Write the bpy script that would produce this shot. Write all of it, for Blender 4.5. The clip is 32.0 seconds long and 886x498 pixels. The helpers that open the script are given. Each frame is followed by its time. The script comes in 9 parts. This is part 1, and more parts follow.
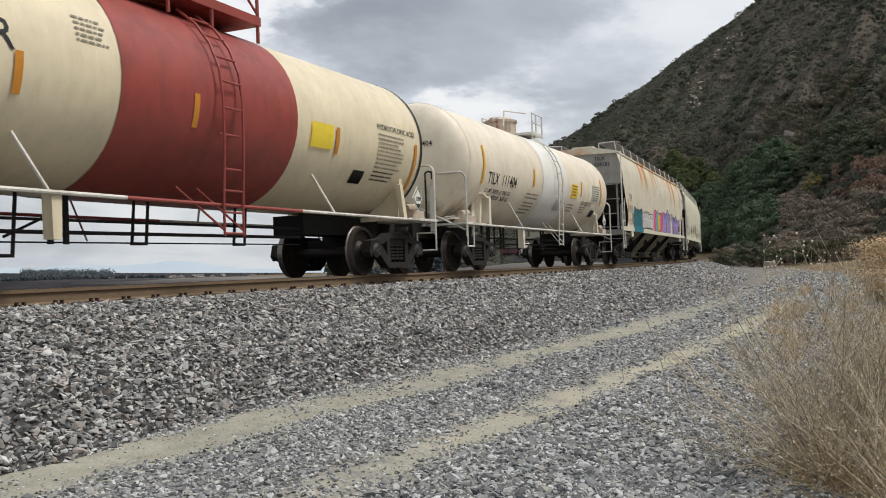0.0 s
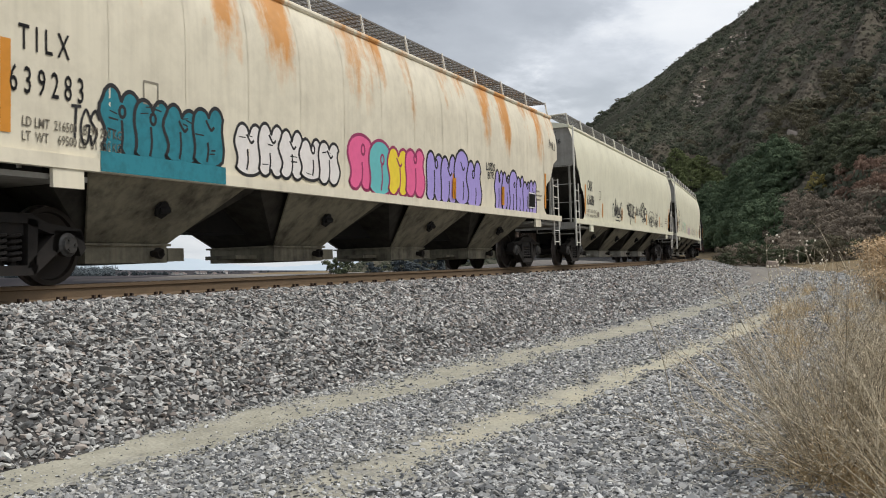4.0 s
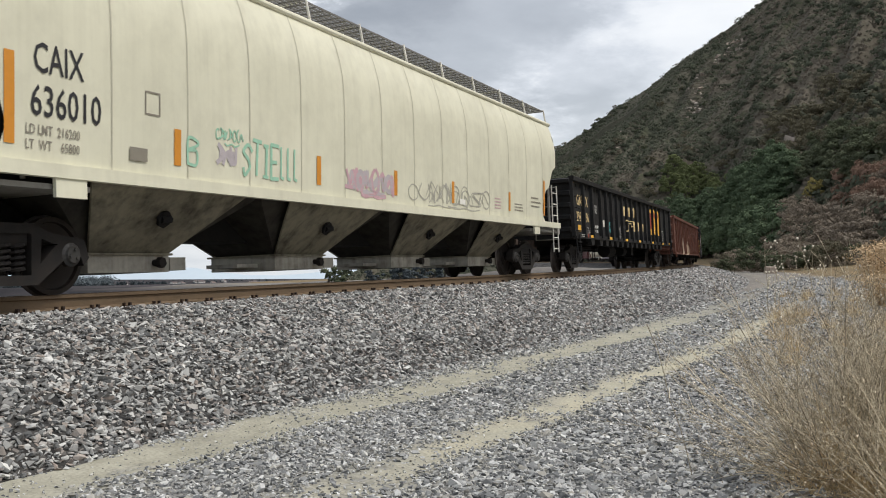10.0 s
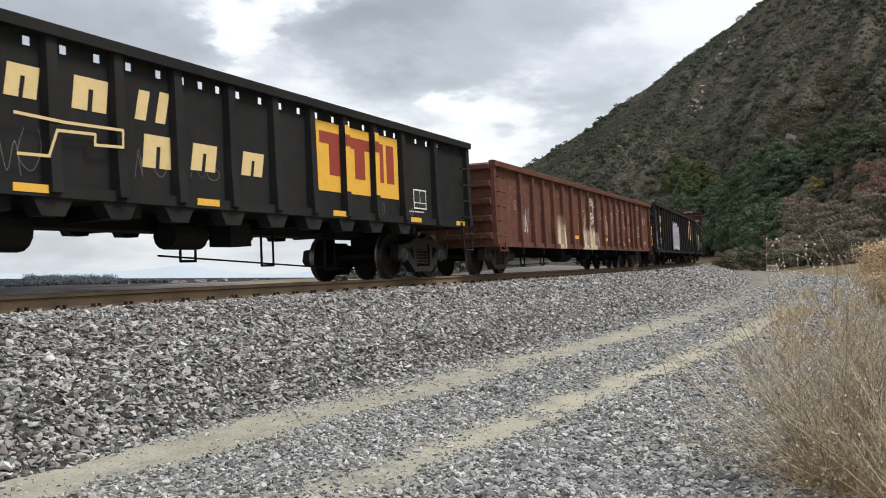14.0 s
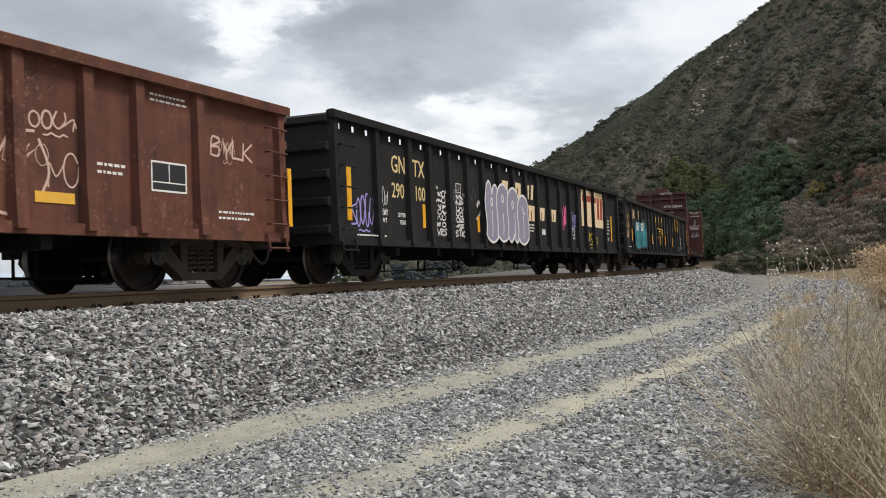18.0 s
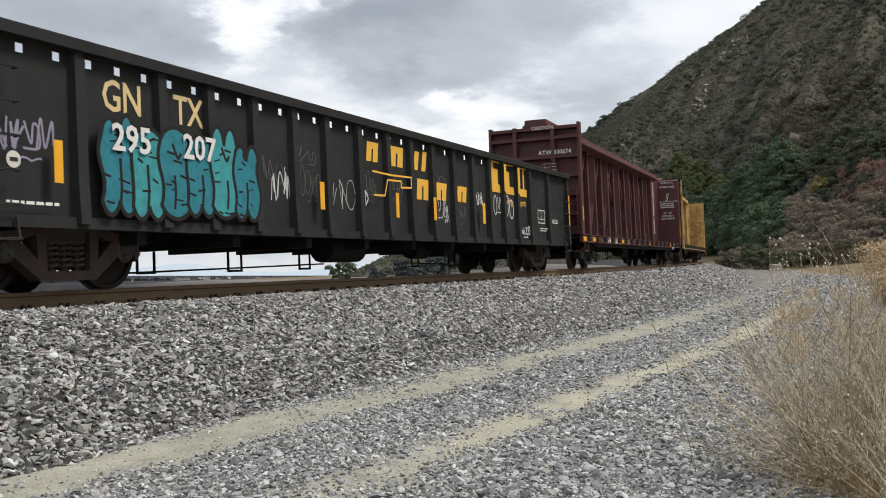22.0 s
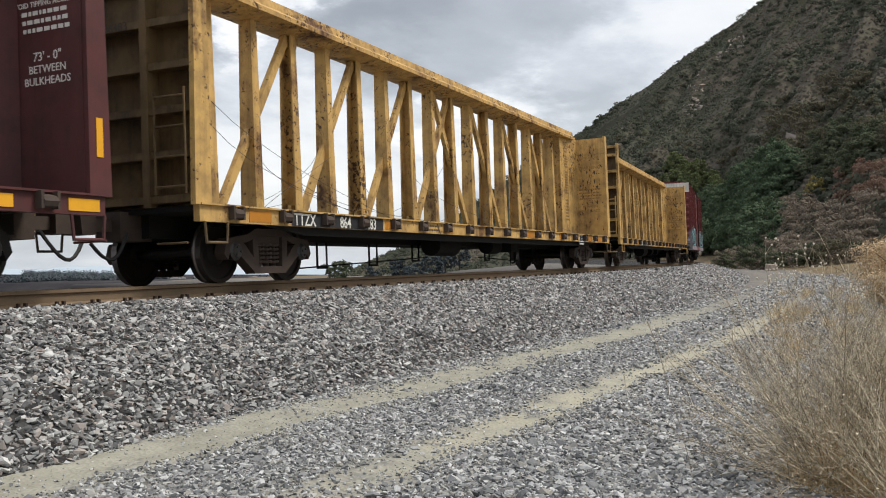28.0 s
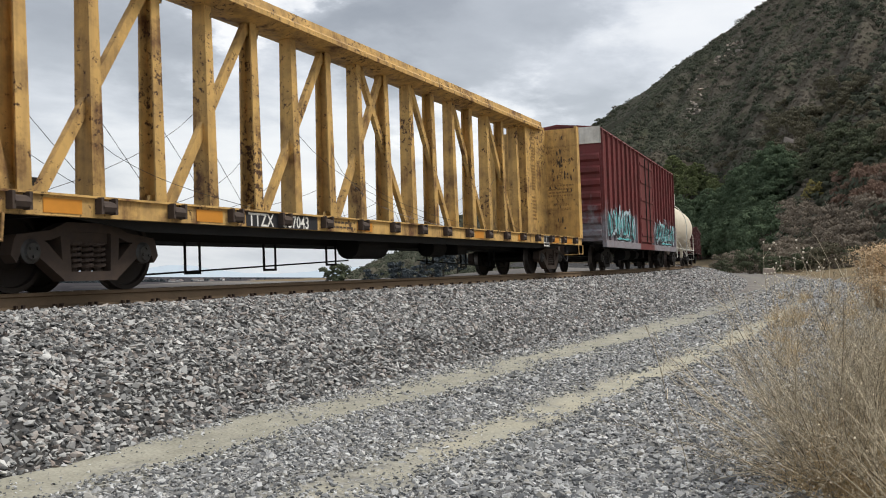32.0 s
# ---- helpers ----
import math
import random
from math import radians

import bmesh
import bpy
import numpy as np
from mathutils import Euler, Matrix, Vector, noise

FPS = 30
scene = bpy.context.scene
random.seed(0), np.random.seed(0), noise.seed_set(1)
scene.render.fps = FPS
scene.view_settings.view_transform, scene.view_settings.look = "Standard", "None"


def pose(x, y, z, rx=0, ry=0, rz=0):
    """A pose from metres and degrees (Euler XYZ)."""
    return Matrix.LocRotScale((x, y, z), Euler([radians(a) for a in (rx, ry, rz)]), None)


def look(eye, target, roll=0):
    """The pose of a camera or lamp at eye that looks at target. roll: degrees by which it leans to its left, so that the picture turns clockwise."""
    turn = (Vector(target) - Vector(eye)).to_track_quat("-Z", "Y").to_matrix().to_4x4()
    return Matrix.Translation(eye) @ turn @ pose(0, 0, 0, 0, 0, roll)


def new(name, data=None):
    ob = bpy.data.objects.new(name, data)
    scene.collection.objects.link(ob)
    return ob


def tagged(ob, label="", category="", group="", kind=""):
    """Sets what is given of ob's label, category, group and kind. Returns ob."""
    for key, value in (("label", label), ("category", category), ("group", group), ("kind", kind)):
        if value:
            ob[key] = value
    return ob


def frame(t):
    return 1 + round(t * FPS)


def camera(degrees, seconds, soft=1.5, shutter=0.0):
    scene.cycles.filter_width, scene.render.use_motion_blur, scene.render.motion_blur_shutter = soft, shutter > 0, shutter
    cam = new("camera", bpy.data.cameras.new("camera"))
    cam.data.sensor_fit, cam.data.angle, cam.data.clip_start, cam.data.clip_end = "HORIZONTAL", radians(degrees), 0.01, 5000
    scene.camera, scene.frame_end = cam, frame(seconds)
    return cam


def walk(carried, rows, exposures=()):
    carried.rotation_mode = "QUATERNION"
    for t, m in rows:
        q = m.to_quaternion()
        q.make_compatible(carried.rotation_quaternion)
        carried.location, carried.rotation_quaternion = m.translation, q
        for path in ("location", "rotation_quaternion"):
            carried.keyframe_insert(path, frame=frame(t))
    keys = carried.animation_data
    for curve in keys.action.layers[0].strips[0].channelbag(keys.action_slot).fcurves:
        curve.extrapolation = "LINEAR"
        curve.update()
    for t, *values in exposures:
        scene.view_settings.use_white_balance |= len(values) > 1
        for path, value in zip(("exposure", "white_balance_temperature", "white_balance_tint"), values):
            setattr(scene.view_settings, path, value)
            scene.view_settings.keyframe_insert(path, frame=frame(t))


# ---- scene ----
# World: x along the track, y to its far side, z up from the rail head at x = 0.
EYE = Vector((0.0, -9.389, 0.374))
CURVE_START, RADIUS, GRADE, BANK = 19.98, 428.6, 0.01422, 0.03392
SPEED, GAIN, JERK = 7.3137, -0.00288, -0.000479


def view(yaw, pitch, roll):
    a, p = radians(yaw), radians(pitch)
    way = Vector((math.cos(p) * math.cos(a), math.cos(p) * math.sin(a), math.sin(p)))
    return look(EYE, EYE + way, roll)


cam = camera(50.449, 32.0, soft=1.0, shutter=0.06)
walk(cam, [
    (0.0, view(23.917, 1.188, -0.024)),
    (0.5, view(24.003, 1.212, 0.074)),
    (1.0, view(24.055, 1.263, 0.079)),
    (1.5, view(24.055, 1.263, 0.079)),
    (2.0, view(24.065, 1.159, 0.112)),
    (2.5, view(24.103, 1.121, 0.087)),
    (3.0, view(24.102, 1.112, 0.071)),
    (3.5, view(24.076, 1.072, 0.181)),
    (5.5, view(24.045, 1.233, 0.080)),
    (6.0, view(24.029, 1.294, -0.045)),
    (6.5, view(23.934, 1.255, -0.106)),
    (7.0, view(23.602, 1.270, -0.259)),
    (7.5, view(23.501, 1.505, -0.297)),
    (8.0, view(23.641, 1.570, -0.181)),
    (8.5, view(23.816, 1.519, -0.123)),
    (9.0, view(23.884, 1.513, -0.153)),
    (9.5, view(23.893, 1.557, -0.199)),
    (10.0, view(23.968, 1.544, -0.148)),
    (10.5, view(24.070, 1.534, -0.111)),
    (11.0, view(24.101, 1.544, -0.113)),
    (11.5, view(24.109, 1.496, -0.134)),
    (12.0, view(24.119, 1.464, -0.116)),
    (12.5, view(24.086, 1.480, -0.182)),
    (13.0, view(24.108, 1.509, -0.172)),
    (13.5, view(24.086, 1.502, -0.203)),
    (14.0, view(24.055, 1.457, -0.172)),
    (14.5, view(24.017, 1.411, -0.114)),
    (16.5, view(24.007, 1.364, 0.083)),
    (17.0, view(23.954, 1.312, 0.086)),
    (17.5, view(24.058, 1.415, 0.087)),
    (18.0, view(24.082, 1.608, 0.090)),
    (18.5, view(23.922, 1.648, -0.059)),
    (19.0, view(24.007, 1.556, -0.165)),
    (19.5, view(24.031, 1.437, -0.065)),
    (20.0, view(24.030, 1.366, -0.065)),
    (20.5, view(24.030, 1.375, -0.053)),
    (21.0, view(24.081, 1.396, -0.038)),
    (21.5, view(24.153, 1.388, -0.058)),
    (22.0, view(24.233, 1.358, -0.031)),
    (22.5, view(24.233, 1.358, -0.031)),
    (23.0, view(24.196, 1.362, 0.017)),
    (23.5, view(24.133, 1.397, -0.040)),
    (24.0, view(24.006, 1.392, -0.136)),
    (24.5, view(24.005, 1.404, -0.174)),
    (25.0, view(23.997, 1.454, -0.152)),
    (25.5, view(24.018, 1.462, -0.112)),
    (27.5, view(24.056, 1.314, 0.081)),
    (28.0, view(24.006, 1.313, 0.081)),
    (28.5, view(24.007, 1.364, 0.083)),
    (29.0, view(24.045, 1.409, 0.039)),
    (29.5, view(23.966, 1.434, 0.078)),
    (30.0, view(23.859, 1.521, 0.127)),
    (30.5, view(23.800, 1.609, 0.130)),
    (31.0, view(23.821, 1.504, 0.200)),
    (31.5, view(23.873, 1.496, 0.176)),
    (32.0, view(23.896, 1.513, 0.227)),
], exposures=[(0.0, -0.14), (1.0, -0.12), (2.0, -0.19), (3.0, 0.0), (6.0, 0.0), (7.0, 0.2), (8.0, 0.08), (9.0, 0.1), (10.0, 0.06), (11.0, -0.03), (12.0, -0.12), (13.0, 0.14), (14.0, 0.14), (17.0, 0.06), (18.0, 0.02), (19.0, 0.04), (20.0, -0.02), (21.0, 0.0), (22.0, 0.06), (24.0, 0.44), (25.0, 0.18), (28.0, 0.05), (29.0, -0.02), (30.0, 0.0), (31.0, 0.2), (32.0, 0.0)])

# ---- world, sun ----
SUN_AZ, SUN_EL = radians(-62), radians(58)
world = bpy.data.worlds.new("sky")
scene.world = world
world.use_nodes = True
wn, wl = world.node_tree.nodes, world.node_tree.links
wn.clear()


def wnode(kind, **values):
    n = wn.new(kind)
    for k, v in values.items():
        n.inputs[k].default_value = v
    return n


def wmath(op, a, b=None, c=None, clamp=False):
    n = wn.new("ShaderNodeMath")
    n.operation, n.use_clamp = op, clamp
    for i, v in enumerate((a, b, c)):
        if v is None:
            continue
        if isinstance(v, (int, float)):
            n.inputs[i].default_value = v
        else:
            wl.new(v, n.inputs[i])
    return n.outputs[0]


def wmix(fac, a, b):
    n = wn.new("ShaderNodeMix")
    n.data_type = "RGBA"
    for sock, v in ((n.inputs[0], fac), (n.inputs[6], a), (n.inputs[7], b)):
        if isinstance(v, (int, float, tuple)):
            sock.default_value = v
        else:
            wl.new(v, sock)
    return n.outputs[2]


def toward(yaw, pitch):
    a, p = radians(yaw), radians(pitch)
    return (math.cos(p) * math.cos(a), math.cos(p) * math.sin(a), math.sin(p))


coord = wn.new("ShaderNodeTexCoord").outputs["Generated"]
sep = wn.new("ShaderNodeSeparateXYZ")
wl.new(coord, sep.inputs[0])
up = sep.outputs["Z"]
# the clouds lie on a flat ceiling: divide by the height
low = wmath("ADD", wmath("MAXIMUM", up, 0.0), 0.22)
comb = wn.new("ShaderNodeCombineXYZ")
wl.new(wmath("DIVIDE", sep.outputs["X"], low), comb.inputs[0])
wl.new(wmath("DIVIDE", sep.outputs["Y"], low), comb.inputs[1])
big = wnode("ShaderNodeTexNoise", Scale=0.85, Detail=7.0, Roughness=0.52, Distortion=0.35)
wl.new(comb.outputs[0], big.inputs["Vector"])
fine = wnode("ShaderNodeTexNoise", Scale=4.2, Detail=6.0, Roughness=0.55, Distortion=0.2)
wl.new(comb.outputs[0], fine.inputs["Vector"])
cloud = wmath("ADD", wmath("MULTIPLY", big.outputs[0], 0.80), wmath("MULTIPLY", fine.outputs[0], 0.22))


warp = wnode("ShaderNodeTexNoise", Scale=2.6, Detail=6.0, Roughness=0.6)
wl.new(comb.outputs[0], warp.inputs["Vector"])
shift = wn.new("ShaderNodeVectorMath")
shift.operation = "MULTIPLY_ADD"
wl.new(warp.outputs["Color"], shift.inputs[0])
shift.inputs[1].default_value, shift.inputs[2].default_value = (0.32, 0.32, 0.24), (-0.16, -0.16, -0.12)
ragged = wn.new("ShaderNodeVectorMath")
ragged.operation = "ADD"
wl.new(coord, ragged.inputs[0])
wl.new(shift.outputs[0], ragged.inputs[1])
warped = ragged.outputs[0]


def blob(yaw, pitch, width, strength):
    """A soft swell of the cloud cover about one direction."""
    n = wn.new("ShaderNodeVectorMath")
    n.operation = "DISTANCE"
    wl.new(warped, n.inputs[0])
    n.inputs[1].default_value = toward(yaw, pitch)
    d = wmath("DIVIDE", n.outputs["Value"], width)
    return wmath("MULTIPLY", wmath("POWER", 2.718, wmath("MULTIPLY", wmath("MULTIPLY", d, d), -1.0)), strength)


# thick grey banks and the bright breaks between them
for swell in ((22.0, 16.6, 0.11, -0.13), (29.5, 17.2, 0.06, -0.22), (30.0, 13.2, 0.05, -0.16), (15.5, 16.0, 0.07, -0.12), (41.0, 13.0, 0.06, -0.16), (47.0, 15.0, 0.05, -0.08),
              (35.9, 14.8, 0.036, 0.42), (34.4, 17.4, 0.03, 0.26), (24.0, 9.6, 0.030, 0.36), (21.0, 8.6, 0.05, 0.24), (12.0, 12.0, 0.08, 0.06), (31.0, 7.0, 0.10, 0.14)):
    cloud = wmath("ADD", cloud, blob(*swell))
ramp = wn.new("ShaderNodeValToRGB")
wl.new(cloud, ramp.inputs[0])
cr = ramp.color_ramp
cr.elements[0].position, cr.elements[0].color = 0.06, (0.27, 0.29, 0.325, 1)
cr.elements[1].position, cr.elements[1].color = 0.72, (0.96, 0.96, 0.96, 1)
for p, c in ((0.26, (0.36, 0.38, 0.415, 1)), (0.41, (0.48, 0.505, 0.545, 1)), (0.50, (0.65, 0.675, 0.72, 1)), (0.57, (0.82, 0.835, 0.86, 1))):
    e = cr.elements.new(p)
    e.color = c
# paler and bluer towards the horizon
haze = wmath("POWER", wmath("SUBTRACT", 1.0, wmath("MAXIMUM", up, 0.0), clamp=True), 14.0)
clouds = wmix(wmath("MULTIPLY", haze, 0.55), ramp.outputs[0], (0.60, 0.66, 0.72, 1))
sky = wn.new("ShaderNodeTexSky")
sky.sky_type, sky.sun_disc = "NISHITA", False
sky.sun_elevation, sky.sun_rotation = SUN_EL, math.pi / 2 - SUN_AZ
sky.air_density, sky.dust_density = 1.2, 2.0
bg_sky = wnode("ShaderNodeBackground", Strength=0.02)
wl.new(sky.outputs[0], bg_sky.inputs[0])
bg_cloud = wnode("ShaderNodeBackground", Strength=0.96)
wl.new(clouds, bg_cloud.inputs[0])
both = wn.new("ShaderNodeAddShader")
wl.new(bg_sky.outputs[0], both.inputs[0])
wl.new(bg_cloud.outputs[0], both.inputs[1])
out = wn.new("ShaderNodeOutputWorld")
wl.new(both.outputs[0], out.inputs[0])

lamp = bpy.data.lights.new("sun", "SUN")
lamp.energy, lamp.angle, lamp.color = 2.8, radians(16), (1.0, 0.945, 0.87)
sun = new("sun", lamp)
sun.matrix_world = look((0, 0, 60), Vector((0, 0, 60)) - Vector((math.cos(SUN_EL) * math.cos(SUN_AZ), math.cos(SUN_EL) * math.sin(SUN_AZ), math.sin(SUN_EL))))


# ---- materials ----
def rgba(c):
    return (*c, 1.0)


class Nodes:
    """A short way to write node materials."""

    def __init__(self, name):
        self.mat = bpy.data.materials.new(name)
        self.mat.use_nodes = True
        self.n, self.l = self.mat.node_tree.nodes, self.mat.node_tree.links
        self.bsdf = self.n["Principled BSDF"]
        self.where = self.n.new("ShaderNodeTexCoord").outputs["Object"]

    def put(self, sock, v):
        if isinstance(v, (int, float)):
            sock.default_value = v
        elif isinstance(v, tuple):
            sock.default_value = rgba(v) if len(v) == 3 and len(sock.default_value) == 4 else v
        else:
            self.l.new(v, sock)

    def stretch(self, scale):
        m = self.n.new("ShaderNodeMapping")
        self.l.new(self.where, m.inputs[0])
        m.inputs["Scale"].default_value = scale
        return m.outputs[0]

    def noise(self, scale, detail=5.0, rough=0.55, vector=None, out=0):
        n = self.n.new("ShaderNodeTexNoise")
        self.l.new(vector or self.where, n.inputs["Vector"])
        n.inputs["Scale"].default_value, n.inputs["Detail"].default_value, n.inputs["Roughness"].default_value = scale, detail, rough
        return n.outputs[out]

    def cells(self, scale, vector=None, out="Color"):
        n = self.n.new("ShaderNodeTexVoronoi")
        self.l.new(vector or self.where, n.inputs["Vector"])
        n.inputs["Scale"].default_value = scale
        return n.outputs[out]

    def math(self, op, a, b=0.0, clamp=False):
        n = self.n.new("ShaderNodeMath")
        n.operation, n.use_clamp = op, clamp
        self.put(n.inputs[0], a)
        self.put(n.inputs[1], b)
        return n.outputs[0]

    def span(self, v, a, b, lo=0.0, hi=1.0):
        n = self.n.new("ShaderNodeMapRange")
        self.put(n.inputs[0], v)
        for i, x in enumerate((a, b, lo, hi)):
            n.inputs[i + 1].default_value = x
        return n.outputs[0]

    def mix(self, fac, a, b, blend="MIX"):
        n = self.n.new("ShaderNodeMix")
        n.data_type, n.blend_type = "RGBA", blend
        self.put(n.inputs[0], fac)
        self.put(n.inputs[6], a)
        self.put(n.inputs[7], b)
        return n.outputs[2]

    def bump(self, height, strength=0.3, distance=0.01):
        n = self.n.new("ShaderNodeBump")
        n.inputs["Strength"].default_value, n.inputs["Distance"].default_value = strength, distance
        self.l.new(height, n.inputs["Height"])
        self.l.new(n.outputs[0], self.bsdf.inputs["Normal"])

    def done(self, color, rough=0.6, metal=0.0, spec=0.4):
        self.put(self.bsdf.inputs["Base Color"], color)
        self.put(self.bsdf.inputs["Roughness"], rough)
        self.put(self.bsdf.inputs["Metallic"], metal)
        self.bsdf.inputs["Specular IOR Level"].default_value = spec
        return self.mat


def paint(name, color, dirt=(0.10, 0.08, 0.06), amount=0.35, rough=0.5, streaks=0.5, rust=None, rust_amount=0.0, runs=None, spec=0.3, chips=None, splash=(), splash_colors=((0.48, 0.33, 0.20), (0.84, 0.75, 0.61))):
    """Weathered paint on steel: fading, grime, vertical streaks and, where given, rust."""
    k = Nodes(name)
    fade = k.mix(k.span(k.noise(0.6, 3), 0.3, 0.7), color, tuple(min(1, c * 1.12 + 0.01) for c in color))
    run = k.noise(1.0, 4, 0.6, k.stretch((7.0, 7.0, 0.35)))
    grime = k.math("ADD", k.math("MULTIPLY", k.span(run, 0.46, 0.68), streaks), k.span(k.noise(2.3, 8, 0.66), 0.42, 0.70))
    body = k.mix(k.math("MULTIPLY", grime, amount, True), fade, dirt)
    if rust:
        spots = k.span(k.math("ADD", k.noise(1.1, 8, 0.65), k.math("MULTIPLY", k.noise(1.0, 5, 0.6, k.stretch((4, 4, 0.5))), 0.6)), 1.0 - rust_amount, 1.15 - rust_amount)
        body = k.mix(spots, body, k.mix(k.noise(14, 5), rust, tuple(c * 0.45 for c in rust)))
    if chips:
        # small flakes where paint has come off
        flake = k.math("ADD", k.noise(11, 8, 0.72), k.math("MULTIPLY", k.noise(1.3, 4, 0.6, k.stretch((1.0, 1.0, 0.6))), 0.55))
        body = k.mix(k.span(flake, 0.862, 0.915), body, chips)
    if runs:
        # rust that runs down from the roof edge
        sp = k.n.new("ShaderNodeSeparateXYZ")
        k.l.new(k.where, sp.inputs[0])
        drip = k.math("ADD", k.noise(1.0, 5, 0.6, k.stretch((1.4, 0.2, 0.30))), k.math("MULTIPLY", k.noise(5.0, 6, 0.7), 0.22))
        high = k.math("MULTIPLY", k.span(sp.outputs["Z"], 2.6, 4.2, 0.0, 1.0), k.span(sp.outputs["X"], -9.0, 2.5, 0.55, 1.0))
        drip = k.span(k.math("ADD", drip, k.math("MULTIPLY", high, 0.16)), 0.715, 0.86)
        body = k.mix(k.math("MULTIPLY", drip, k.span(high, 0.02, 0.3)), body, k.mix(k.noise(3, 6), runs, tuple(min(1, c * 1.6) for c in runs)))
    for x0, x1, top in splash:
        # a pale dried splash that thins out upwards in flames and runs
        sp = k.n.new("ShaderNodeSeparateXYZ")
        k.l.new(k.where, sp.inputs[0])
        X, Z = sp.outputs["X"], sp.outputs["Z"]
        ragged = k.math("MULTIPLY", k.math("SUBTRACT", k.noise(2.4, 6, 0.62, k.stretch((1.5, 1.0, 0.55))), 0.5), 2.6)
        height = k.math("ADD", k.span(Z, 0.75, top + 0.35, 1.55, -0.45), ragged)
        wide = k.math("MULTIPLY", k.span(X, x0 - 0.08, x0 + 0.12), k.span(X, x1 - 0.12, x1 + 0.08, 1.0, 0.0))
        mask = k.math("MULTIPLY", k.math("MULTIPLY", k.span(height, 0.15, 0.75), wide), k.span(k.noise(7, 6, 0.7), 0.30, 0.58, 0.45, 1.0))
        body = k.mix(mask, body, k.mix(k.noise(3.0, 6, 0.7), *splash_colors))
    k.bump(k.math("ADD", k.noise(1.4, 3), k.math("MULTIPLY", k.noise(60, 3), 0.12)), 0.25, 0.012)
    return k.done(body, k.span(k.noise(5, 4), 0.2, 0.8, rough - 0.1, rough + 0.18), spec=spec)


def steel(name, color, rough=0.65, metal=0.3, rust=(0.11, 0.06, 0.035), amount=0.5):
    k = Nodes(name)
    body = k.mix(k.math("MULTIPLY", k.span(k.noise(7, 7, 0.65), 0.38, 0.7), amount, True), color, rust)
    body = k.mix(k.span(k.noise(45, 4), 0.55, 0.8, 0, 0.5), body, tuple(c * 0.5 for c in color))
    k.bump(k.noise(50, 5), 0.35, 0.006)
    return k.done(body, rough, metal)


def flat(name, color, rough=0.6, wear=0.25):
    """Sprayed or stencilled paint, slightly uneven and worn."""
    k = Nodes(name)
    body = k.mix(k.span(k.noise(9, 6), 0.42, 0.75, 0, wear), color, tuple(c * 0.55 for c in color))
    return k.done(k.mix(k.span(k.noise(1.3, 3), 0.3, 0.7, 0, 0.3), body, tuple(min(1, c * 1.15) for c in color)), rough)


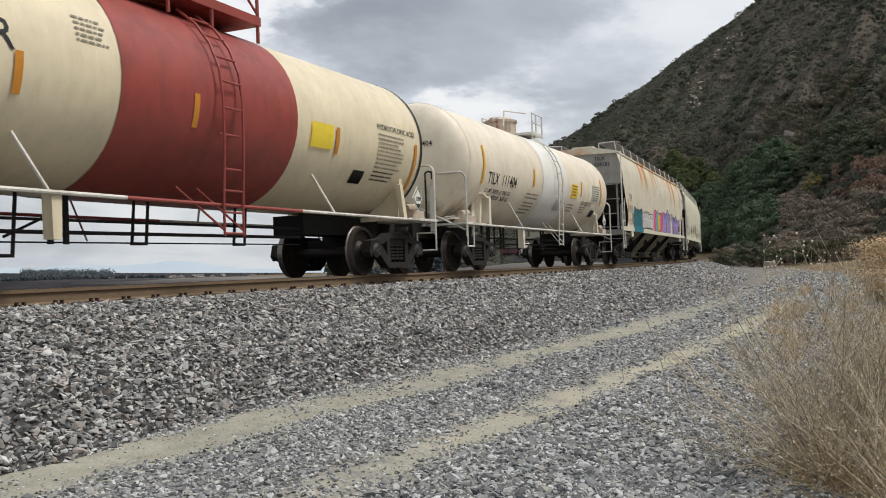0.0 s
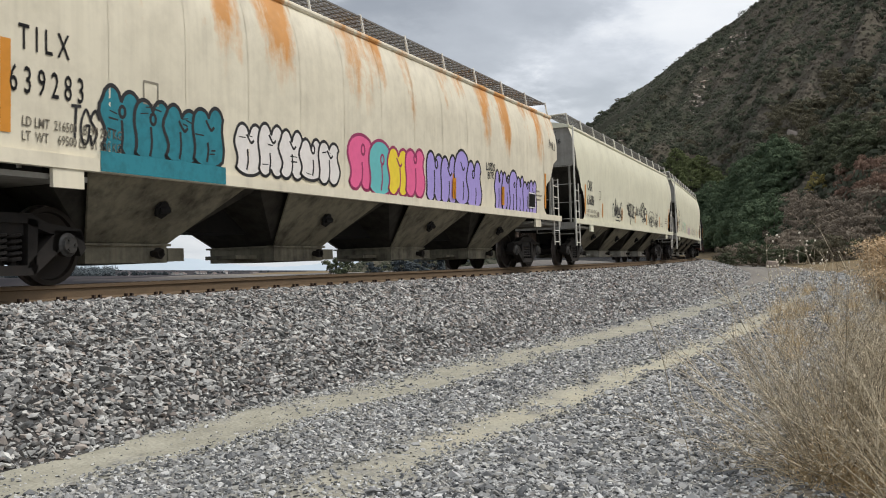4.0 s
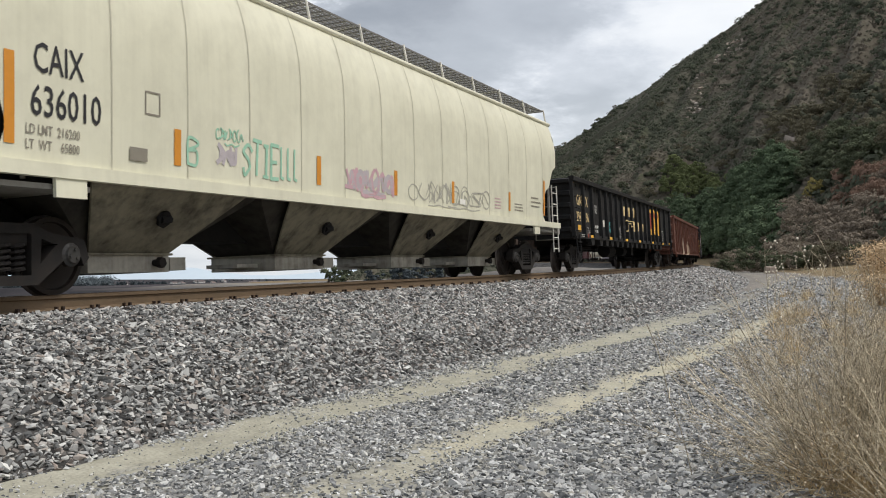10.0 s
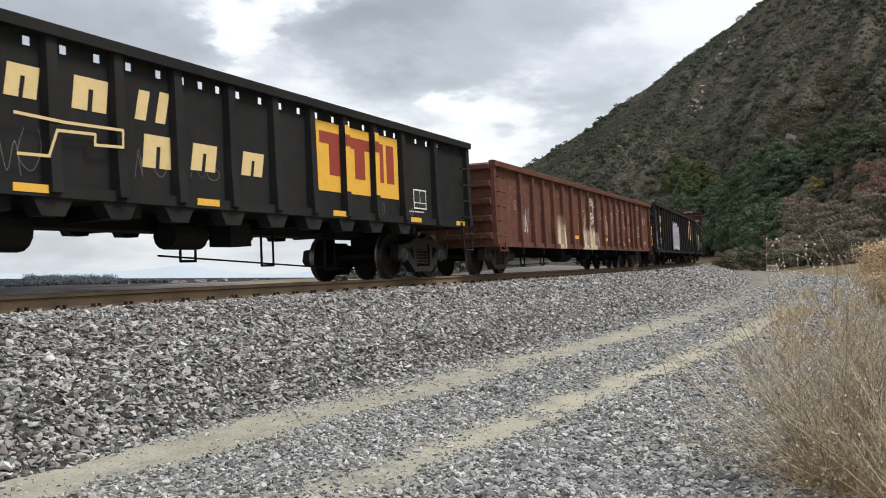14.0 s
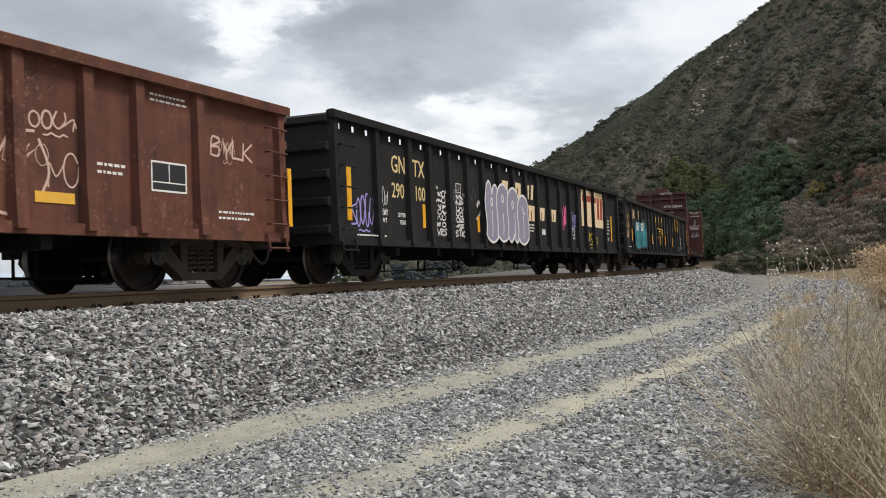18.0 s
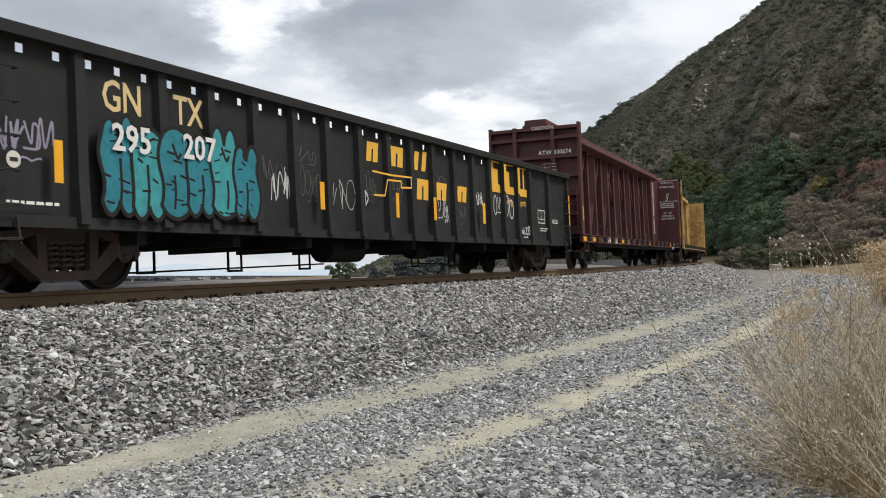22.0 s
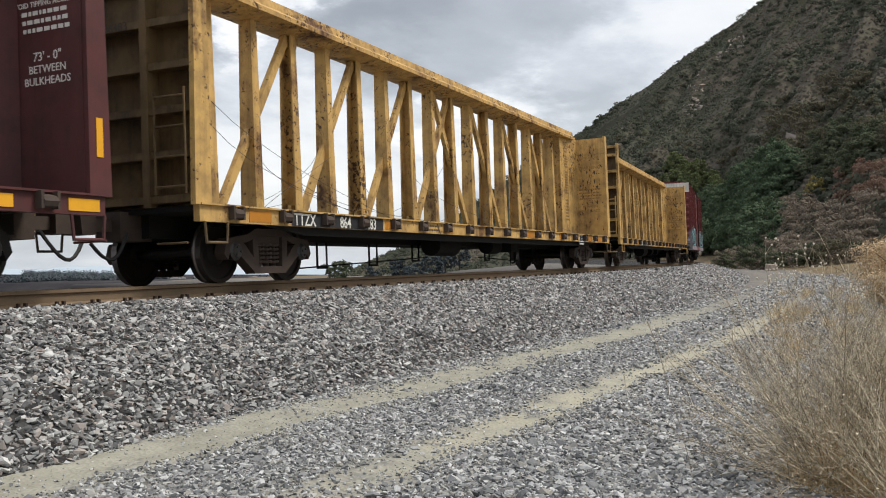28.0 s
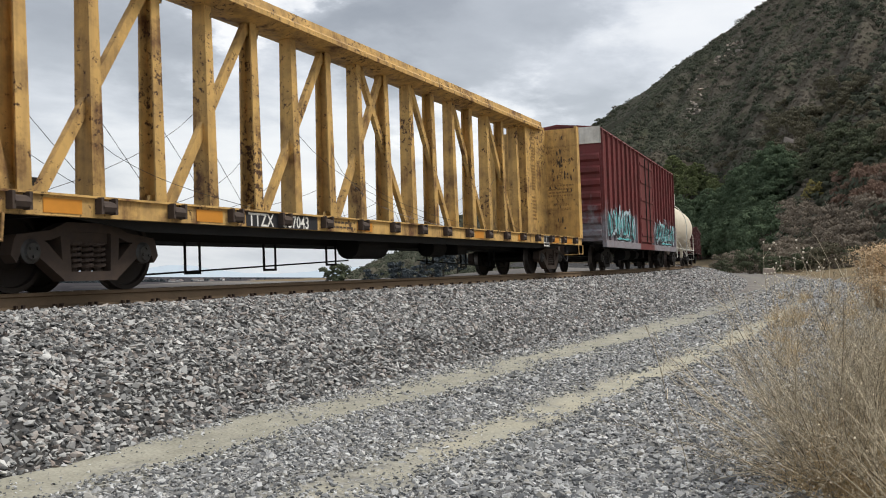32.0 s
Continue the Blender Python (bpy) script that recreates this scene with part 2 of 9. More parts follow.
M = {
    "cream": paint("cream_tank_paint", (0.74, 0.655, 0.47), amount=0.14, rough=0.42),
    "white_tank": paint("white_tank_paint", (0.77, 0.705, 0.575), dirt=(0.36, 0.27, 0.19), amount=0.22, rough=0.42, splash=((-7.2, -5.9, 1.55), (5.6, 7.2, 1.4)), splash_colors=((0.15, 0.09, 0.065), (0.40, 0.28, 0.19))),
    "dome": paint("rust_stained_white", (0.66, 0.60, 0.50), dirt=(0.34, 0.22, 0.15), amount=0.5, rust=(0.30, 0.15, 0.09), rust_amount=0.2, rough=0.6),
    "maroon": paint("maroon_paint", (0.32, 0.068, 0.056), dirt=(0.12, 0.045, 0.04), amount=0.4, rough=0.42),
    "hopper_old": paint("aged_hopper_paint", (0.66, 0.62, 0.50), amount=0.18, rough=0.55, runs=(0.44, 0.22, 0.075)),
    "hopper": paint("hopper_cream_paint", (0.64, 0.63, 0.50), amount=0.12, rough=0.5),
    "hopper_grey": paint("hopper_grey_paint", (0.30, 0.295, 0.27), amount=0.45),
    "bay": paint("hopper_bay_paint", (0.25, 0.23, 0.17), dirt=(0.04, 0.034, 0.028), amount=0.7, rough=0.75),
    "slope": paint("black_slope_paint", (0.045, 0.041, 0.034), dirt=(0.012, 0.011, 0.010), amount=0.7, rough=0.8),
    "gate": paint("dusty_gate_paint", (0.46, 0.44, 0.38), dirt=(0.12, 0.10, 0.08), amount=0.6, rough=0.7),
    "grating": steel("roof_grating_steel", (0.20, 0.20, 0.20), amount=0.2),
    "rail_white": paint("pale_grab_iron_paint", (0.70, 0.68, 0.62), amount=0.4),
    "black": paint("black_gondola_paint", (0.009, 0.0095, 0.0105), dirt=(0.026, 0.0235, 0.0205), amount=0.4, rough=0.62, streaks=0.8, spec=0.2),
    "black_b": paint("faded_black_paint", (0.011, 0.0122, 0.013), dirt=(0.028, 0.027, 0.0255), amount=0.42, rough=0.62, streaks=0.8),
    "brown": paint("oxide_brown_paint", (0.128, 0.044, 0.027), dirt=(0.050, 0.026, 0.020), amount=0.7, chips=(0.19, 0.09, 0.058), rust=(0.17, 0.072, 0.038), rust_amount=0.14, rough=0.62, splash=((-1.80, 0.24, 1.34), (-4.45, -3.75, 1.55))),
    "wine": paint("wine_red_paint", (0.102, 0.031, 0.031), dirt=(0.045, 0.030, 0.028), amount=0.55, rough=0.5),
    "yellow": paint("worn_yellow_paint", (0.61, 0.385, 0.13), dirt=(0.16, 0.10, 0.055), amount=0.6, rust=(0.18, 0.085, 0.042), rust_amount=0.15, rough=0.58, chips=(0.085, 0.045, 0.026)),
    "yellow_dark": paint("dark_yellow_paint", (0.17, 0.11, 0.048), dirt=(0.035, 0.027, 0.022), amount=0.7, rough=0.65),
    "box_red": paint("boxcar_red_paint", (0.16, 0.035, 0.035), dirt=(0.07, 0.035, 0.03), amount=0.5, rough=0.6, splash=((-9.6, -2.2, 2.55), (1.6, 9.6, 2.45)), splash_colors=((0.16, 0.15, 0.17), (0.36, 0.37, 0.40))),
    "truck": steel("dark_cast_steel", (0.014, 0.0125, 0.012), 0.8, 0.0, (0.030, 0.022, 0.017), 0.5),
    "truck_brown": steel("rusty_cast_steel", (0.055, 0.040, 0.033), 0.8, 0.0, (0.09, 0.06, 0.042), 0.6),
    "wheel": steel("wheel_steel", (0.020, 0.016, 0.014), 0.6, 0.2, (0.034, 0.023, 0.017), 0.5),
    "tread": steel("polished_tread", (0.20, 0.18, 0.17), 0.38, 0.8, (0.08, 0.06, 0.045), 0.5),
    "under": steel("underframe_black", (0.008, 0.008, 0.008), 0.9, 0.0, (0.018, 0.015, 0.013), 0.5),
    "hose": steel("black_rubber", (0.02, 0.02, 0.02), 0.7, 0.0, (0.04, 0.04, 0.04), 0.3),
    "cap": steel("bearing_cap", (0.060, 0.062, 0.062), 0.55, 0.3, (0.07, 0.055, 0.045), 0.5),
    "rail": steel("rail_rust", (0.185, 0.132, 0.082), 0.85, 0.0, (0.235, 0.16, 0.098), 0.6),
    "railhead": steel("rail_head", (0.34, 0.31, 0.28), 0.35, 0.8, (0.2, 0.14, 0.09), 0.3),
    "spike": steel("spike_iron", (0.05, 0.035, 0.028), 0.8, 0.1),
    "reflect": flat("yellow_reflector", (0.85, 0.42, 0.03), 0.4),
    "orange": flat("orange_reflector", (0.62, 0.26, 0.04), 0.4),
    "ink": flat("black_lettering", (0.025, 0.025, 0.028)),
    # faint shade along the hopper's seams, painted as a darker cream
    "seam": flat("weld_seam_shade", (0.47, 0.455, 0.36)),
    "ink_soft": flat("grey_lettering", (0.24, 0.22, 0.18)),
    "white": flat("white_lettering", (0.78, 0.77, 0.72)),
    "buff": flat("buff_lettering", (0.72, 0.55, 0.27)),
    "gold": flat("gold_panel", (0.80, 0.45, 0.06)),
    "logo_red": flat("red_logo_paint", (0.30, 0.05, 0.03)),
    "cream_panel": flat("cream_panel", (0.78, 0.60, 0.38)),
    "placard_yellow": flat("yellow_placard", (0.85, 0.66, 0.06)),
    "scuffed": flat("grey_overpaint", (0.64, 0.64, 0.62), 0.6, 0.6),
    "paper": flat("pale_notice", (0.66, 0.65, 0.58)),
    "sp_teal": flat("spray_teal", (0.022, 0.20, 0.255), 0.6, 0.85),
    "sp_sea": flat("spray_sea_green", (0.045, 0.30, 0.325), 0.6, 0.8),
    "sp_aqua": flat("spray_aqua", (0.13, 0.46, 0.48)),
    "sp_pink": flat("spray_pink", (0.75, 0.13, 0.30)),
    "sp_violet": flat("spray_violet", (0.36, 0.30, 0.66)),
    "sp_lilac": flat("spray_lilac", (0.27, 0.25, 0.335)),
    "sp_yellow": flat("spray_yellow", (0.80, 0.62, 0.05)),
    "sp_green": flat("spray_green", (0.32, 0.56, 0.42)),
    "sp_white": flat("spray_white", (0.72, 0.70, 0.68)),
    "sp_silver": flat("spray_silver", (0.62, 0.62, 0.62)),
    "print_faded": flat("faded_brown_print", (0.27, 0.165, 0.06)),
    "soot": flat("sooty_print", (0.07, 0.05, 0.035)),
    "sp_frost": flat("spray_frost", (0.46, 0.56, 0.62)),
    "scuff": flat("faint_chalk", (0.14, 0.14, 0.14)),
    "sp_wine": flat("spray_wine", (0.30, 0.04, 0.12)),
    "sp_rose": flat("faded_rose_spray", (0.56, 0.36, 0.40)),
    "sp_pale": flat("faded_lilac_spray", (0.47, 0.43, 0.45)),
    "sp_ghost": flat("faded_grey_spray", (0.41, 0.40, 0.345)),
    "sp_faded": flat("faded_spray", (0.62, 0.44, 0.36)),
}


def ground_material():
    k = Nodes("gravel_road_ground")
    lat = k.n.new("ShaderNodeAttribute")
    lat.attribute_name = "lat"
    q = k.math("ADD", lat.outputs["Fac"], k.math("MULTIPLY", k.math("SUBTRACT", k.noise(1.6, 8, 0.68), 0.5), 0.7))

    def strip(a, b, soft):
        return k.math("MULTIPLY", k.span(q, a - soft, a + soft), k.span(q, b - soft, b + soft, 1.0, 0.0))

    first, second = strip(-4.90, -3.76, 0.22), strip(-6.66, -5.92, 0.22)
    first = k.math("MULTIPLY", first, k.span(k.noise(2.2, 7, 0.74), 0.26, 0.46))
    second = k.math("MULTIPLY", second, k.span(k.noise(1.5, 7, 0.74), 0.30, 0.47))
    way = k.n.new("ShaderNodeSeparateXYZ")
    k.l.new(k.where, way.inputs[0])
    second = k.math("MULTIPLY", second, k.span(way.outputs["X"], 4.0, 8.0, 0.6, 1.0))
    dirt = k.math("MAXIMUM", first, second, True)
    dirt = k.math("MULTIPLY", dirt, k.span(way.outputs["X"], 20, 42, 1.0, 0.15))
    stone = k.cells(34)
    # gravel darkened to paint the shade between the loose stones
    gravel = k.mix(k.math("POWER", stone, 1.5), (0.070, 0.073, 0.077), (0.38, 0.38, 0.375))
    gravel = k.mix(k.span(k.noise(1.1, 4), 0.35, 0.7, 0, 0.35), gravel, (0.19, 0.175, 0.145))
    soil = k.mix(k.span(k.noise(3.0, 8, 0.65), 0.3, 0.72), (0.258, 0.250, 0.202), (0.388, 0.376, 0.312))
    soil = k.mix(k.math("MULTIPLY", second, k.span(k.noise(1.7, 4), 0.35, 0.6)), soil, (0.405, 0.38, 0.295))
    soil = k.mix(k.span(k.cells(60, out="Distance"), 0.0, 0.35, 0.35, 0), soil, (0.17, 0.155, 0.13))
    gravel = k.mix(k.span(way.outputs["X"], 24, 50, 0, 0.85), gravel, k.mix(k.span(k.noise(1.2, 8, 0.7), 0.35, 0.65), (0.12, 0.112, 0.104), (0.25, 0.23, 0.205)))
    near = k.mix(dirt, gravel, soil)
    # fields and brush away from the road
    field = k.mix(k.span(k.noise(0.006, 9, 0.7), 0.42, 0.58), (0.022, 0.021, 0.024), (0.056, 0.050, 0.053))
    body = k.mix(k.span(lat.outputs["Fac"], 6, 30), near, field)
    scrub = k.mix(k.span(k.noise(0.5, 8, 0.65), 0.4, 0.65), (0.215, 0.165, 0.098), (0.115, 0.092, 0.062))
    body = k.mix(k.span(k.math("MULTIPLY", lat.outputs["Fac"], -1.0), 8.5, 9.4), body, scrub)
    k.bump(k.math("ADD", k.cells(26, out="Distance"), k.math("MULTIPLY", k.noise(5, 6), 0.3)), 0.6, 0.012)
    return k.done(body, 0.95, spec=0.06)


def stone_material(name, dark, light, warm):
    k = Nodes(name)
    r = k.n.new("ShaderNodeNewGeometry").outputs["Random Per Island"]
    body = k.mix(k.math("POWER", r, 1.6), dark, light)
    body = k.mix(k.span(k.math("FRACT", k.math("MULTIPLY", r, 7.3)), 0.66, 1.0, 0, 0.7), body, warm)
    body = k.mix(k.span(k.noise(40, 5), 0.4, 0.75, 0, 0.28), body, tuple(c * 0.5 for c in light))
    k.bump(k.noise(70, 4), 0.4, 0.005)
    return k.done(body, 0.88, spec=0.25)


def bed_material():
    k = Nodes("ballast_bed")
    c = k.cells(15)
    # much darker than the stones: shade in their gaps is painted here
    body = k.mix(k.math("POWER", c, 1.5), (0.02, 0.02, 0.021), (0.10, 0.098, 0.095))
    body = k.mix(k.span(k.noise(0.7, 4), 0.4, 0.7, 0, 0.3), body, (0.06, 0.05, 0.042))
    k.bump(k.cells(15, out="Distance"), 1.0, 0.05)
    return k.done(body, 0.9, spec=0.2)


def hill_material():
    """Soil between bushes; green chaparral and brown scrub in patches, browner on the near slope."""
    k = Nodes("chaparral_hillside")
    sp = k.n.new("ShaderNodeSeparateXYZ")
    k.l.new(k.where, sp.inputs[0])
    bush = k.n.new("ShaderNodeAttribute")
    bush.attribute_name = "bush"
    near = k.span(sp.outputs["Y"], 10, 130, 0.10, -0.06)
    patch = k.math("ADD", k.noise(0.022, 8, 0.66), near)
    soil = k.mix(k.span(patch, 0.40, 0.62), (0.074, 0.072, 0.054), (0.098, 0.085, 0.067))
    # hillside colours hold a little extra blue as painted haze
    leaf = k.mix(k.span(patch, 0.42, 0.60), (0.058, 0.065, 0.046), (0.094, 0.083, 0.065))
    leaf = k.mix(k.span(k.noise(0.13, 5, 0.6), 0.42, 0.62), leaf, (0.056, 0.061, 0.036))
    full = k.math("ADD", bush.outputs["Fac"], k.math("MULTIPLY", k.math("SUBTRACT", k.noise(0.9, 7, 0.65), 0.5), 2.2))
    body = k.mix(k.span(full, 0.0, 0.75), soil, leaf)
    body = k.mix(k.span(k.noise(1.3, 6, 0.7), 0.5, 0.72, 0, 0.2), body, (0.100, 0.086, 0.066))
    k.bump(k.noise(0.5, 5, 0.6), 0.7, 0.6)
    return k.done(body, 0.95, spec=0.1)


def hill_leaf_material():
    k = Nodes("hill_brush")
    sp = k.n.new("ShaderNodeSeparateXYZ")
    k.l.new(k.where, sp.inputs[0])
    r = k.n.new("ShaderNodeNewGeometry").outputs["Random Per Island"]
    near = k.span(sp.outputs["Y"], 10, 130, 0.10, -0.06)
    patch = k.math("ADD", k.noise(0.022, 8, 0.66), near)
    # brush tones pushed slightly to blue, standing in for haze
    leaf = k.mix(k.span(patch, 0.44, 0.58), (0.064, 0.072, 0.053), (0.108, 0.094, 0.076))
    leaf = k.mix(k.span(k.noise(0.09, 4, 0.6), 0.50, 0.60), leaf, (0.072, 0.084, 0.056))
    leaf = k.mix(k.span(k.noise(0.16, 4, 0.6), 0.58, 0.68, 0, 0.6), leaf, (0.100, 0.080, 0.060))
    return k.done(k.mix(k.span(r, 0, 1, 0, 0.22), leaf, (0.108, 0.104, 0.080)), 0.95, spec=0.05)


def leaf_material(name, a, b):
    k = Nodes(name)
    r = k.n.new("ShaderNodeNewGeometry").outputs["Random Per Island"]
    body = k.mix(r, a, b)
    body = k.mix(k.span(k.noise(0.25, 4), 0.35, 0.7, 0, 0.4), body, tuple(c * 0.65 for c in a))
    k.bsdf.inputs["Transmission Weight"].default_value = 0.0
    return k.done(body, 0.92, spec=0.06)


M["ground"], M["bed"], M["hill"] = ground_material(), bed_material(), hill_material()
M["ballast"] = stone_material("ballast_stone", (0.115, 0.117, 0.118), (0.60, 0.60, 0.58), (0.29, 0.225, 0.185))
M["pebble"] = stone_material("road_pebble", (0.095, 0.100, 0.105), (0.61, 0.615, 0.605), (0.39, 0.37, 0.315))
M["rock"] = stone_material("hill_rock", (0.20, 0.17, 0.145), (0.46, 0.41, 0.36), (0.34, 0.26, 0.20))
# green with some blue added to paint in the haze
M["leaf"] = leaf_material("dark_green_foliage", (0.064, 0.096, 0.058), (0.142, 0.184, 0.108))
M["leaf_dull"] = leaf_material("dull_green_foliage", (0.068, 0.085, 0.053), (0.140, 0.152, 0.094))
# bluish grey: distance haze mixed into the leaf colour
M["leaf_far"] = leaf_material("hazed_grove_foliage", (0.060, 0.074, 0.082), (0.090, 0.104, 0.112))
M["leaf_light"] = leaf_material("olive_foliage", (0.105, 0.130, 0.060), (0.175, 0.195, 0.088))
M["leaf_brown"] = leaf_material("brown_brush", (0.190, 0.160, 0.126), (0.30, 0.252, 0.198))
M["leaf_red"] = leaf_material("red_brown_brush", (0.200, 0.132, 0.100), (0.30, 0.205, 0.155))
M["leaf_olive"] = leaf_material("olive_brown_brush", (0.115, 0.108, 0.074), (0.20, 0.180, 0.124))
M["leaf_hill"] = hill_leaf_material()
M["leaf_bush"] = leaf_material("dark_chaparral", (0.062, 0.070, 0.050), (0.086, 0.094, 0.066))
M["leaf_yellow"] = leaf_material("yellowing_foliage", (0.22, 0.20, 0.07), (0.36, 0.30, 0.13))
M["leaf_straw"] = leaf_material("straw_brush", (0.56, 0.42, 0.26), (0.72, 0.56, 0.37))
M["valve"] = steel("rust_tinged_valve_paint", (0.52, 0.46, 0.38), 0.7, 0.0, (0.24, 0.13, 0.08), 0.6)
M["cable"] = steel("slack_cable_steel", (0.16, 0.155, 0.15), 0.6, 0.4)
M["bark"] = steel("grey_bark", (0.10, 0.085, 0.07), 0.9, 0.0, (0.05, 0.04, 0.03))
M["straw"] = leaf_material("dry_straw", (0.40, 0.30, 0.17), (0.68, 0.53, 0.32))
M["twig"] = leaf_material("dry_twig", (0.135, 0.112, 0.080), (0.78, 0.69, 0.52))
M["fleck"] = leaf_material("dried_flowers", (0.56, 0.47, 0.34), (0.84, 0.75, 0.58))
M["seed"] = flat("pale_seed_head", (0.72, 0.66, 0.55))

M["house_wall"] = flat("pale_stucco", (0.62, 0.60, 0.57), 0.9)
M["house_roof"] = flat("grey_brown_roof", (0.16, 0.13, 0.12), 0.9)
# haze over the far ridge is put into its base colour
M["haze_hill"] = flat("painted_haze_hills", (0.40, 0.47, 0.53), 1.0, 0.1)


import functools


# ---- mesh helpers ----
def mesh_of(name, bm, mats, bevel=0.0, smooth=False):
    if bevel:
        bmesh.ops.bevel(bm, geom=[e for e in bm.edges if len(e.link_faces) == 2 and e.calc_face_angle(0) > 0.6], offset=bevel, segments=1, affect="EDGES")
    bmesh.ops.recalc_face_normals(bm, faces=bm.faces)
    me = bpy.data.meshes.new(name)
    bm.to_mesh(me)
    bm.free()
    for m in mats if isinstance(mats, (list, tuple)) else (mats,):
        me.materials.append(m)
    if smooth:
        for p in me.polygons:
            p.use_smooth = True
    return me


def part(name, bm, material, parent, label="", bevel=0.0, smooth=False):
    ob = new(name, mesh_of(name, bm, material, bevel, smooth))
    ob.parent = parent
    return tagged(ob, label)


def share(name, mesh, parent, m=None, label=""):
    ob = new(name, mesh)
    ob.parent = parent
    if m is not None:
        ob.matrix_basis = m
    return tagged(ob, label)


def thing(name, label, category, group="", kind=""):
    return tagged(new(name), label, category, group, kind)


def box(bm, x0, x1, y0, y1, z0, z1):
    v = [bm.verts.new(p) for p in ((x0, y0, z0), (x1, y0, z0), (x1, y1, z0), (x0, y1, z0), (x0, y0, z1), (x1, y0, z1), (x1, y1, z1), (x0, y1, z1))]
    for f in ((3, 2, 1, 0), (4, 5, 6, 7), (0, 1, 5, 4), (1, 2, 6, 5), (2, 3, 7, 6), (3, 0, 4, 7)):
        bm.faces.new([v[i] for i in f])
    return v


def loft(bm, rings, close=True, caps=True):
    """Skin of quads over rings of equally many points."""
    vs = [[bm.verts.new(p) for p in r] for r in rings]
    n = len(vs[0])
    for a, b in zip(vs, vs[1:]):
        for i in range(n if close else n - 1):
            j = (i + 1) % n
            bm.faces.new((a[i], a[j], b[j], b[i]))
    if caps and close:
        bm.faces.new(vs[0][::-1])
        bm.faces.new(vs[-1])
    return vs


def slab_xz(bm, pts, y0, y1):
    """A plate with an outline in x and z, between two y."""
    loft(bm, [[(x, y0, z) for x, z in pts], [(x, y1, z) for x, z in pts]])


def slab_yz(bm, pts, x0, x1):
    loft(bm, [[(x0, y, z) for y, z in pts], [(x1, y, z) for y, z in pts]])


def rod(bm, p, q, r, n=6, r2=None):
    p, q = Vector(p), Vector(q)
    w = (q - p).normalized()
    a = w.orthogonal().normalized()
    b = w.cross(a)
    c = [(math.cos(2 * math.pi * i / n), math.sin(2 * math.pi * i / n)) for i in range(n)]
    r2 = r if r2 is None else r2
    loft(bm, [[p + (a * x + b * y) * r for x, y in c], [q + (a * x + b * y) * r2 for x, y in c]])


def pipe(bm, pts, r, n=6):
    """One bent tube through points."""
    pts = [Vector(p) for p in pts]
    c = [(math.cos(2 * math.pi * i / n), math.sin(2 * math.pi * i / n)) for i in range(n)]
    w = (pts[1] - pts[0]).normalized()
    a = w.orthogonal().normalized()
    rings = []
    for i, p in enumerate(pts):
        before = (p - pts[i - 1]).normalized() if i else w
        after = (pts[i + 1] - p).normalized() if i + 1 < len(pts) else before
        t = before + after
        t = t.normalized() if t.length > 1e-3 else before
        stretch = min(1.6, 1.0 / max(0.3, t.dot(before)))
        a = (a - t * a.dot(t)).normalized()
        b = t.cross(a)
        turn = after - before
        turn = turn.normalized() if turn.length > 1e-3 else Vector((0, 0, 0))
        ring = []
        for x, y in c:
            q = (a * x + b * y) * r
            ring.append(p + q + turn * (q.dot(turn) * (stretch - 1)))
        rings.append(ring)
    loft(bm, rings)


def lathe_y(bm, profile, n=28, x=0.0, z=0.0):
    """Turn (radius, y) about the y axis."""
    loft(bm, [[(x + r * math.cos(2 * math.pi * i / n), y, z + r * math.sin(2 * math.pi * i / n)) for i in range(n)] for r, y in profile])


def plank(bm, p, q, w, h):
    """A square bar from p to q, w wide across y and h deep."""
    p, q = Vector(p), Vector(q)
    d = (q - p).normalized()
    a = Vector((0, 1, 0))
    b = d.cross(a).normalized()
    loft(bm, [[o + a * (sx * w / 2) + b * (sz * h / 2) for sx, sz in ((-1, -1), (1, -1), (1, 1), (-1, 1))] for o in (p, q)])


def raw(name, verts, faces, material, smooth=False):
    me = bpy.data.meshes.new(name)
    me.from_pydata(verts, [], faces)
    me.materials.append(material)
    if smooth:
        me.polygons.foreach_set("use_smooth", [True] * len(me.polygons))
    me.update()
    return new(name, me)


# ---- the line of the track ----
def along(s, l=0.0, z=0.0):
    """A point l to the left of the track's middle and z over its rail heads, s metres along."""
    c, n = math.cos(BANK), math.sin(BANK)
    l, z = l * c + z * n, -l * n + z * c
    z += GRADE * s
    if s <= CURVE_START:
        return Vector((s, l, z))
    th = (s - CURVE_START) / RADIUS
    return Vector((CURVE_START + (RADIUS - l) * math.sin(th), RADIUS - (RADIUS - l) * math.cos(th), z))


def heading(s):
    return max(0.0, (s - CURVE_START) / RADIUS)


def lateral(x, y):
    """Distance along and across the track of points in plan (arrays)."""
    r = np.hypot(x - CURVE_START, RADIUS - y)
    th = np.arctan2(x - CURVE_START, RADIUS - y)
    bent = x > CURVE_START
    return np.where(bent, CURVE_START + RADIUS * th, x), np.where(bent, RADIUS - r, y)


def travelled(t):
    return SPEED * t + GAIN * t * t / 2 + JERK * t ** 3 / 6


ROAD_Z = -1.10


def road_drift(x):
    """How the road draws away from the track."""
    return np.clip(x, 0, 17) - 5 + 0.4 * np.clip(x - 17, 0, 40)


def bumps(x, y, scale, amp, seed=0.0):
    return np.array([noise.fractal(Vector((a * scale, b * scale, seed)), 1.0, 2.0, 4) for a, b in zip(x.ravel(), y.ravel())]).reshape(x.shape) * amp


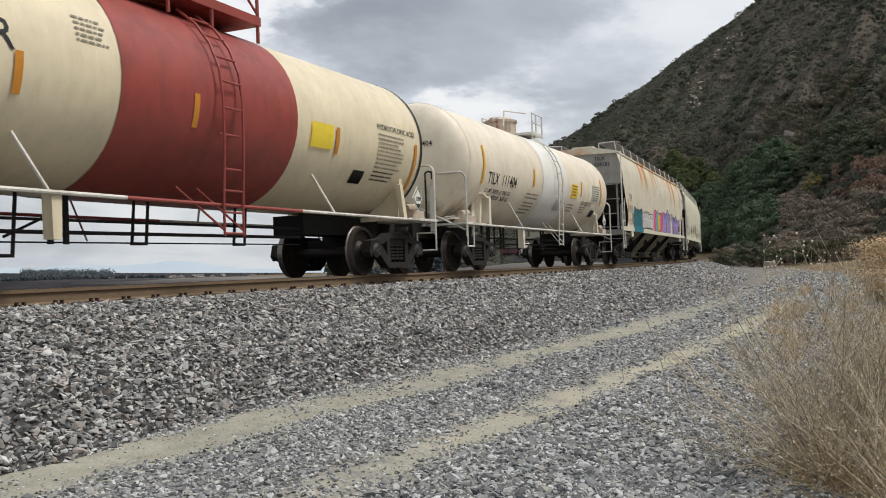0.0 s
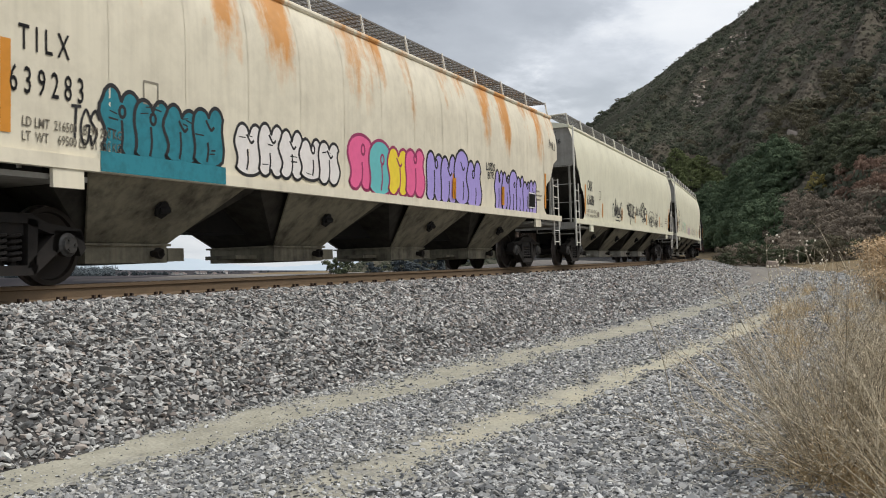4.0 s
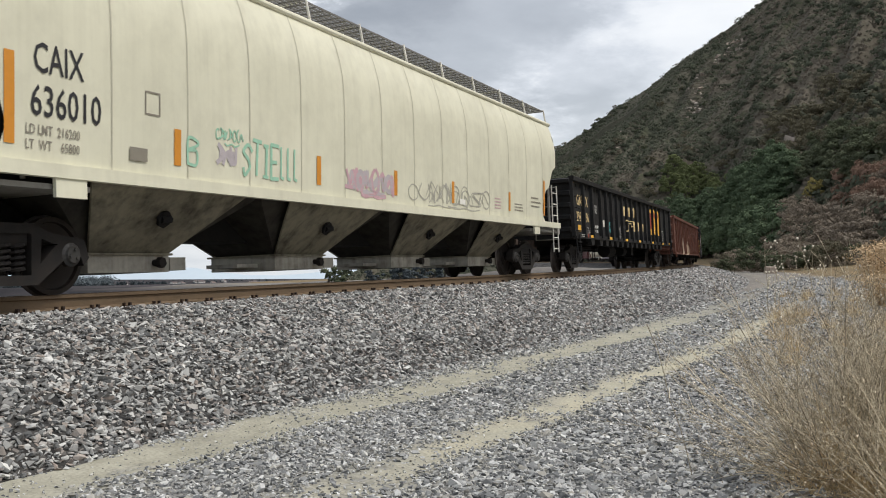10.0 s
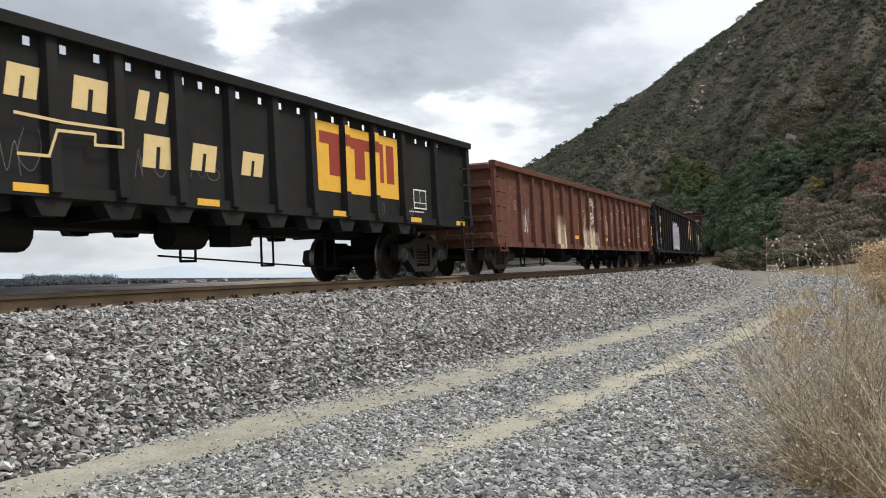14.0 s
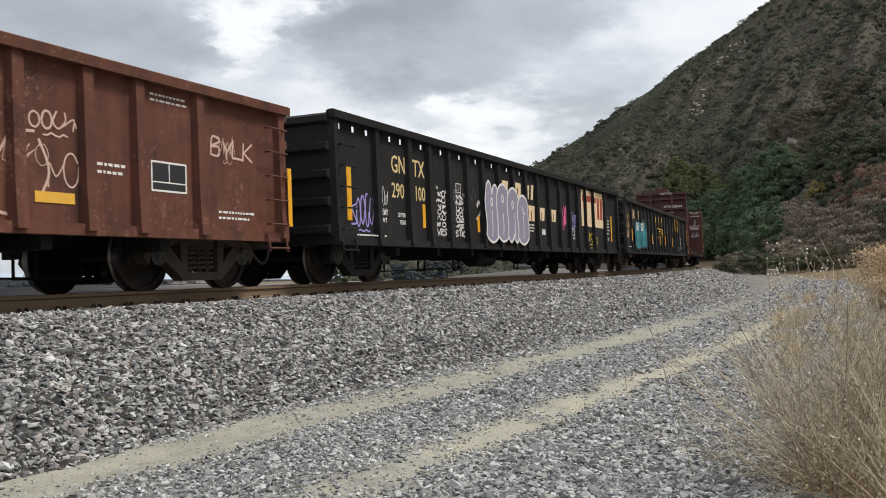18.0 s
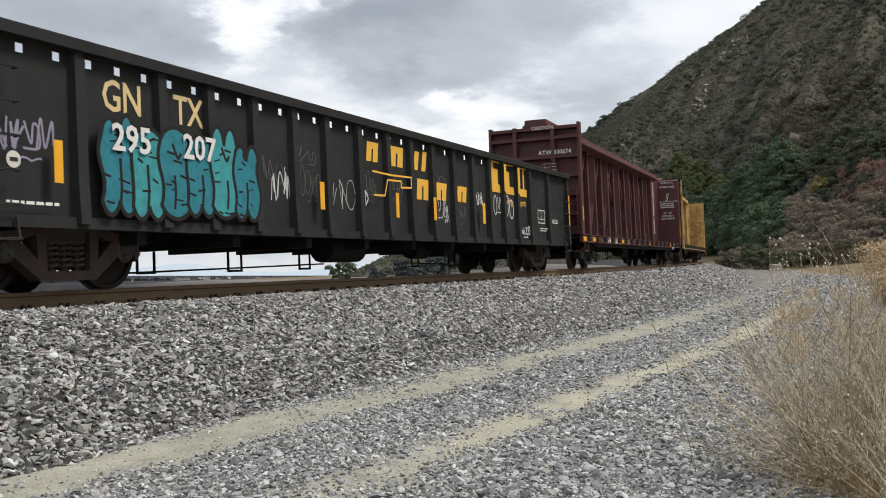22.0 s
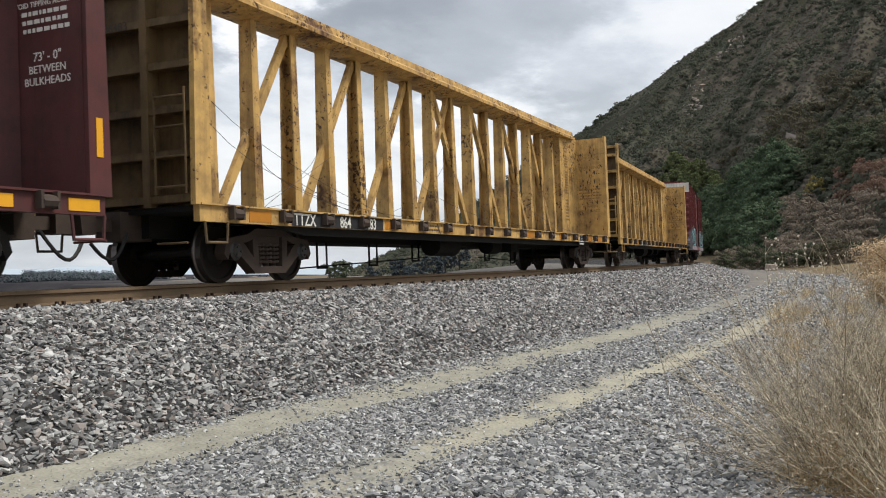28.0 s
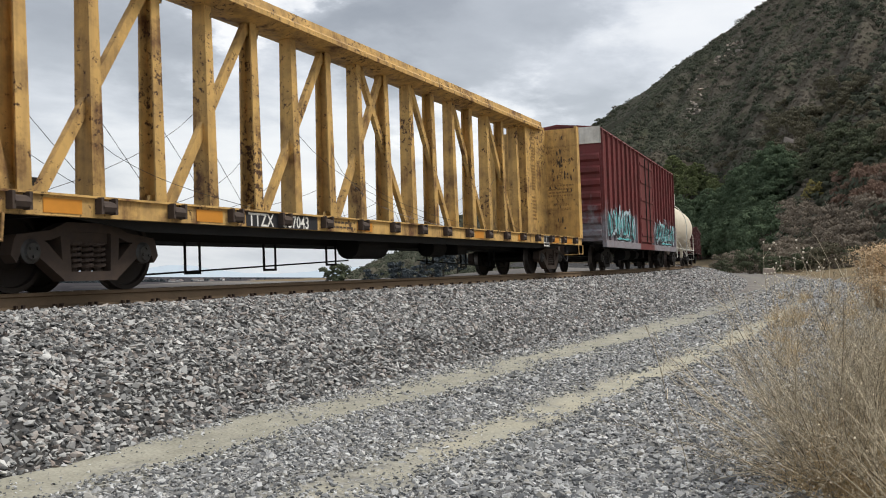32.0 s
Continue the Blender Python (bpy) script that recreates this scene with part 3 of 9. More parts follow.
def terrain(x, y, rough=True):
    """Height of the ground sheet."""
    s, l = lateral(x, y)
    z = ROAD_Z + GRADE * np.clip(x, -60, 260)
    q = l + 0.07 * road_drift(x)
    # two shallow wheel tracks
    z = z - 0.035 * np.exp(-((q + 4.28) / 0.33) ** 2) - 0.03 * np.exp(-((q + 6.28) / 0.24) ** 2)
    # the bank to the hill side
    z = z + np.clip(-l - 10.5, 0, 60) * 0.10
    # the valley on the far side of the track
    drop = np.clip((l - 5.0) / 75.0, 0, 1)
    z = z - (3 * drop ** 2 - 2 * drop ** 3) * 19.0 * np.clip(1.35 - np.clip(x, 0, 700) / 2000, 0.5, 1.3)
    far = np.clip((np.hypot(x, y) - 250) / 800, 0, 1)
    z = z * (1 - far) + far * (-18.0)
    if rough:
        z = z + bumps(x, y, 0.35, 0.03) * np.clip(1 - (np.hypot(x, y) - 60) / 100, 0, 1)
    return z


def grid_lines(*spans):
    out = []
    for a, b, n in spans:
        out += list(np.linspace(a, b, n, endpoint=False))
    return np.array(out + [spans[-1][1]])


def build_ground():
    gx = grid_lines((-3500, -300, 14), (-300, -12, 20), (-12, 2, 20), (2, 30, 90), (30, 70, 60), (70, 320, 60), (320, 1200, 25), (1200, 4700, 24))
    gy = grid_lines((-3500, -200, 14), (-200, -16, 24), (-16, -2, 80), (-2, 8, 14), (8, 120, 40), (120, 500, 24), (500, 4700, 30))
    X, Y = np.meshgrid(gx, gy, indexing="ij")
    Z = terrain(X, Y)
    s, l = lateral(X, Y)
    # keep the sheet under the stone bed of the track
    Z = np.where(np.abs(l) < 3.0, Z - 0.25, Z)
    verts = np.stack([X, Y, Z], -1).reshape(-1, 3)
    nx, ny = X.shape
    i = np.arange(nx * ny).reshape(nx, ny)
    faces = np.stack([i[:-1, :-1], i[1:, :-1], i[1:, 1:], i[:-1, 1:]], -1).reshape(-1, 4)
    ob = raw("ground", verts.tolist(), faces.tolist(), M["ground"], True)
    q = l + 0.07 * road_drift(X)
    q = np.where(np.hypot(X, Y) > 600, 50.0, q)
    attr = ob.data.attributes.new("lat", "FLOAT", "POINT")
    attr.data.foreach_set("value", q.reshape(-1).astype(np.float32))
    tagged(ob, "gravel service road with two dusty wheel tracks and scrub", "ground", kind="structure")


def toe(s):
    return 3.85 + 0.035 * min(max(s - 8, 0), 28)


def bed_profile(s):
    """The stone bed across the track, from the road's side: distance and height; its top leans with the track."""
    t = toe(s)
    rows = [(-t - 0.5, -1.30), (-t, ROAD_Z + 0.03), (-t * 0.75 - 0.42, -0.70), (-1.95, -0.245), (-1.70, -0.205), (-0.5, -0.20), (0.5, -0.20), (1.7, -0.205), (2.0, -0.26), (4.6, -1.5)]
    return [(l, z - (l * BANK if abs(l) < 2.1 else 0.0)) for l, z in rows]


def build_bed():
    verts, faces = [], []
    ss = [-40 + i * 1.0 for i in range(341)]
    n = len(bed_profile(0))
    for s in ss:
        for l, z in bed_profile(s):
            p = along(s, l, 0)
            verts.append((p.x, p.y, z + GRADE * s))
    for i in range(len(ss) - 1):
        for j in range(n - 1):
            a = i * n + j
            faces.append((a, a + n, a + n + 1, a + 1))
    tagged(raw("ballast_bed", verts, faces, M["bed"], True), "sloping stone shoulder under the track, shade of its gaps painted dark", "ballast", kind="structure")


def stone_shapes(rng, count):
    """Crushed stones: many-faced lumps, longer than high, with broken corners."""
    shapes = []
    for _ in range(count):
        bm = bmesh.new()
        a, b, c = rng.uniform(0.95, 1.35), rng.uniform(0.68, 0.95), rng.uniform(0.42, 0.66)
        for _ in range(rng.choice((9, 10, 11, 12))):
            d = Vector((rng.gauss(0, 1), rng.gauss(0, 1), rng.gauss(0, 1))).normalized()
            # pushed out towards a block's corners
            k = rng.uniform(0.85, 1.05) / max(abs(d.x), abs(d.y), abs(d.z)) ** 0.55
            bm.verts.new((d.x * a * k, d.y * b * k, d.z * c * k))
        bmesh.ops.convex_hull(bm, input=bm.verts)
        bmesh.ops.delete(bm, geom=[v for v in bm.verts if not v.link_faces], context="VERTS")
        bmesh.ops.triangulate(bm, faces=bm.faces)
        bm.verts.index_update()
        shapes.append((np.array([v.co for v in bm.verts]), np.array([[v.index for v in f.verts] for f in bm.faces])))
        bm.free()
    return shapes


def scatter(name, places, sizes, material, seed, label, category, flatten=1.0, smooth=False, shapes=None):
    """Many stones joined into one mesh; places is an n x 3 array."""
    rng = random.Random(seed)
    nrng = np.random.default_rng(seed)
    shapes = shapes or stone_shapes(rng, 24)
    kinds = nrng.integers(0, len(shapes), len(places))
    V, F, base = [], [], 0
    for k, (sv, sf) in enumerate(shapes):
        idx = np.nonzero(kinds == k)[0]
        m = len(idx)
        if not m:
            continue
        e = nrng.uniform(0, 2 * math.pi, (m, 3))
        e[:, :2] = nrng.normal(0, 0.25 if flatten < 1 else 0.42, (m, 2))
        cx, sx, cy, sy, cz, sz = np.cos(e[:, 0]), np.sin(e[:, 0]), np.cos(e[:, 1]), np.sin(e[:, 1]), np.cos(e[:, 2]), np.sin(e[:, 2])
        R = np.empty((m, 3, 3))
        R[:, 0] = np.stack([cy * cz, sx * sy * cz - cx * sz, cx * sy * cz + sx * sz], -1)
        R[:, 1] = np.stack([cy * sz, sx * sy * sz + cx * cz, cx * sy * sz - sx * cz], -1)
        R[:, 2] = np.stack([-sy, sx * cy, cx * cy], -1)
        v = np.einsum("mij,nj->mni", R, sv) * sizes[idx][:, None, None] * np.array([1, 1, flatten]) + places[idx][:, None, :]
        f = sf[None] + (np.arange(m) * len(sv))[:, None, None] + base
        V.append(v.reshape(-1, 3))
        F.append(f.reshape(-1, 3))
        base += m * len(sv)
    V, F = np.concatenate(V), np.concatenate(F)
    me = bpy.data.meshes.new(name)
    me.vertices.add(len(V))
    me.vertices.foreach_set("co", V.reshape(-1).astype(np.float32))
    me.loops.add(F.size)
    me.loops.foreach_set("vertex_index", F.reshape(-1).astype(np.int32))
    me.polygons.add(len(F))
    me.polygons.foreach_set("loop_start", np.arange(0, F.size, 3, dtype=np.int32))
    me.polygons.foreach_set("loop_total", np.full(len(F), 3, dtype=np.int32))
    me.update(calc_edges=True)
    if smooth:
        me.shade_smooth()
    else:
        me.shade_flat()
    me.materials.append(material)
    return tagged(new(name, me), label, category, kind="stuff")


def build_stones():
    rng = np.random.default_rng(11)
    P, S = [], []
    for a, b, per, size in ((-22.0, 2.0, 200, 0.046), (2.0, 12, 1050, 0.0290), (12, 22, 760, 0.0315), (22, 38, 420, 0.038), (38, 80, 150, 0.056)):
        n = int((b - a) * 2.6 * per)
        s = rng.uniform(a, b, n)
        w = rng.uniform(0, 1, n)
        for si, wi in zip(s, w):
            prof = bed_profile(si)
            t = toe(si)
            l = -1.35 - wi * (t + 0.12 - 1.35)
            xs = [p[0] for p in prof[:6]]
            z = np.interp(l, xs, [p[1] for p in prof[:6]])
            p = along(si, l, 0)
            P.append((p.x, p.y, z + GRADE * si + rng.uniform(-0.022, 0.020)))
            S.append(size * math.exp(rng.normal(0, 0.30)))
    scatter("ballast_stones", np.array(P), np.array(S), M["ballast"], 5, "sharp grey and white crushed ballast stones", "ballast")
    # road gravel, thin on the wheel tracks
    P, S = [], []
    for a, b, y0, y1, per, size in ((-12.0, 3.2, -11.5, -3.7, 300, 0.024), (3.2, 9.5, -10.9, -3.7, 1050, 0.0165), (9.5, 18, -12, -4.0, 520, 0.0195), (18, 40, -12, -4.3, 150, 0.030), (40, 80, -15, -4.6, 80, 0.046), (3.2, 14, -10.9, -4.0, 22, 0.030), (3.2, 9.0, -9.4, -6.95, 230, 0.0245), (3.2, 12, -10.0, -3.7, 420, 0.010)):
        n = int((b - a) * (y1 - y0) * per)
        x, y = rng.uniform(a, b, n), rng.uniform(y0, y1, n)
        s, l = lateral(x, y)
        q = l + 0.07 * road_drift(x) + bumps(x, y, 0.8, 0.16, 3.0)
        bare = np.maximum(np.clip((0.50 - np.abs(q + 4.27)) / 0.25, 0, 1), np.clip((0.36 - np.abs(q + 6.28)) / 0.24, 0, 1) * np.clip((x - 2.5) / 5.0, 0.45, 1))
        bare = bare * np.clip(1.0 + 1.0 * bumps(x, y, 1.1, 1.0, 9.0), 0.3, 1)
        # thinning out where dry grass takes over
        edge = np.clip((q + 9.35) / 0.8, 0.04, 1)
        keep = rng.uniform(0, 1, n) < (1.0 - 0.91 * bare) * edge
        x, y, bare = x[keep], y[keep], bare[keep]
        bare = bare * np.clip((40 - x) / 16, 0, 1)
        z = terrain(x, y)
        P.append(np.stack([x, y, z + rng.uniform(-0.004, 0.008, len(x))], -1))
        S.append(size * np.exp(np.clip(rng.normal(0, 0.42, len(x)), -1, 0.75)) * (1 - 0.45 * bare))
    scatter("road_gravel", np.concatenate(P), np.concatenate(S), M["pebble"], 6, "loose blue-grey gravel over the service road", "gravel")
    # pale rock breaking through the hillside
    P, S = [], []
    for az, el, wa, we, n in ((7.2, 12.6, 0.55, 0.22, 90), (6.5, 13.3, 0.35, 0.14, 40), (8.6, 10.4, 0.35, 0.5, 70), (9.2, 9.3, 0.25, 0.3, 40), (13.4, 8.0, 0.2, 0.2, 14), (3.5, 7.6, 0.6, 0.2, 16)):
        for _ in range(n):
            u, v = rng.normal(0, 1, 2)
            P.append(spot(az + wa * u, el + we * v - 0.5 * wa * u))
            S.append(math.exp(rng.normal(-0.1, 0.4)))
    scatter("hill_rocks", np.array(P), np.array(S), M["rock"], 8, "pale weathered rock outcrops on the brown hillside", "rocks")


RAIL_PROFILE = [(-0.037, 0.0), (0.037, 0.0), (0.037, -0.040), (0.010, -0.052), (0.010, -0.150), (0.070, -0.172), (0.070, -0.186), (-0.070, -0.186), (-0.070, -0.172), (-0.010, -0.150), (-0.010, -0.052), (-0.037, -0.040)]


def build_track():
    for side in (-1, 1):
        bm = bmesh.new()
        ss = [-40, -20] + [float(i) for i in range(-10, 300, 2)]
        loft(bm, [[along(s, side * 0.755 + l, z) for l, z in RAIL_PROFILE] for s in ss])
        ob = new("rail", mesh_of("rail", bm, (M["rail"], M["railhead"])))
        n = len(RAIL_PROFILE)
        for i in range((len(ss) - 1) * n):
            if i % n == 0:
                ob.data.polygons[i].material_index = 1
        tagged(ob, "rust-brown steel rail with a polished head", "rail", "rails of the track")
    bm = bmesh.new()
    box(bm, -0.115, 0.115, -1.30, 1.30, -0.36, -0.188)
    tie_mesh = mesh_of("tie", bm, M["truck_brown"], 0.012)
    bm = bmesh.new()
    box(bm, -0.09, 0.09, -0.17, 0.17, -0.188, -0.172)
    for e in (-0.10, 0.10):
        for x in (-0.05, 0.05):
            box(bm, x - 0.014, x + 0.014, e - 0.02, e + 0.02, -0.18, -0.135)
    plate_mesh = mesh_of("tie_plate", bm, M["spike"])
    for i in range(200):
        s = 0.5 + i * 0.55
        p = along(s)
        tie = new("tie", tie_mesh)
        tie.matrix_basis = Matrix.Translation(p) @ pose(0, 0, 0, -math.degrees(BANK), -math.degrees(math.atan(GRADE)), math.degrees(heading(s)))
        tagged(tie, "weathered timber tie bedded in ballast", "railway tie", "ties of the track")
        if i < 130:
            for side in (-0.755, 0.755):
                share("tie_plate", plate_mesh, tie, pose(0, side, 0))


# ---- the hill ----
@functools.lru_cache(maxsize=None)
def foot_height(az, r):
    return float(terrain(np.array([EYE.x + r * math.cos(radians(az))]), np.array([EYE.y + r * math.sin(radians(az))]), False)[0]) - 3.0


def spot(az, el):
    """The place on ground or hillside that the road's end looks at under a bearing and an elevation."""
    lo, hi = -0.3, 1.0
    for _ in range(24):
        f = (lo + hi) / 2
        x, y, z = hill_point(az, f)
        if math.degrees(math.atan2(z - EYE.z, math.hypot(x - EYE.x, y - EYE.y))) < el:
            lo = f
        else:
            hi = f
    return hill_point(az, hi)


BUSHES = []


def hill_point(az, f, fine=False):
    """A point of the hillside: az in degrees from the track's line, f from 0 at the foot to 1 at the crest and on down behind."""
    crest = np.interp(az, (-75, -40, -12, 0, 5.1, 6.9, 8.5, 10.1, 11.7, 13.4, 15.9, 18.6, 21.5, 24.8, 27.0, 29.6, 31, 36), (160, 198, 212, 188, 163, 151.5, 143.7, 135.8, 124.8, 115.2, 97.5, 81.5, 57, 29, 15, -1, -22, -34))
    rc = np.interp(az, (-75, -40, -12, 6, 20, 36), (300, 420, 520, 600, 700, 800))
    rf = np.interp(az, (-75, -40, -12, -2, 4, 8, 20, 36), (40, 55, 70, 92, 140, 225, 330, 420))
    foot = foot_height(az, rf)
    r = rf + (rc - rf) * f
    x, y = EYE.x + r * math.cos(radians(az)), EYE.y + r * math.sin(radians(az))
    h = f if f <= 1 else 1 - (f - 1) * 1.4
    rise = max(0.0, h) ** 1.12
    z = foot + (crest - foot) * rise + (h if h < 0 else 0) * 60
    # spurs and gullies that slant down the slope
    g = az * 0.42 + f * 4.2 + 0.8 * noise.noise(Vector((x * 0.012, y * 0.012, 4.0)))
    spur = (1.0 - abs(2.0 * (g - math.floor(g)) - 1.0)) * (0.6 + 0.6 * noise.noise(Vector((az * 0.3, f * 3.0, 9.0)))) * 9.0 * max(0.0, min(1.0, f * 4, (1.0 - f) * 5))
    z += spur - 3.0 * max(0.0, min(1.0, f * 4, (1.0 - f) * 5))
    swell = noise.fractal(Vector((x * 0.006, y * 0.006, 2.0)), 1.0, 2.0, 5) * 9.0 + noise.fractal(Vector((x * 0.03, y * 0.03, 7.0)), 1.0, 2.0, 4) * 2.2
    # rounded bushes close together, with bare gaps
    if fine:
        near = noise.voronoi(Vector((x * 0.24, y * 0.24, 3.0)))[0][0]
        small = noise.voronoi(Vector((x * 0.6, y * 0.6, 8.0)))[0][0]
        thick = 0.55 + 1.2 * noise.fractal(Vector((x * 0.02, y * 0.02, 5.0)), 1.0, 2.0, 3)
        bush = max(0.0, min(1.0, thick)) * (3.0 * max(0.0, 0.60 - near) + 1.5 * max(0.0, 0.58 - small))
        BUSHES.append(bush)
        z += bush
    return x, y, z + swell * min(1.0, max(0.0, f) * 3.0) * (0.35 if f > 0.9 else 1.0)


def build_hill():
    az = np.concatenate([np.linspace(-75, -4, 60, endpoint=False), np.linspace(-4, 31, 520), np.linspace(31.3, 36, 10)])
    fs = np.concatenate([np.linspace(-0.02, 1.0, 400), np.linspace(1.05, 1.9, 8)])
    verts, cover = [], []
    for a in az:
        for f in fs:
            fine = -4 <= a <= 31 and 0.0 < f <= 1.0
            verts.append(hill_point(a, f, fine))
            cover.append(BUSHES[-1] if fine else 0.6)
    n = len(fs)
    faces = [(i * n + j, i * n + j + 1, (i + 1) * n + j + 1, (i + 1) * n + j) for i in range(len(az) - 1) for j in range(n - 1)]
    ob = raw("hillside", verts, faces, M["hill"], True)
    ob.data.attributes.new("bush", "FLOAT", "POINT").data.foreach_set("value", np.array(cover, dtype=np.float32))
    tagged(ob, "steep brown hillside covered in dark chaparral", "hill", kind="structure")


def build_far_hills():
    """A low ridge beyond the plain; its pale blue is painted haze."""
    verts, faces = [], []
    for i in range(161):
        a = 14 + 0.32 * i
        h = 34 + 26 * noise.fractal(Vector((a * 0.16, 0.0, 4.0)), 1.0, 2.0, 5)
        for r, z in ((4100, -30), (4350, h - 18), (4600, -30)):
            verts.append((EYE.x + r * math.cos(radians(a)), EYE.y + r * math.sin(radians(a)), z))
    for i in range(160):
        for j in range(2):
            k = i * 3 + j
            faces.append((k, k + 3, k + 4, k + 1))
    tagged(raw("far_hills", verts, faces, M["haze_hill"], True), "far hills beyond the plain in the pale blue of painted haze", "hills", kind="structure")


build_far_hills()
build_ground()
build_bed()
build_track()
build_hill()


# ---- running gear ----
WHEEL_R = 0.457


def gear_meshes(frame_mat):
    bm = bmesh.new()
    box(bm, -0.30, 0.30, -1.06, 1.06, 0.56, 0.72)
    box(bm, -0.28, 0.28, -0.45, 0.45, 0.70, 0.84)
    for x in (-0.30, 0.30):
        box(bm, x - 0.05, x + 0.05, -0.9, 0.9, 0.36, 0.52)
    rod(bm, (-0.55, 0.1, 0.42), (0.55, -0.1, 0.42), 0.03)
    bolster = mesh_of("truck", bm, frame_mat, 0.012)
    sides = []
    for sy in (-1, 1):
        y0, y1 = sy * 0.92, sy * 1.10
        bm = bmesh.new()
        slab_xz(bm, [(-1.13, 0.50), (-1.08, 0.64), (-0.60, 0.70), (-0.36, 0.80), (0.36, 0.80), (0.60, 0.70), (1.08, 0.64), (1.13, 0.50), (0.98, 0.56), (0.62, 0.585), (0.30, 0.69), (-0.30, 0.69), (-0.62, 0.585), (-0.98, 0.56)], y0, y1)
        slab_xz(bm, [(-0.42, 0.12), (0.42, 0.12), (0.46, 0.23), (-0.46, 0.23)], y0, y1)
        for e in (-1, 1):
            slab_xz(bm, [(e * 0.40, 0.12), (e * 0.84, 0.44), (e * 0.80, 0.58), (e * 0.66, 0.56), (e * 0.33, 0.25)], y0, y1)
            slab_xz(bm, [(e * 0.31, 0.20), (e * 0.43, 0.20), (e * 0.47, 0.72), (e * 0.33, 0.75)], y0, y1)
            slab_xz(bm, [(e * 0.66, 0.40), (e * 0.70, 0.62), (e * 1.10, 0.62), (e * 1.16, 0.42), (e * 1.08, 0.33), (e * 1.02, 0.46), (e * 0.889, 0.52), (e * 0.76, 0.46), (e * 0.74, 0.36)], y0, y1)
        sides.append(mesh_of("side_frame", bm, frame_mat, 0.014))
    bm = bmesh.new()
    turns = [(0.082 * math.cos(a), 0.082 * math.sin(a), 0.25 + 0.064 * a / (2 * math.pi)) for a in np.linspace(0, 10 * math.pi, 56)]
    pipe(bm, turns, 0.024, 5)
    rod(bm, (0, 0, 0.23), (0, 0, 0.57), 0.045, 8)
    spring = mesh_of("coil_spring", bm, frame_mat)
    bm = bmesh.new()
    rod(bm, (0, -1.05, 0), (0, 1.05, 0), 0.085, 14)
    for sy in (-1, 1):
        prof = [(0.085, 0.66), (0.13, 0.66), (0.19, 0.695), (0.385, 0.70), (0.40, 0.685), (0.485, 0.685), (0.485, 0.705), (0.462, 0.722), (0.457, 0.815), (0.40, 0.815), (0.385, 0.775), (0.20, 0.745), (0.14, 0.80), (0.085, 0.80)]
        lathe_y(bm, [(r, sy * y) for r, y in prof], 36)
        lathe_y(bm, [(0.02, sy * 1.02), (0.135, sy * 1.02), (0.14, sy * 1.10), (0.11, sy * 1.12), (0.095, sy * 1.145), (0.02, sy * 1.145)], 14)
        for i in range(3):
            a = 2 * math.pi * i / 3
            rod(bm, (0.06 * math.cos(a), sy * 1.14, 0.06 * math.sin(a)), (0.06 * math.cos(a), sy * 1.165, 0.06 * math.sin(a)), 0.02, 6)
    wheels = mesh_of("wheelset", bm, (M["wheel"], M["tread"], M["cap"]))
    for p in wheels.polygons:
        c = p.center
        r = math.hypot(c.x, c.z)
        if r > 0.45 and abs(c.y) < 0.82:
            p.material_index = 1
        elif abs(c.y) > 1.09:
            p.material_index = 2
    return bolster, sides, spring, wheels


GEAR = {"dark": gear_meshes(M["truck"]), "brown": gear_meshes(M["truck_brown"])}
WHEELSETS = []
CARS = []


def add_truck(car, x, tone="dark"):
    bolster, sides, spring, wheels = GEAR[tone]
    t = share("truck", bolster, car, pose(x, 0, 0), "grimy cast-steel freight truck with coil springs")
    for i, sy in enumerate((-1, 1)):
        share("side_frame", sides[i], t)
        for x in (-0.19, 0.0, 0.19):
            share("coil_spring", spring, t, pose(x, sy * 1.0, 0))
    for sx in (-0.889, 0.889):
        w = share("wheelset", wheels, t, pose(sx, 0, WHEEL_R))
        WHEELSETS.append((w, sx, x * 3.1 + sx * 7.7))
    return t


def add_couplers(car, half, reach=0.62):
    for e in (-1, 1):
        bm = bmesh.new()
        box(bm, min(e * (half - 0.5), e * (half + 0.12)), max(e * (half - 0.5), e * (half + 0.12)), -0.22, 0.22, 0.62, 1.02)
        box(bm, min(e * half, e * (half + reach - 0.18)), max(e * half, e * (half + reach - 0.18)), -0.07, 0.07, 0.75, 0.92)
        slab_xz(bm, [(e * (half + reach - 0.22), 0.70), (e * (half + reach + 0.03), 0.70), (e * (half + reach + 0.06), 0.96), (e * (half + reach - 0.22), 0.98)], -0.17, 0.17)
        part("coupler", bm, M["truck_brown"], car, "rusty knuckle coupler", 0.015)
        bm = bmesh.new()
        pts = [(e * (half + 0.1 + (reach - 0.05) * k / 8), -0.32 - 0.06 * math.sin(k / 8 * math.pi), 0.72 - 0.36 * math.sin(k / 8 * math.pi / 1.15)) for k in range(9)]
        pipe(bm, pts, 0.025, 6)
        part("air_hose", bm, M["hose"], car)


def new_car(name, label, category, center, half_tc, tone="dark"):
    car = thing(name, label, category, "freight cars of the train")
    CARS.append((car, center, half_tc))
    car.matrix_world = car_pose(center, half_tc, 0.0)
    for e in (-1, 1):
        add_truck(car, e * half_tc, tone)
    return car


def car_pose(center, half_tc, t):
    s = center - travelled(t)
    a, b = along(s - half_tc), along(s + half_tc)
    d = b - a
    p = (a + b) / 2
    return pose(p.x, p.y, p.z, -math.degrees(BANK), -math.degrees(math.asin(d.z / d.length)), math.degrees(math.atan2(d.y, d.x)))


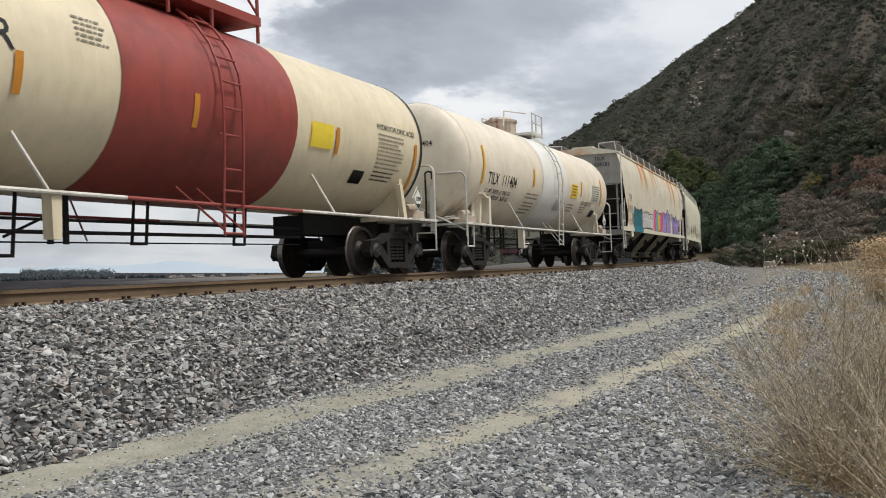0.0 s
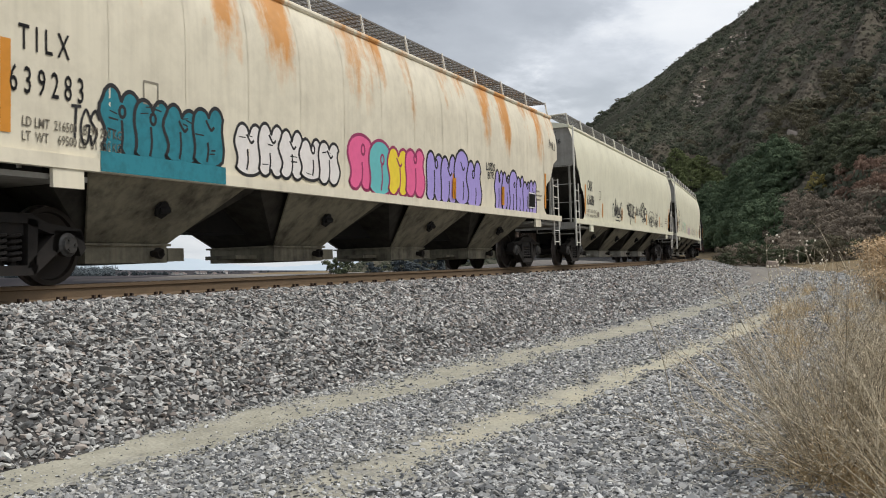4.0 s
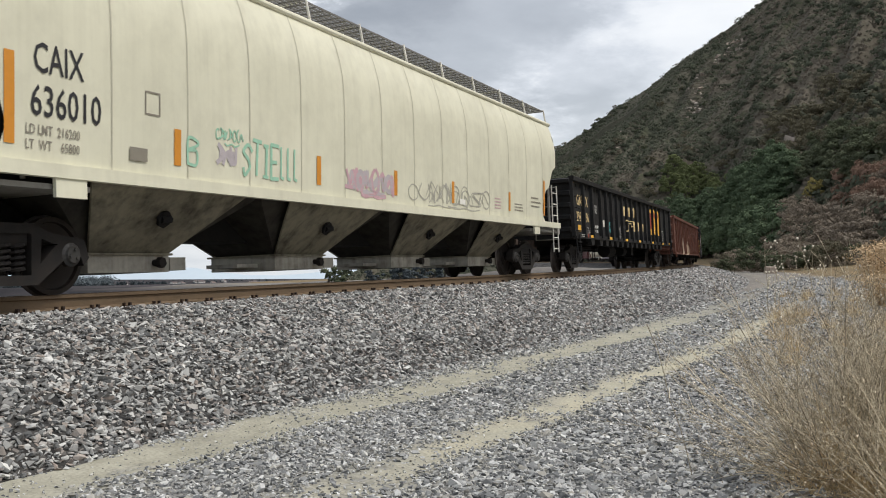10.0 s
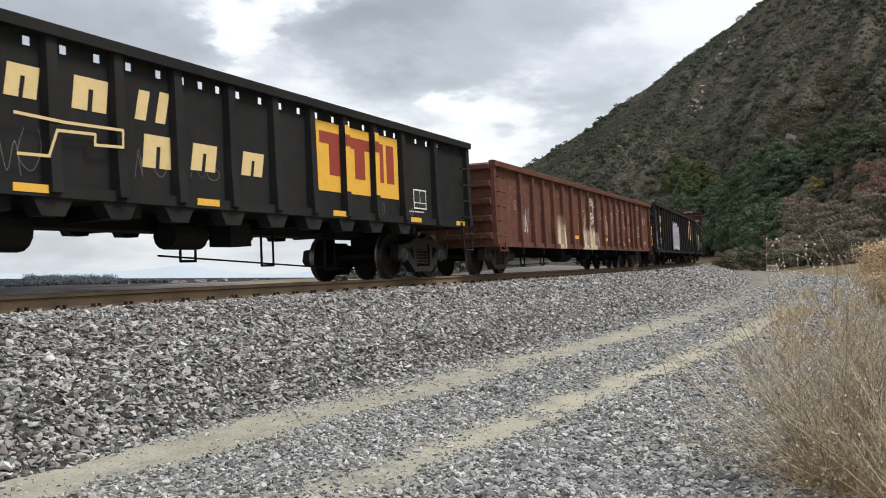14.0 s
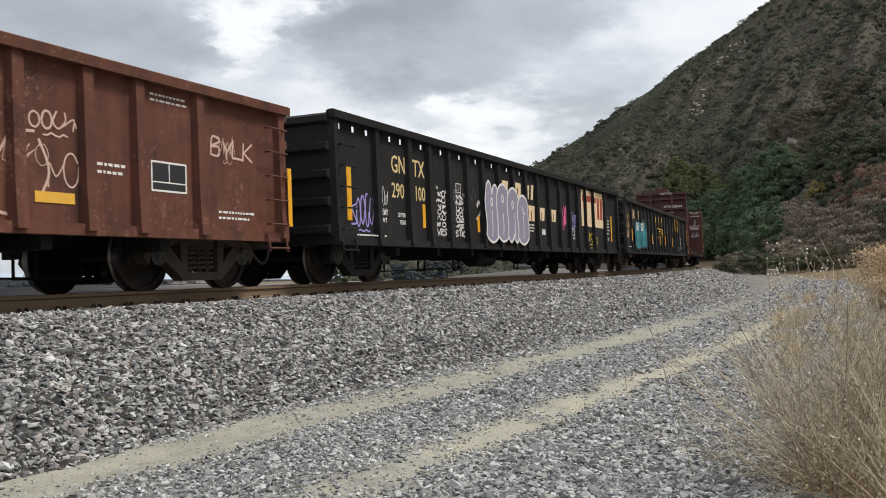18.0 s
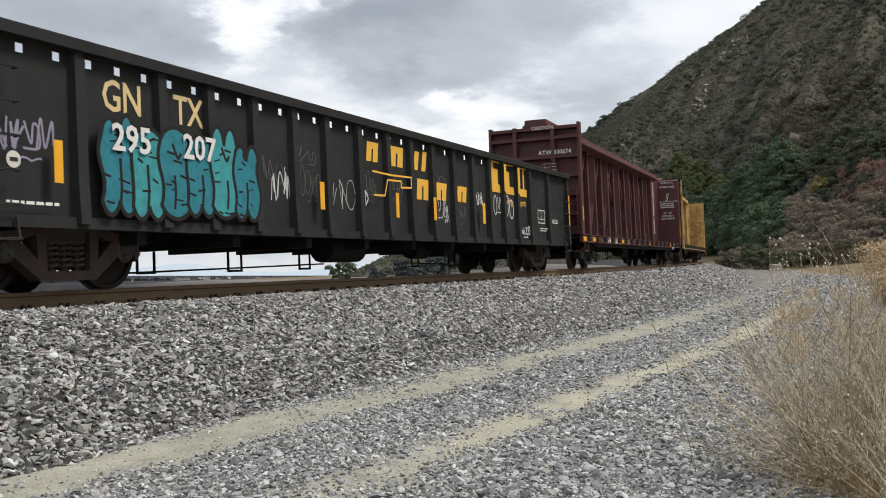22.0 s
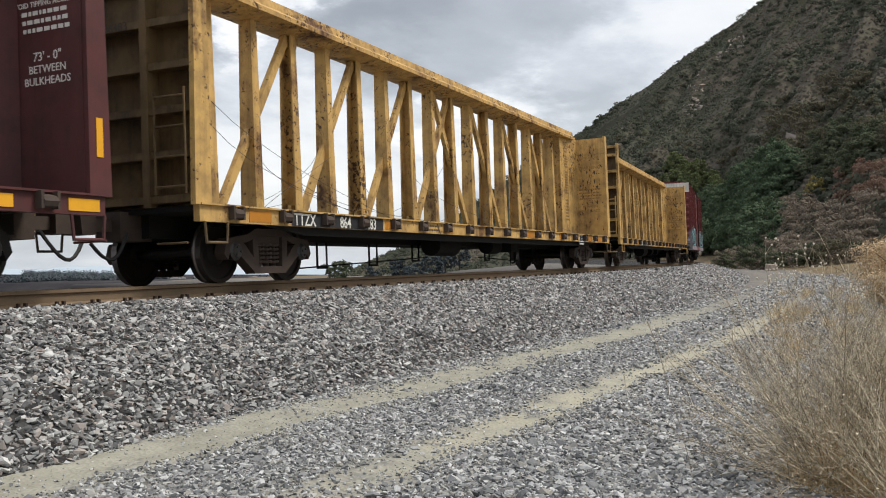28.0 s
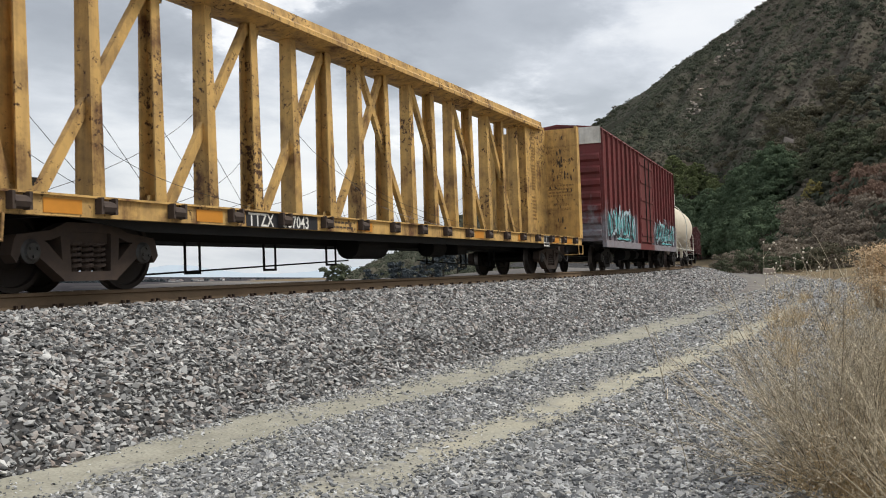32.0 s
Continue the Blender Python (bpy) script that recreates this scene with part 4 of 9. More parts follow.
def ladder(bm, x, w, y, z0, z1, rungs, r=0.016):
    for e in (-w / 2, w / 2):
        rod(bm, (x + e, y, z0), (x + e, y, z1), r * 1.2, 5)
    for i in range(rungs):
        z = z0 + (z1 - z0) * (i + 0.3) / rungs
        rod(bm, (x - w / 2, y, z), (x + w / 2, y, z), r, 5)


# ---- lettering and markings ----
def letter_mesh(text, size, depth=0.004, weight=0.006):
    cu = bpy.data.curves.new("lettering", "FONT")
    cu.body, cu.size, cu.extrude, cu.resolution_u, cu.offset = text, size, depth / 2, 2, size * weight
    ob = bpy.data.objects.new("lettering", cu)
    me = bpy.data.meshes.new_from_object(ob)
    bpy.data.objects.remove(ob)
    bpy.data.curves.remove(cu)
    return me


def lettering(car, text, x, z, size, material, y=-1.55, stretch=1.0, lean=0.0, name="lettering", label="painted lettering", weight=0.006):
    """Text on the side that faces the road; x, z: its lower corner towards the front."""
    me = letter_mesh(text, size, weight=weight)
    me.materials.clear()
    me.materials.append(material)
    m = pose(x, y, z, 90 + lean, 0, 0) @ Matrix.Diagonal((stretch, 1, 1, 1))
    me.transform(m)
    ob = new(name, me)
    ob.parent = car
    return tagged(ob, label)


def end_lettering(car, text, y, z, size, material, x, stretch=1.0):
    """Text on the front end of a car."""
    me = letter_mesh(text, size)
    me.materials.clear()
    me.materials.append(material)
    me.transform(pose(x, y, z, 90, 0, -90) @ Matrix.Diagonal((stretch, 1, 1, 1)))
    ob = new("lettering", me)
    ob.parent = car
    return tagged(ob, "painted lettering")


def plate(car, x0, x1, z0, z1, y, material, name="marking", label="", thick=0.004):
    bm = bmesh.new()
    box(bm, x0, x1, y - thick, y, z0, z1)
    return part(name, bm, material, car, label)


def small_print(car, x0, x1, z1, lines, y, material, pitch=0.07, seed=0, surface=None):
    """Rows of print too small to read, as bars."""
    rng = random.Random(seed)
    bm = bmesh.new()
    for i in range(lines):
        z = z1 - i * pitch
        x = x0
        end = x1 - rng.uniform(0, 0.25) * (x1 - x0)
        while x < end - 0.03:
            w = min(rng.uniform(0.03, 0.11), end - x)
            yy = surface(z) if surface else y
            box(bm, x, x + w, yy - 0.0012, yy, z - pitch * 0.38, z)
            bm.verts.index_update()
            x += w + 0.025
    if surface:
        for v in bm.verts:
            v.co.y = surface(v.co.z) - (0.003 if v.index % 8 in (0, 1, 4, 5) else 0.001)
    return tagged(part("small_print", bm, material, car, "rows of small stencilled print"), kind="stuff")


def ribbon(bm, pts, w, y, thick=0.003):
    """A brush line through points in x and z, on the plane or surface y."""
    for (x0, z0), (x1, z1) in zip(pts, pts[1:]):
        dx, dz = x1 - x0, z1 - z0
        d = math.hypot(dx, dz) or 1e-6
        nx, nz = -dz / d * w / 2, dx / d * w / 2
        ex, ez = dx / d * w * 0.25, dz / d * w * 0.25
        q = [(x0 + nx - ex, z0 + nz - ez), (x1 + nx + ex, z1 + nz + ez), (x1 - nx + ex, z1 - nz + ez), (x0 - nx - ex, z0 - nz - ez)]
        v = [bm.verts.new((x, (y(z) if callable(y) else y) - thick, z)) for x, z in q]
        bm.faces.new(v[::-1])


SKELETONS = (
    ((0.15, 0.0), (0.2, 1.0), (0.72, 0.95), (0.8, 0.66), (0.3, 0.5), (0.85, 0.0)),
    ((0.85, 0.9), (0.4, 1.0), (0.15, 0.75), (0.75, 0.4), (0.7, 0.08), (0.1, 0.05)),
    ((0.85, 0.95), (0.2, 0.95), (0.2, 0.5), (0.65, 0.5), (0.2, 0.45), (0.15, 0.05), (0.85, 0.05)),
    ((0.5, 1.0), (0.12, 0.6), (0.3, 0.05), (0.8, 0.1), (0.9, 0.6), (0.5, 1.0)),
    ((0.12, 0.0), (0.2, 1.0), (0.75, 0.05), (0.9, 1.0)),
    ((0.1, 0.0), (0.5, 1.0), (0.9, 0.0), (0.7, 0.4), (0.3, 0.4)),
    ((0.9, 0.85), (0.5, 1.0), (0.12, 0.55), (0.4, 0.02), (0.9, 0.2)),
)


def smooth_line(knots, steps=5):
    pts, n = [], len(knots)
    for k in range(n - 1):
        p0, p1, p2, p3 = knots[max(k - 1, 0)], knots[k], knots[k + 1], knots[min(k + 2, n - 1)]
        for q in range(steps):
            t = q / steps
            pts.append(tuple(0.5 * (2 * p1[m] + (p2[m] - p0[m]) * t + (2 * p0[m] - 5 * p1[m] + 4 * p2[m] - p3[m]) * t * t + (3 * p1[m] - p0[m] - 3 * p2[m] + p3[m]) * t ** 3) for m in (0, 1)))
    return pts + [knots[-1]]


def bubble_outline(rng, xa, xb, za, zb):
    """The edge of one swollen letter form: scalloped foot, bulging sides, humped head. Stands for no letter."""
    w, h = xb - xa, zb - za
    pts = []
    feet = rng.choice((1, 2, 2))
    for k in range(feet):
        for q in range(8):
            u = (k + q / 8) / feet
            pts.append((xa + w * u, za + 0.13 * h * (1 - math.sin(math.pi * q / 8) ** 0.7)))
    side = rng.uniform(0.02, 0.10)
    for q in range(7):
        u = q / 7
        pts.append((xb + w * side * math.sin(2 * math.pi * u), za + h * (0.13 + 0.70 * u)))
    humps = rng.choice((1, 2, 2))
    tops = [rng.uniform(0.92, 1.0) for _ in range(humps)]
    dip = rng.uniform(0.70, 0.82)
    for k in range(humps):
        for q in range(9):
            u = (k + q / 8) / humps
            pts.append((xb - w * u, za + h * (dip + (tops[k] - dip) * math.sin(math.pi * q / 8) ** 0.6)))
    side = rng.uniform(0.02, 0.10)
    for q in range(1, 7):
        u = q / 7
        pts.append((xa - w * side * math.sin(2 * math.pi * u), za + h * (dip - (dip - 0.13) * u)))
    return pts


def bubble_piece(car, x0, x1, z0, z1, y, fills, line, count, seed, label, full=True, hatch=0):
    """A spray-painted piece: swollen, overlapping, outlined forms. Not readable."""
    rng = random.Random(seed)
    w, h = (x1 - x0) / count, z1 - z0
    bm_f, bm_l = bmesh.new(), bmesh.new()

    def sit(z):
        return y(z) if callable(y) else y

    lw = 0.055 * min(1.0, h)
    for i in range(count):
        lift = 0.004 + 0.0024 * i
        za, zb = z0 + rng.uniform(0, 0.07) * h, z1 - rng.uniform(0, 0.16) * h
        pts = bubble_outline(rng, x0 + w * (i - 0.05), x0 + w * (i + 1.08), za, zb)
        cx, cz = sum(p[0] for p in pts) / len(pts), sum(p[1] for p in pts) / len(pts)
        rings = [[bm_f.verts.new((cx + (px - cx) * k, sit(cz + (pz - cz) * k) - lift, cz + (pz - cz) * k)) for px, pz in pts] for k in (1.0, 0.7, 0.4)]
        mid = bm_f.verts.new((cx, sit(cz) - lift, cz))
        n = len(pts)
        for q in range(n):
            r = (q + 1) % n
            faces = [bm_f.faces.new((a[q], b[q], b[r], a[r])) for a, b in zip(rings, rings[1:])] + [bm_f.faces.new((rings[-1][q], mid, rings[-1][r]))]
            for f in faces:
                f.material_index = i % len(fills)
        ribbon(bm_l, pts + pts[:2], lw, y, lift + 0.0012)
        # folds that run up from the foot and down from the head, and a small hole
        fx = cx + rng.uniform(-0.10, 0.10) * w
        ribbon(bm_l, smooth_line([(fx, za + 0.10 * h), (fx + 0.05 * w, za + 0.26 * h), (fx + 0.02 * w, za + rng.uniform(0.34, 0.5) * h)], 4), lw * 0.8, y, lift + 0.0012)
        if rng.random() < 0.6:
            hx, hz, r = cx + rng.uniform(-0.1, 0.2) * w, za + rng.uniform(0.55, 0.68) * h, 0.09 * min(w, h)
            ribbon(bm_l, [(hx + r * math.cos(a), hz + 1.35 * r * math.sin(a)) for a in np.linspace(0, 6.6, 12)], lw * 0.8, y, lift + 0.0012)
        else:
            ribbon(bm_l, smooth_line([(cx - 0.1 * w, zb - 0.22 * h), (cx + 0.08 * w, zb - 0.34 * h), (cx + 0.2 * w, zb - 0.30 * h)], 4), lw * 0.8, y, lift + 0.0012)
        for _ in range(hatch):
            sx, sz = x0 + w * (i + rng.random() * 0.7), rng.uniform(z0 + 0.10 * h, z1 - 0.25 * h)
            ribbon(bm_l, [(sx, sz), (sx + w * rng.uniform(0.12, 0.35), sz + rng.uniform(-0.03, 0.03) * h)], h * rng.uniform(0.012, 0.025), y, lift + 0.0012)
    piece = part("graffiti", bm_f, fills, car, label)
    tagged(part("outline", bm_l, line, piece), kind="stuff")
    return piece


# single strokes of hand-sprayed capitals on a grid of four by four
STROKES = {"A": ("00 24 40", "11 31"), "B": ("00 04 34 33 02 32 30 00",), "C": ("43 24 01 10 41",), "D": ("00 04 33 31 00",), "E": ("44 04 00 40", "02 32"), "G": ("43 24 02 10 30 42 22",),
           "I": ("20 24", "14 34", "10 30"), "K": ("00 04", "44 02 40"), "L": ("04 00 40",), "N": ("00 04 40 44",), "O": ("24 03 01 20 41 43 24",), "R": ("00 04 34 33 02 40",), "S": ("43 24 03 22 31 10 01",),
           "T": ("20 24", "04 44"), "V": ("04 20 44",), "Y": ("04 22 44", "22 20"), "*": ("22 24", "22 43", "22 40", "22 10", "22 03"), '"': ("13 14", "33 34")}


def spray_word(car, text, x0, x1, z0, z1, y, material, width, seed=0, slant=0.08, drop=0.0, label="sprayed graffiti word"):
    """A word in loose hand-drawn strokes."""
    rng = random.Random(seed)
    bm = bmesh.new()
    w, h = (x1 - x0) / len(text), z1 - z0
    for i, ch in enumerate(text):
        up, low = rng.uniform(0.85, 1.05), rng.uniform(-0.08, 0.08) - drop * i / len(text)
        for stroke in STROKES.get(ch, ()):
            knots = [((int(q[0]) / 4), int(q[1]) / 4) for q in stroke.split()]
            knots = [(a + rng.uniform(-0.05, 0.05), b + rng.uniform(-0.05, 0.05)) for a, b in knots]
            pts = [(x0 + w * (i + 0.06 + 0.86 * a + slant * b), z0 + h * (low + b * up)) for a, b in knots]
            ribbon(bm, smooth_line(pts, 6) if ch in "BCDGORS" else pts, width * rng.uniform(0.85, 1.1), y, 0.004)
    return tagged(part("graffiti", bm, material, car, label), kind="stuff")


def tag_piece(car, x0, x1, z0, z1, y, material, count, seed, width=0.022, label="sprayed graffiti tag"):
    """A quick tag: looping, overlapping pen strokes. Not readable."""
    rng = random.Random(seed)
    bm = bmesh.new()
    w, h = (x1 - x0) / count, z1 - z0
    slant = rng.uniform(0.0, 0.3)
    for i in range(count):
        cx, up = x0 + w * (i + 0.5), rng.uniform(0.65, 1.0)
        kind = rng.random()
        if kind < 0.4:
            knots = [(cx + (a - 0.5 + slant * (b - 0.4)) * w * rng.uniform(0.9, 1.15), z0 + b * up * h) for b, a in rng.choice(SKELETONS)]
        elif kind < 0.6:
            # a round loop
            a0, turn = rng.uniform(0, 6.28), rng.uniform(4.6, 7.2)
            knots = [(cx + 0.42 * math.cos(a0 + turn * k / 7) * w, z0 + (0.5 + 0.46 * math.sin(a0 + turn * k / 7)) * up * h) for k in range(8)]
        else:
            n = rng.choice((4, 5, 6))
            knots = []
            for k in range(n):
                b = (rng.uniform(0.6, 1.0) if k % 2 else rng.uniform(0.0, 0.35)) * up
                a = rng.uniform(-0.62, 0.62) if rng.random() < 0.6 else (k / (n - 1) - 0.5) * 1.2
                knots.append((cx + (a + slant * (b - 0.4)) * w, z0 + b * h))
        pts = smooth_line(knots)
        ribbon(bm, pts, width * rng.uniform(0.75, 1.1), y)
    if count > 3:
        ribbon(bm, [(x0 + (x1 - x0) * (0.3 + 0.5 * k / 6), z0 - 0.05 + 0.02 * math.sin(k * 2 + seed)) for k in range(7)], width * 0.8, y)
    return tagged(part("graffiti", bm, material, car, label), kind="stuff")


# ---- tank cars ----
def tank_shell(bm, half, r, zc, n=40, rings=(), head=0.45):
    xs = []
    for k in range(7):
        a = k / 6 * math.pi / 2
        xs.append((-half - head * math.cos(a) + 0, max(0.02, r * math.sin(a) ** 0.62)))
    xs[-1] = (-half, r)
    mids = [(x, r) for x in np.linspace(-half, half, 12)[1:-1]]
    prof = xs + mids + [(-x, q) for x, q in xs[::-1]]
    loft(bm, [[(x, q * math.cos(2 * math.pi * i / n), zc + q * math.sin(2 * math.pi * i / n)) for i in range(n)] for x, q in prof])


def band(bm, x0, x1, r, zc, n=40, a0=0.0, a1=2 * math.pi):
    """A sleeve round the tank's shell."""
    steps = [a0 + (a1 - a0) * i / n for i in range(n + 1)]
    loft(bm, [[(x, r * math.cos(a), zc + r * math.sin(a)) for a in steps] for x in (x0, x1)], close=False)


END = 7.10  # from the middle of a tank car to the edge of its end platform


def tank_car(center, half_tc, half, shell_half, r, zc, body, name, label, ladder_x, color_band=None, dome="tower", label_body="", stays=(-3.1, 2.95)):
    car = new_car(name, label, "tank car", center, half_tc)
    bm = bmesh.new()
    tank_shell(bm, shell_half, r, zc)
    shell = part("tank", bm, body, car, label_body, smooth=True)
    def on(z):
        return -math.sqrt(max(0.0, r * r - (z - zc) ** 2)) - 0.002
    for x in np.linspace(-shell_half, shell_half, 6):
        bm = bmesh.new()
        band(bm, x - 0.018, x + 0.018, r + 0.002, zc)
        part("weld_seam", bm, body, shell, smooth=True)
    if color_band:
        bm = bmesh.new()
        band(bm, color_band[0], color_band[1], r + 0.009, zc, 56)
        part("colour_band", bm, color_band[2], shell, smooth=True)
    trim = color_band[2] if dome == "platform" else body
    # sills, saddles and end platforms
    for e in (-1, 1):
        bm = bmesh.new()
        box(bm, min(e * half, e * (half - 3.6)), max(e * half, e * (half - 3.6)), -0.32, 0.32, 0.78, 1.12)
        part("stub_sill", bm, M["under"], car, bevel=0.01)
        bm = bmesh.new()
        x = e * half_tc
        slab_yz(bm, [(-1.15, 1.05), (1.15, 1.05), (1.22, zc - 0.55), (0.9, zc - 1.06), (0.4, zc - r - 0.02), (-0.4, zc - r - 0.02), (-0.9, zc - 1.06), (-1.22, zc - 0.55)], x - 0.06, x + 0.06)
        part("saddle", bm, body, car, bevel=0.01)
        for sy in (-1, 1):
            # a tapered strut up to the shell, boxed in at the front end
            bm = bmesh.new()
            if e < 0:
                # a web set back behind a post and a sloping cap
                slab_xz(bm, [(x - 0.36, 1.09), (x + 0.30, 1.09), (x + 0.34, 1.72), (x - 0.13, 1.74)], min(sy * 1.02, sy * 1.06), max(sy * 1.02, sy * 1.06))
                slab_xz(bm, [(x + 0.24, 1.09), (x + 0.38, 1.09), (x + 0.40, 1.75), (x + 0.30, 1.77)], min(sy * 1.02, sy * 1.30), max(sy * 1.02, sy * 1.30))
                slab_xz(bm, [(x - 0.14, 1.80), (x + 0.16, 1.72), (x + 0.40, 1.73), (x + 0.40, 1.77), (x + 0.17, 1.76), (x - 0.12, 1.84)], min(sy * 1.02, sy * 1.30), max(sy * 1.02, sy * 1.30))
            else:
                slab_xz(bm, [(x - 0.12, 1.09), (x + 0.02, 1.09), (x - 0.14, 1.74), (x - 0.26, 1.72)], min(sy * 1.22, sy * 1.32), max(sy * 1.22, sy * 1.32))
            part("saddle_strut", bm, body, car, bevel=0.012)
        # narrow decks along the sides and across the end
        bm = bmesh.new()
        a, b = sorted((e * (END - 1.25), e * END))
        for sy in (-1, 1):
            box(bm, a, b, min(sy * 1.02, sy * 1.43), max(sy * 1.02, sy * 1.43), 1.04, 1.09)
        c, d = sorted((e * (END - 0.55), e * END))
        box(bm, c, d, -1.02, 1.02, 1.045, 1.085)
        part("end_platform", bm, M["rail_white"], car, bevel=0.008)
        bm = bmesh.new()
        xo = e * (END - 0.06)
        pipe(bm, [(xo, -1.40, 0.78)] + [(xo, sy * (1.40 - 0.16 * (1 - math.cos(q))), 2.06 + 0.16 * math.sin(q)) for sy, qs in ((-1, (0, 0.4, 0.8, 1.2, 1.57)), (1, (1.57, 1.2, 0.8, 0.4, 0))) for q in qs] + [(xo, 1.40, 0.78)], 0.026, 7)
        part("handrail", bm, M["rail_white"], car, "pale bent handrail across the end")
        bm = bmesh.new()
        rod(bm, (xo, 0.75, 1.95), (xo, -1.36, 0.92), 0.022)
        part("handrail_brace", bm, M["rail_white"], car)
        for sy in (-1, 1):
            bm = bmesh.new()
            if e < 0:
                pipe(bm, [(xo, sy * 1.41, 1.05), (xo, sy * 1.41, 0.55), (xo - e * 0.38, sy * 1.41, 0.55), (xo - e * 0.38, sy * 1.41, 1.05)], 0.018)
            else:
                pipe(bm, [(xo, sy * 1.41, 1.05), (xo, sy * 1.41, 0.46), (xo, sy * 0.98, 0.46), (xo, sy * 0.98, 0.82), (xo, sy * 1.41, 0.82)], 0.018)
            part("corner_step", bm, M["rail_white"], car)
        bm = bmesh.new()
        vx = e * (END - 0.62)
        box(bm, vx - 0.26, vx + 0.26, -1.30, -0.98, 1.10, 1.26)
        rod(bm, (vx - 0.24, -1.12, 1.30), (vx + 0.20, -1.12, 1.33), 0.085, 10)
        rod(bm, (vx + 0.26, -1.15, 1.18), (vx + 0.38, -1.15, 1.18), 0.05, 8)
        valve = part("brake_valve", bm, M["valve"], car, "rust-tinged brake valve", bevel=0.02)
        for k in (0, 1):
            bm = bmesh.new()
            pipe(bm, [(vx - 0.26, -1.10 + 0.1 * k, 1.20 + 0.05 * k), (vx - 0.45, -0.98 + 0.1 * k, 1.20 + 0.04 * k), (vx - 0.60, -0.70 + 0.1 * k, 1.14), (vx - 0.62, -0.4, 1.12)], 0.016)
            part("valve_pipe", bm, M["rail_white"], valve)
        if e < 0:
            bm = bmesh.new()
            box(bm, xo - 0.02, xo + 0.06, -0.62, -0.52, 0.92, 2.22)
            part("brake_post", bm, M["rail_white"], car, bevel=0.01)
            bm = bmesh.new()
            pipe(bm, [(xo - 0.04, -0.60, 2.10), (xo - 0.04, -0.60, 2.26), (xo - 0.04, -0.50, 2.28), (xo - 0.04, -0.44, 2.24), (xo - 0.04, -0.44, 1.05)], 0.022)
            part("brake_hose", bm, M["hose"], car)
    # the long handrail low along each side, with its stays and brackets
    for sy in (-1, 1):
        a, b = (color_band[0], color_band[1]) if dome == "platform" else (0.0, 0.0)
        for x0, x1, m in ((-END + 1.25, a, M["rail_white"]), (a, b, trim), (b, END - 1.25, M["rail_white"])):
            if x1 > x0:
                bm = bmesh.new()
                rod(bm, (x0, sy * 1.42, 1.05), (x1, sy * 1.42, 1.05), 0.026, 8)
                part("side_rail", bm, m, car)
        for x in stays:
            bm = bmesh.new()
            rod(bm, (x, sy * 1.42, 1.05), (x - 0.22, sy * (r * 0.80), zc - r * 0.60), 0.022)
            part("rail_stay", bm, M["rail_white"], car)
        for x in (ladder_x - 0.22, ladder_x + 0.22):
            bm = bmesh.new()
            rod(bm, (x, sy * 1.46, 0.70), (x - 0.62, sy * 1.15, 1.28), 0.016)
            part("ladder_stay", bm, trim if dome == "platform" else M["rail_white"], car)
        bm = bmesh.new()
        x = stays[0] + 0.12
        loft(bm, [[(x - w, sy * 1.40, z), (x + w, sy * 1.40, z), (x + w, sy * 1.25, z), (x - w, sy * 1.25, z)] for z, w in ((0.54, 0.06), (1.04, 0.075))])
        part("rail_bracket", bm, body, car)
    # brake rods under the belly and the loops that carry them
    for z, rr in ((0.855, 0.020), (0.70, 0.026), (0.575, 0.011)):
        bm = bmesh.new()
        rod(bm, (ladder_x - 3.9, -0.35, z - 0.02), (ladder_x + 3.4, -0.35, z + 0.01), rr)
        part("brake_rod", bm, M["under"], car)
    for x, wide, low in ((-2.98, 0.20, 0.40), (-0.66, 0.14, 0.56), (1.62, 0.14, 0.57)):
        bm = bmesh.new()
        x += ladder_x
        pipe(bm, [(x - wide + 0.06, -0.35, 1.16), (x - wide, -0.35, low), (x + wide, -0.35, low), (x + wide + 0.06, -0.35, 1.16)], 0.024)
        part("rod_hanger", bm, M["under"], car)
    for x in (-3.67, -3.24, -2.2, -1.95):
        bm = bmesh.new()
        box(bm, ladder_x + x - 0.035, ladder_x + x + 0.035, -0.36, -0.32, 0.54, 1.16)
        part("brake_lever", bm, M["under"], car)
    bm = bmesh.new()
    rod(bm, (ladder_x - 2.9, -0.35, 0.62), (ladder_x - 2.1, -0.35, 0.95), 0.02)
    part("brake_link", bm, M["under"], car)
    # ladder, bowed round the shell
    bm = bmesh.new()
    arc = [(math.radians(a)) for a in (-30, -15, 0, 15, 30, 45, 60)]
    for e in (-0.22, 0.22):
        pts = [(ladder_x + e, -1.46, 0.62), (ladder_x + e, -1.46, 1.05), (ladder_x + e, -(r + 0.10), zc - 0.7)] + [(ladder_x + e, -(r + 0.10) * math.cos(a), zc + (r + 0.10) * math.sin(a)) for a in arc[2:]]
        pipe(bm, pts, 0.02)
    for z in (0.66, 0.95, 1.25, 1.55):
        rod(bm, (ladder_x - 0.22, -1.46, z), (ladder_x + 0.22, -1.46, z), 0.016)
    for a in (-20, -6, 8, 22, 36, 50):
        a = radians(a)
        rod(bm, (ladder_x - 0.22, -(r + 0.1) * math.cos(a), zc + (r + 0.1) * math.sin(a)), (ladder_x + 0.22, -(r + 0.1) * math.cos(a), zc + (r + 0.1) * math.sin(a)), 0.016)
    part("ladder", bm, trim if dome == "platform" else M["rail_white"], car)
    # top works
    top = zc + r
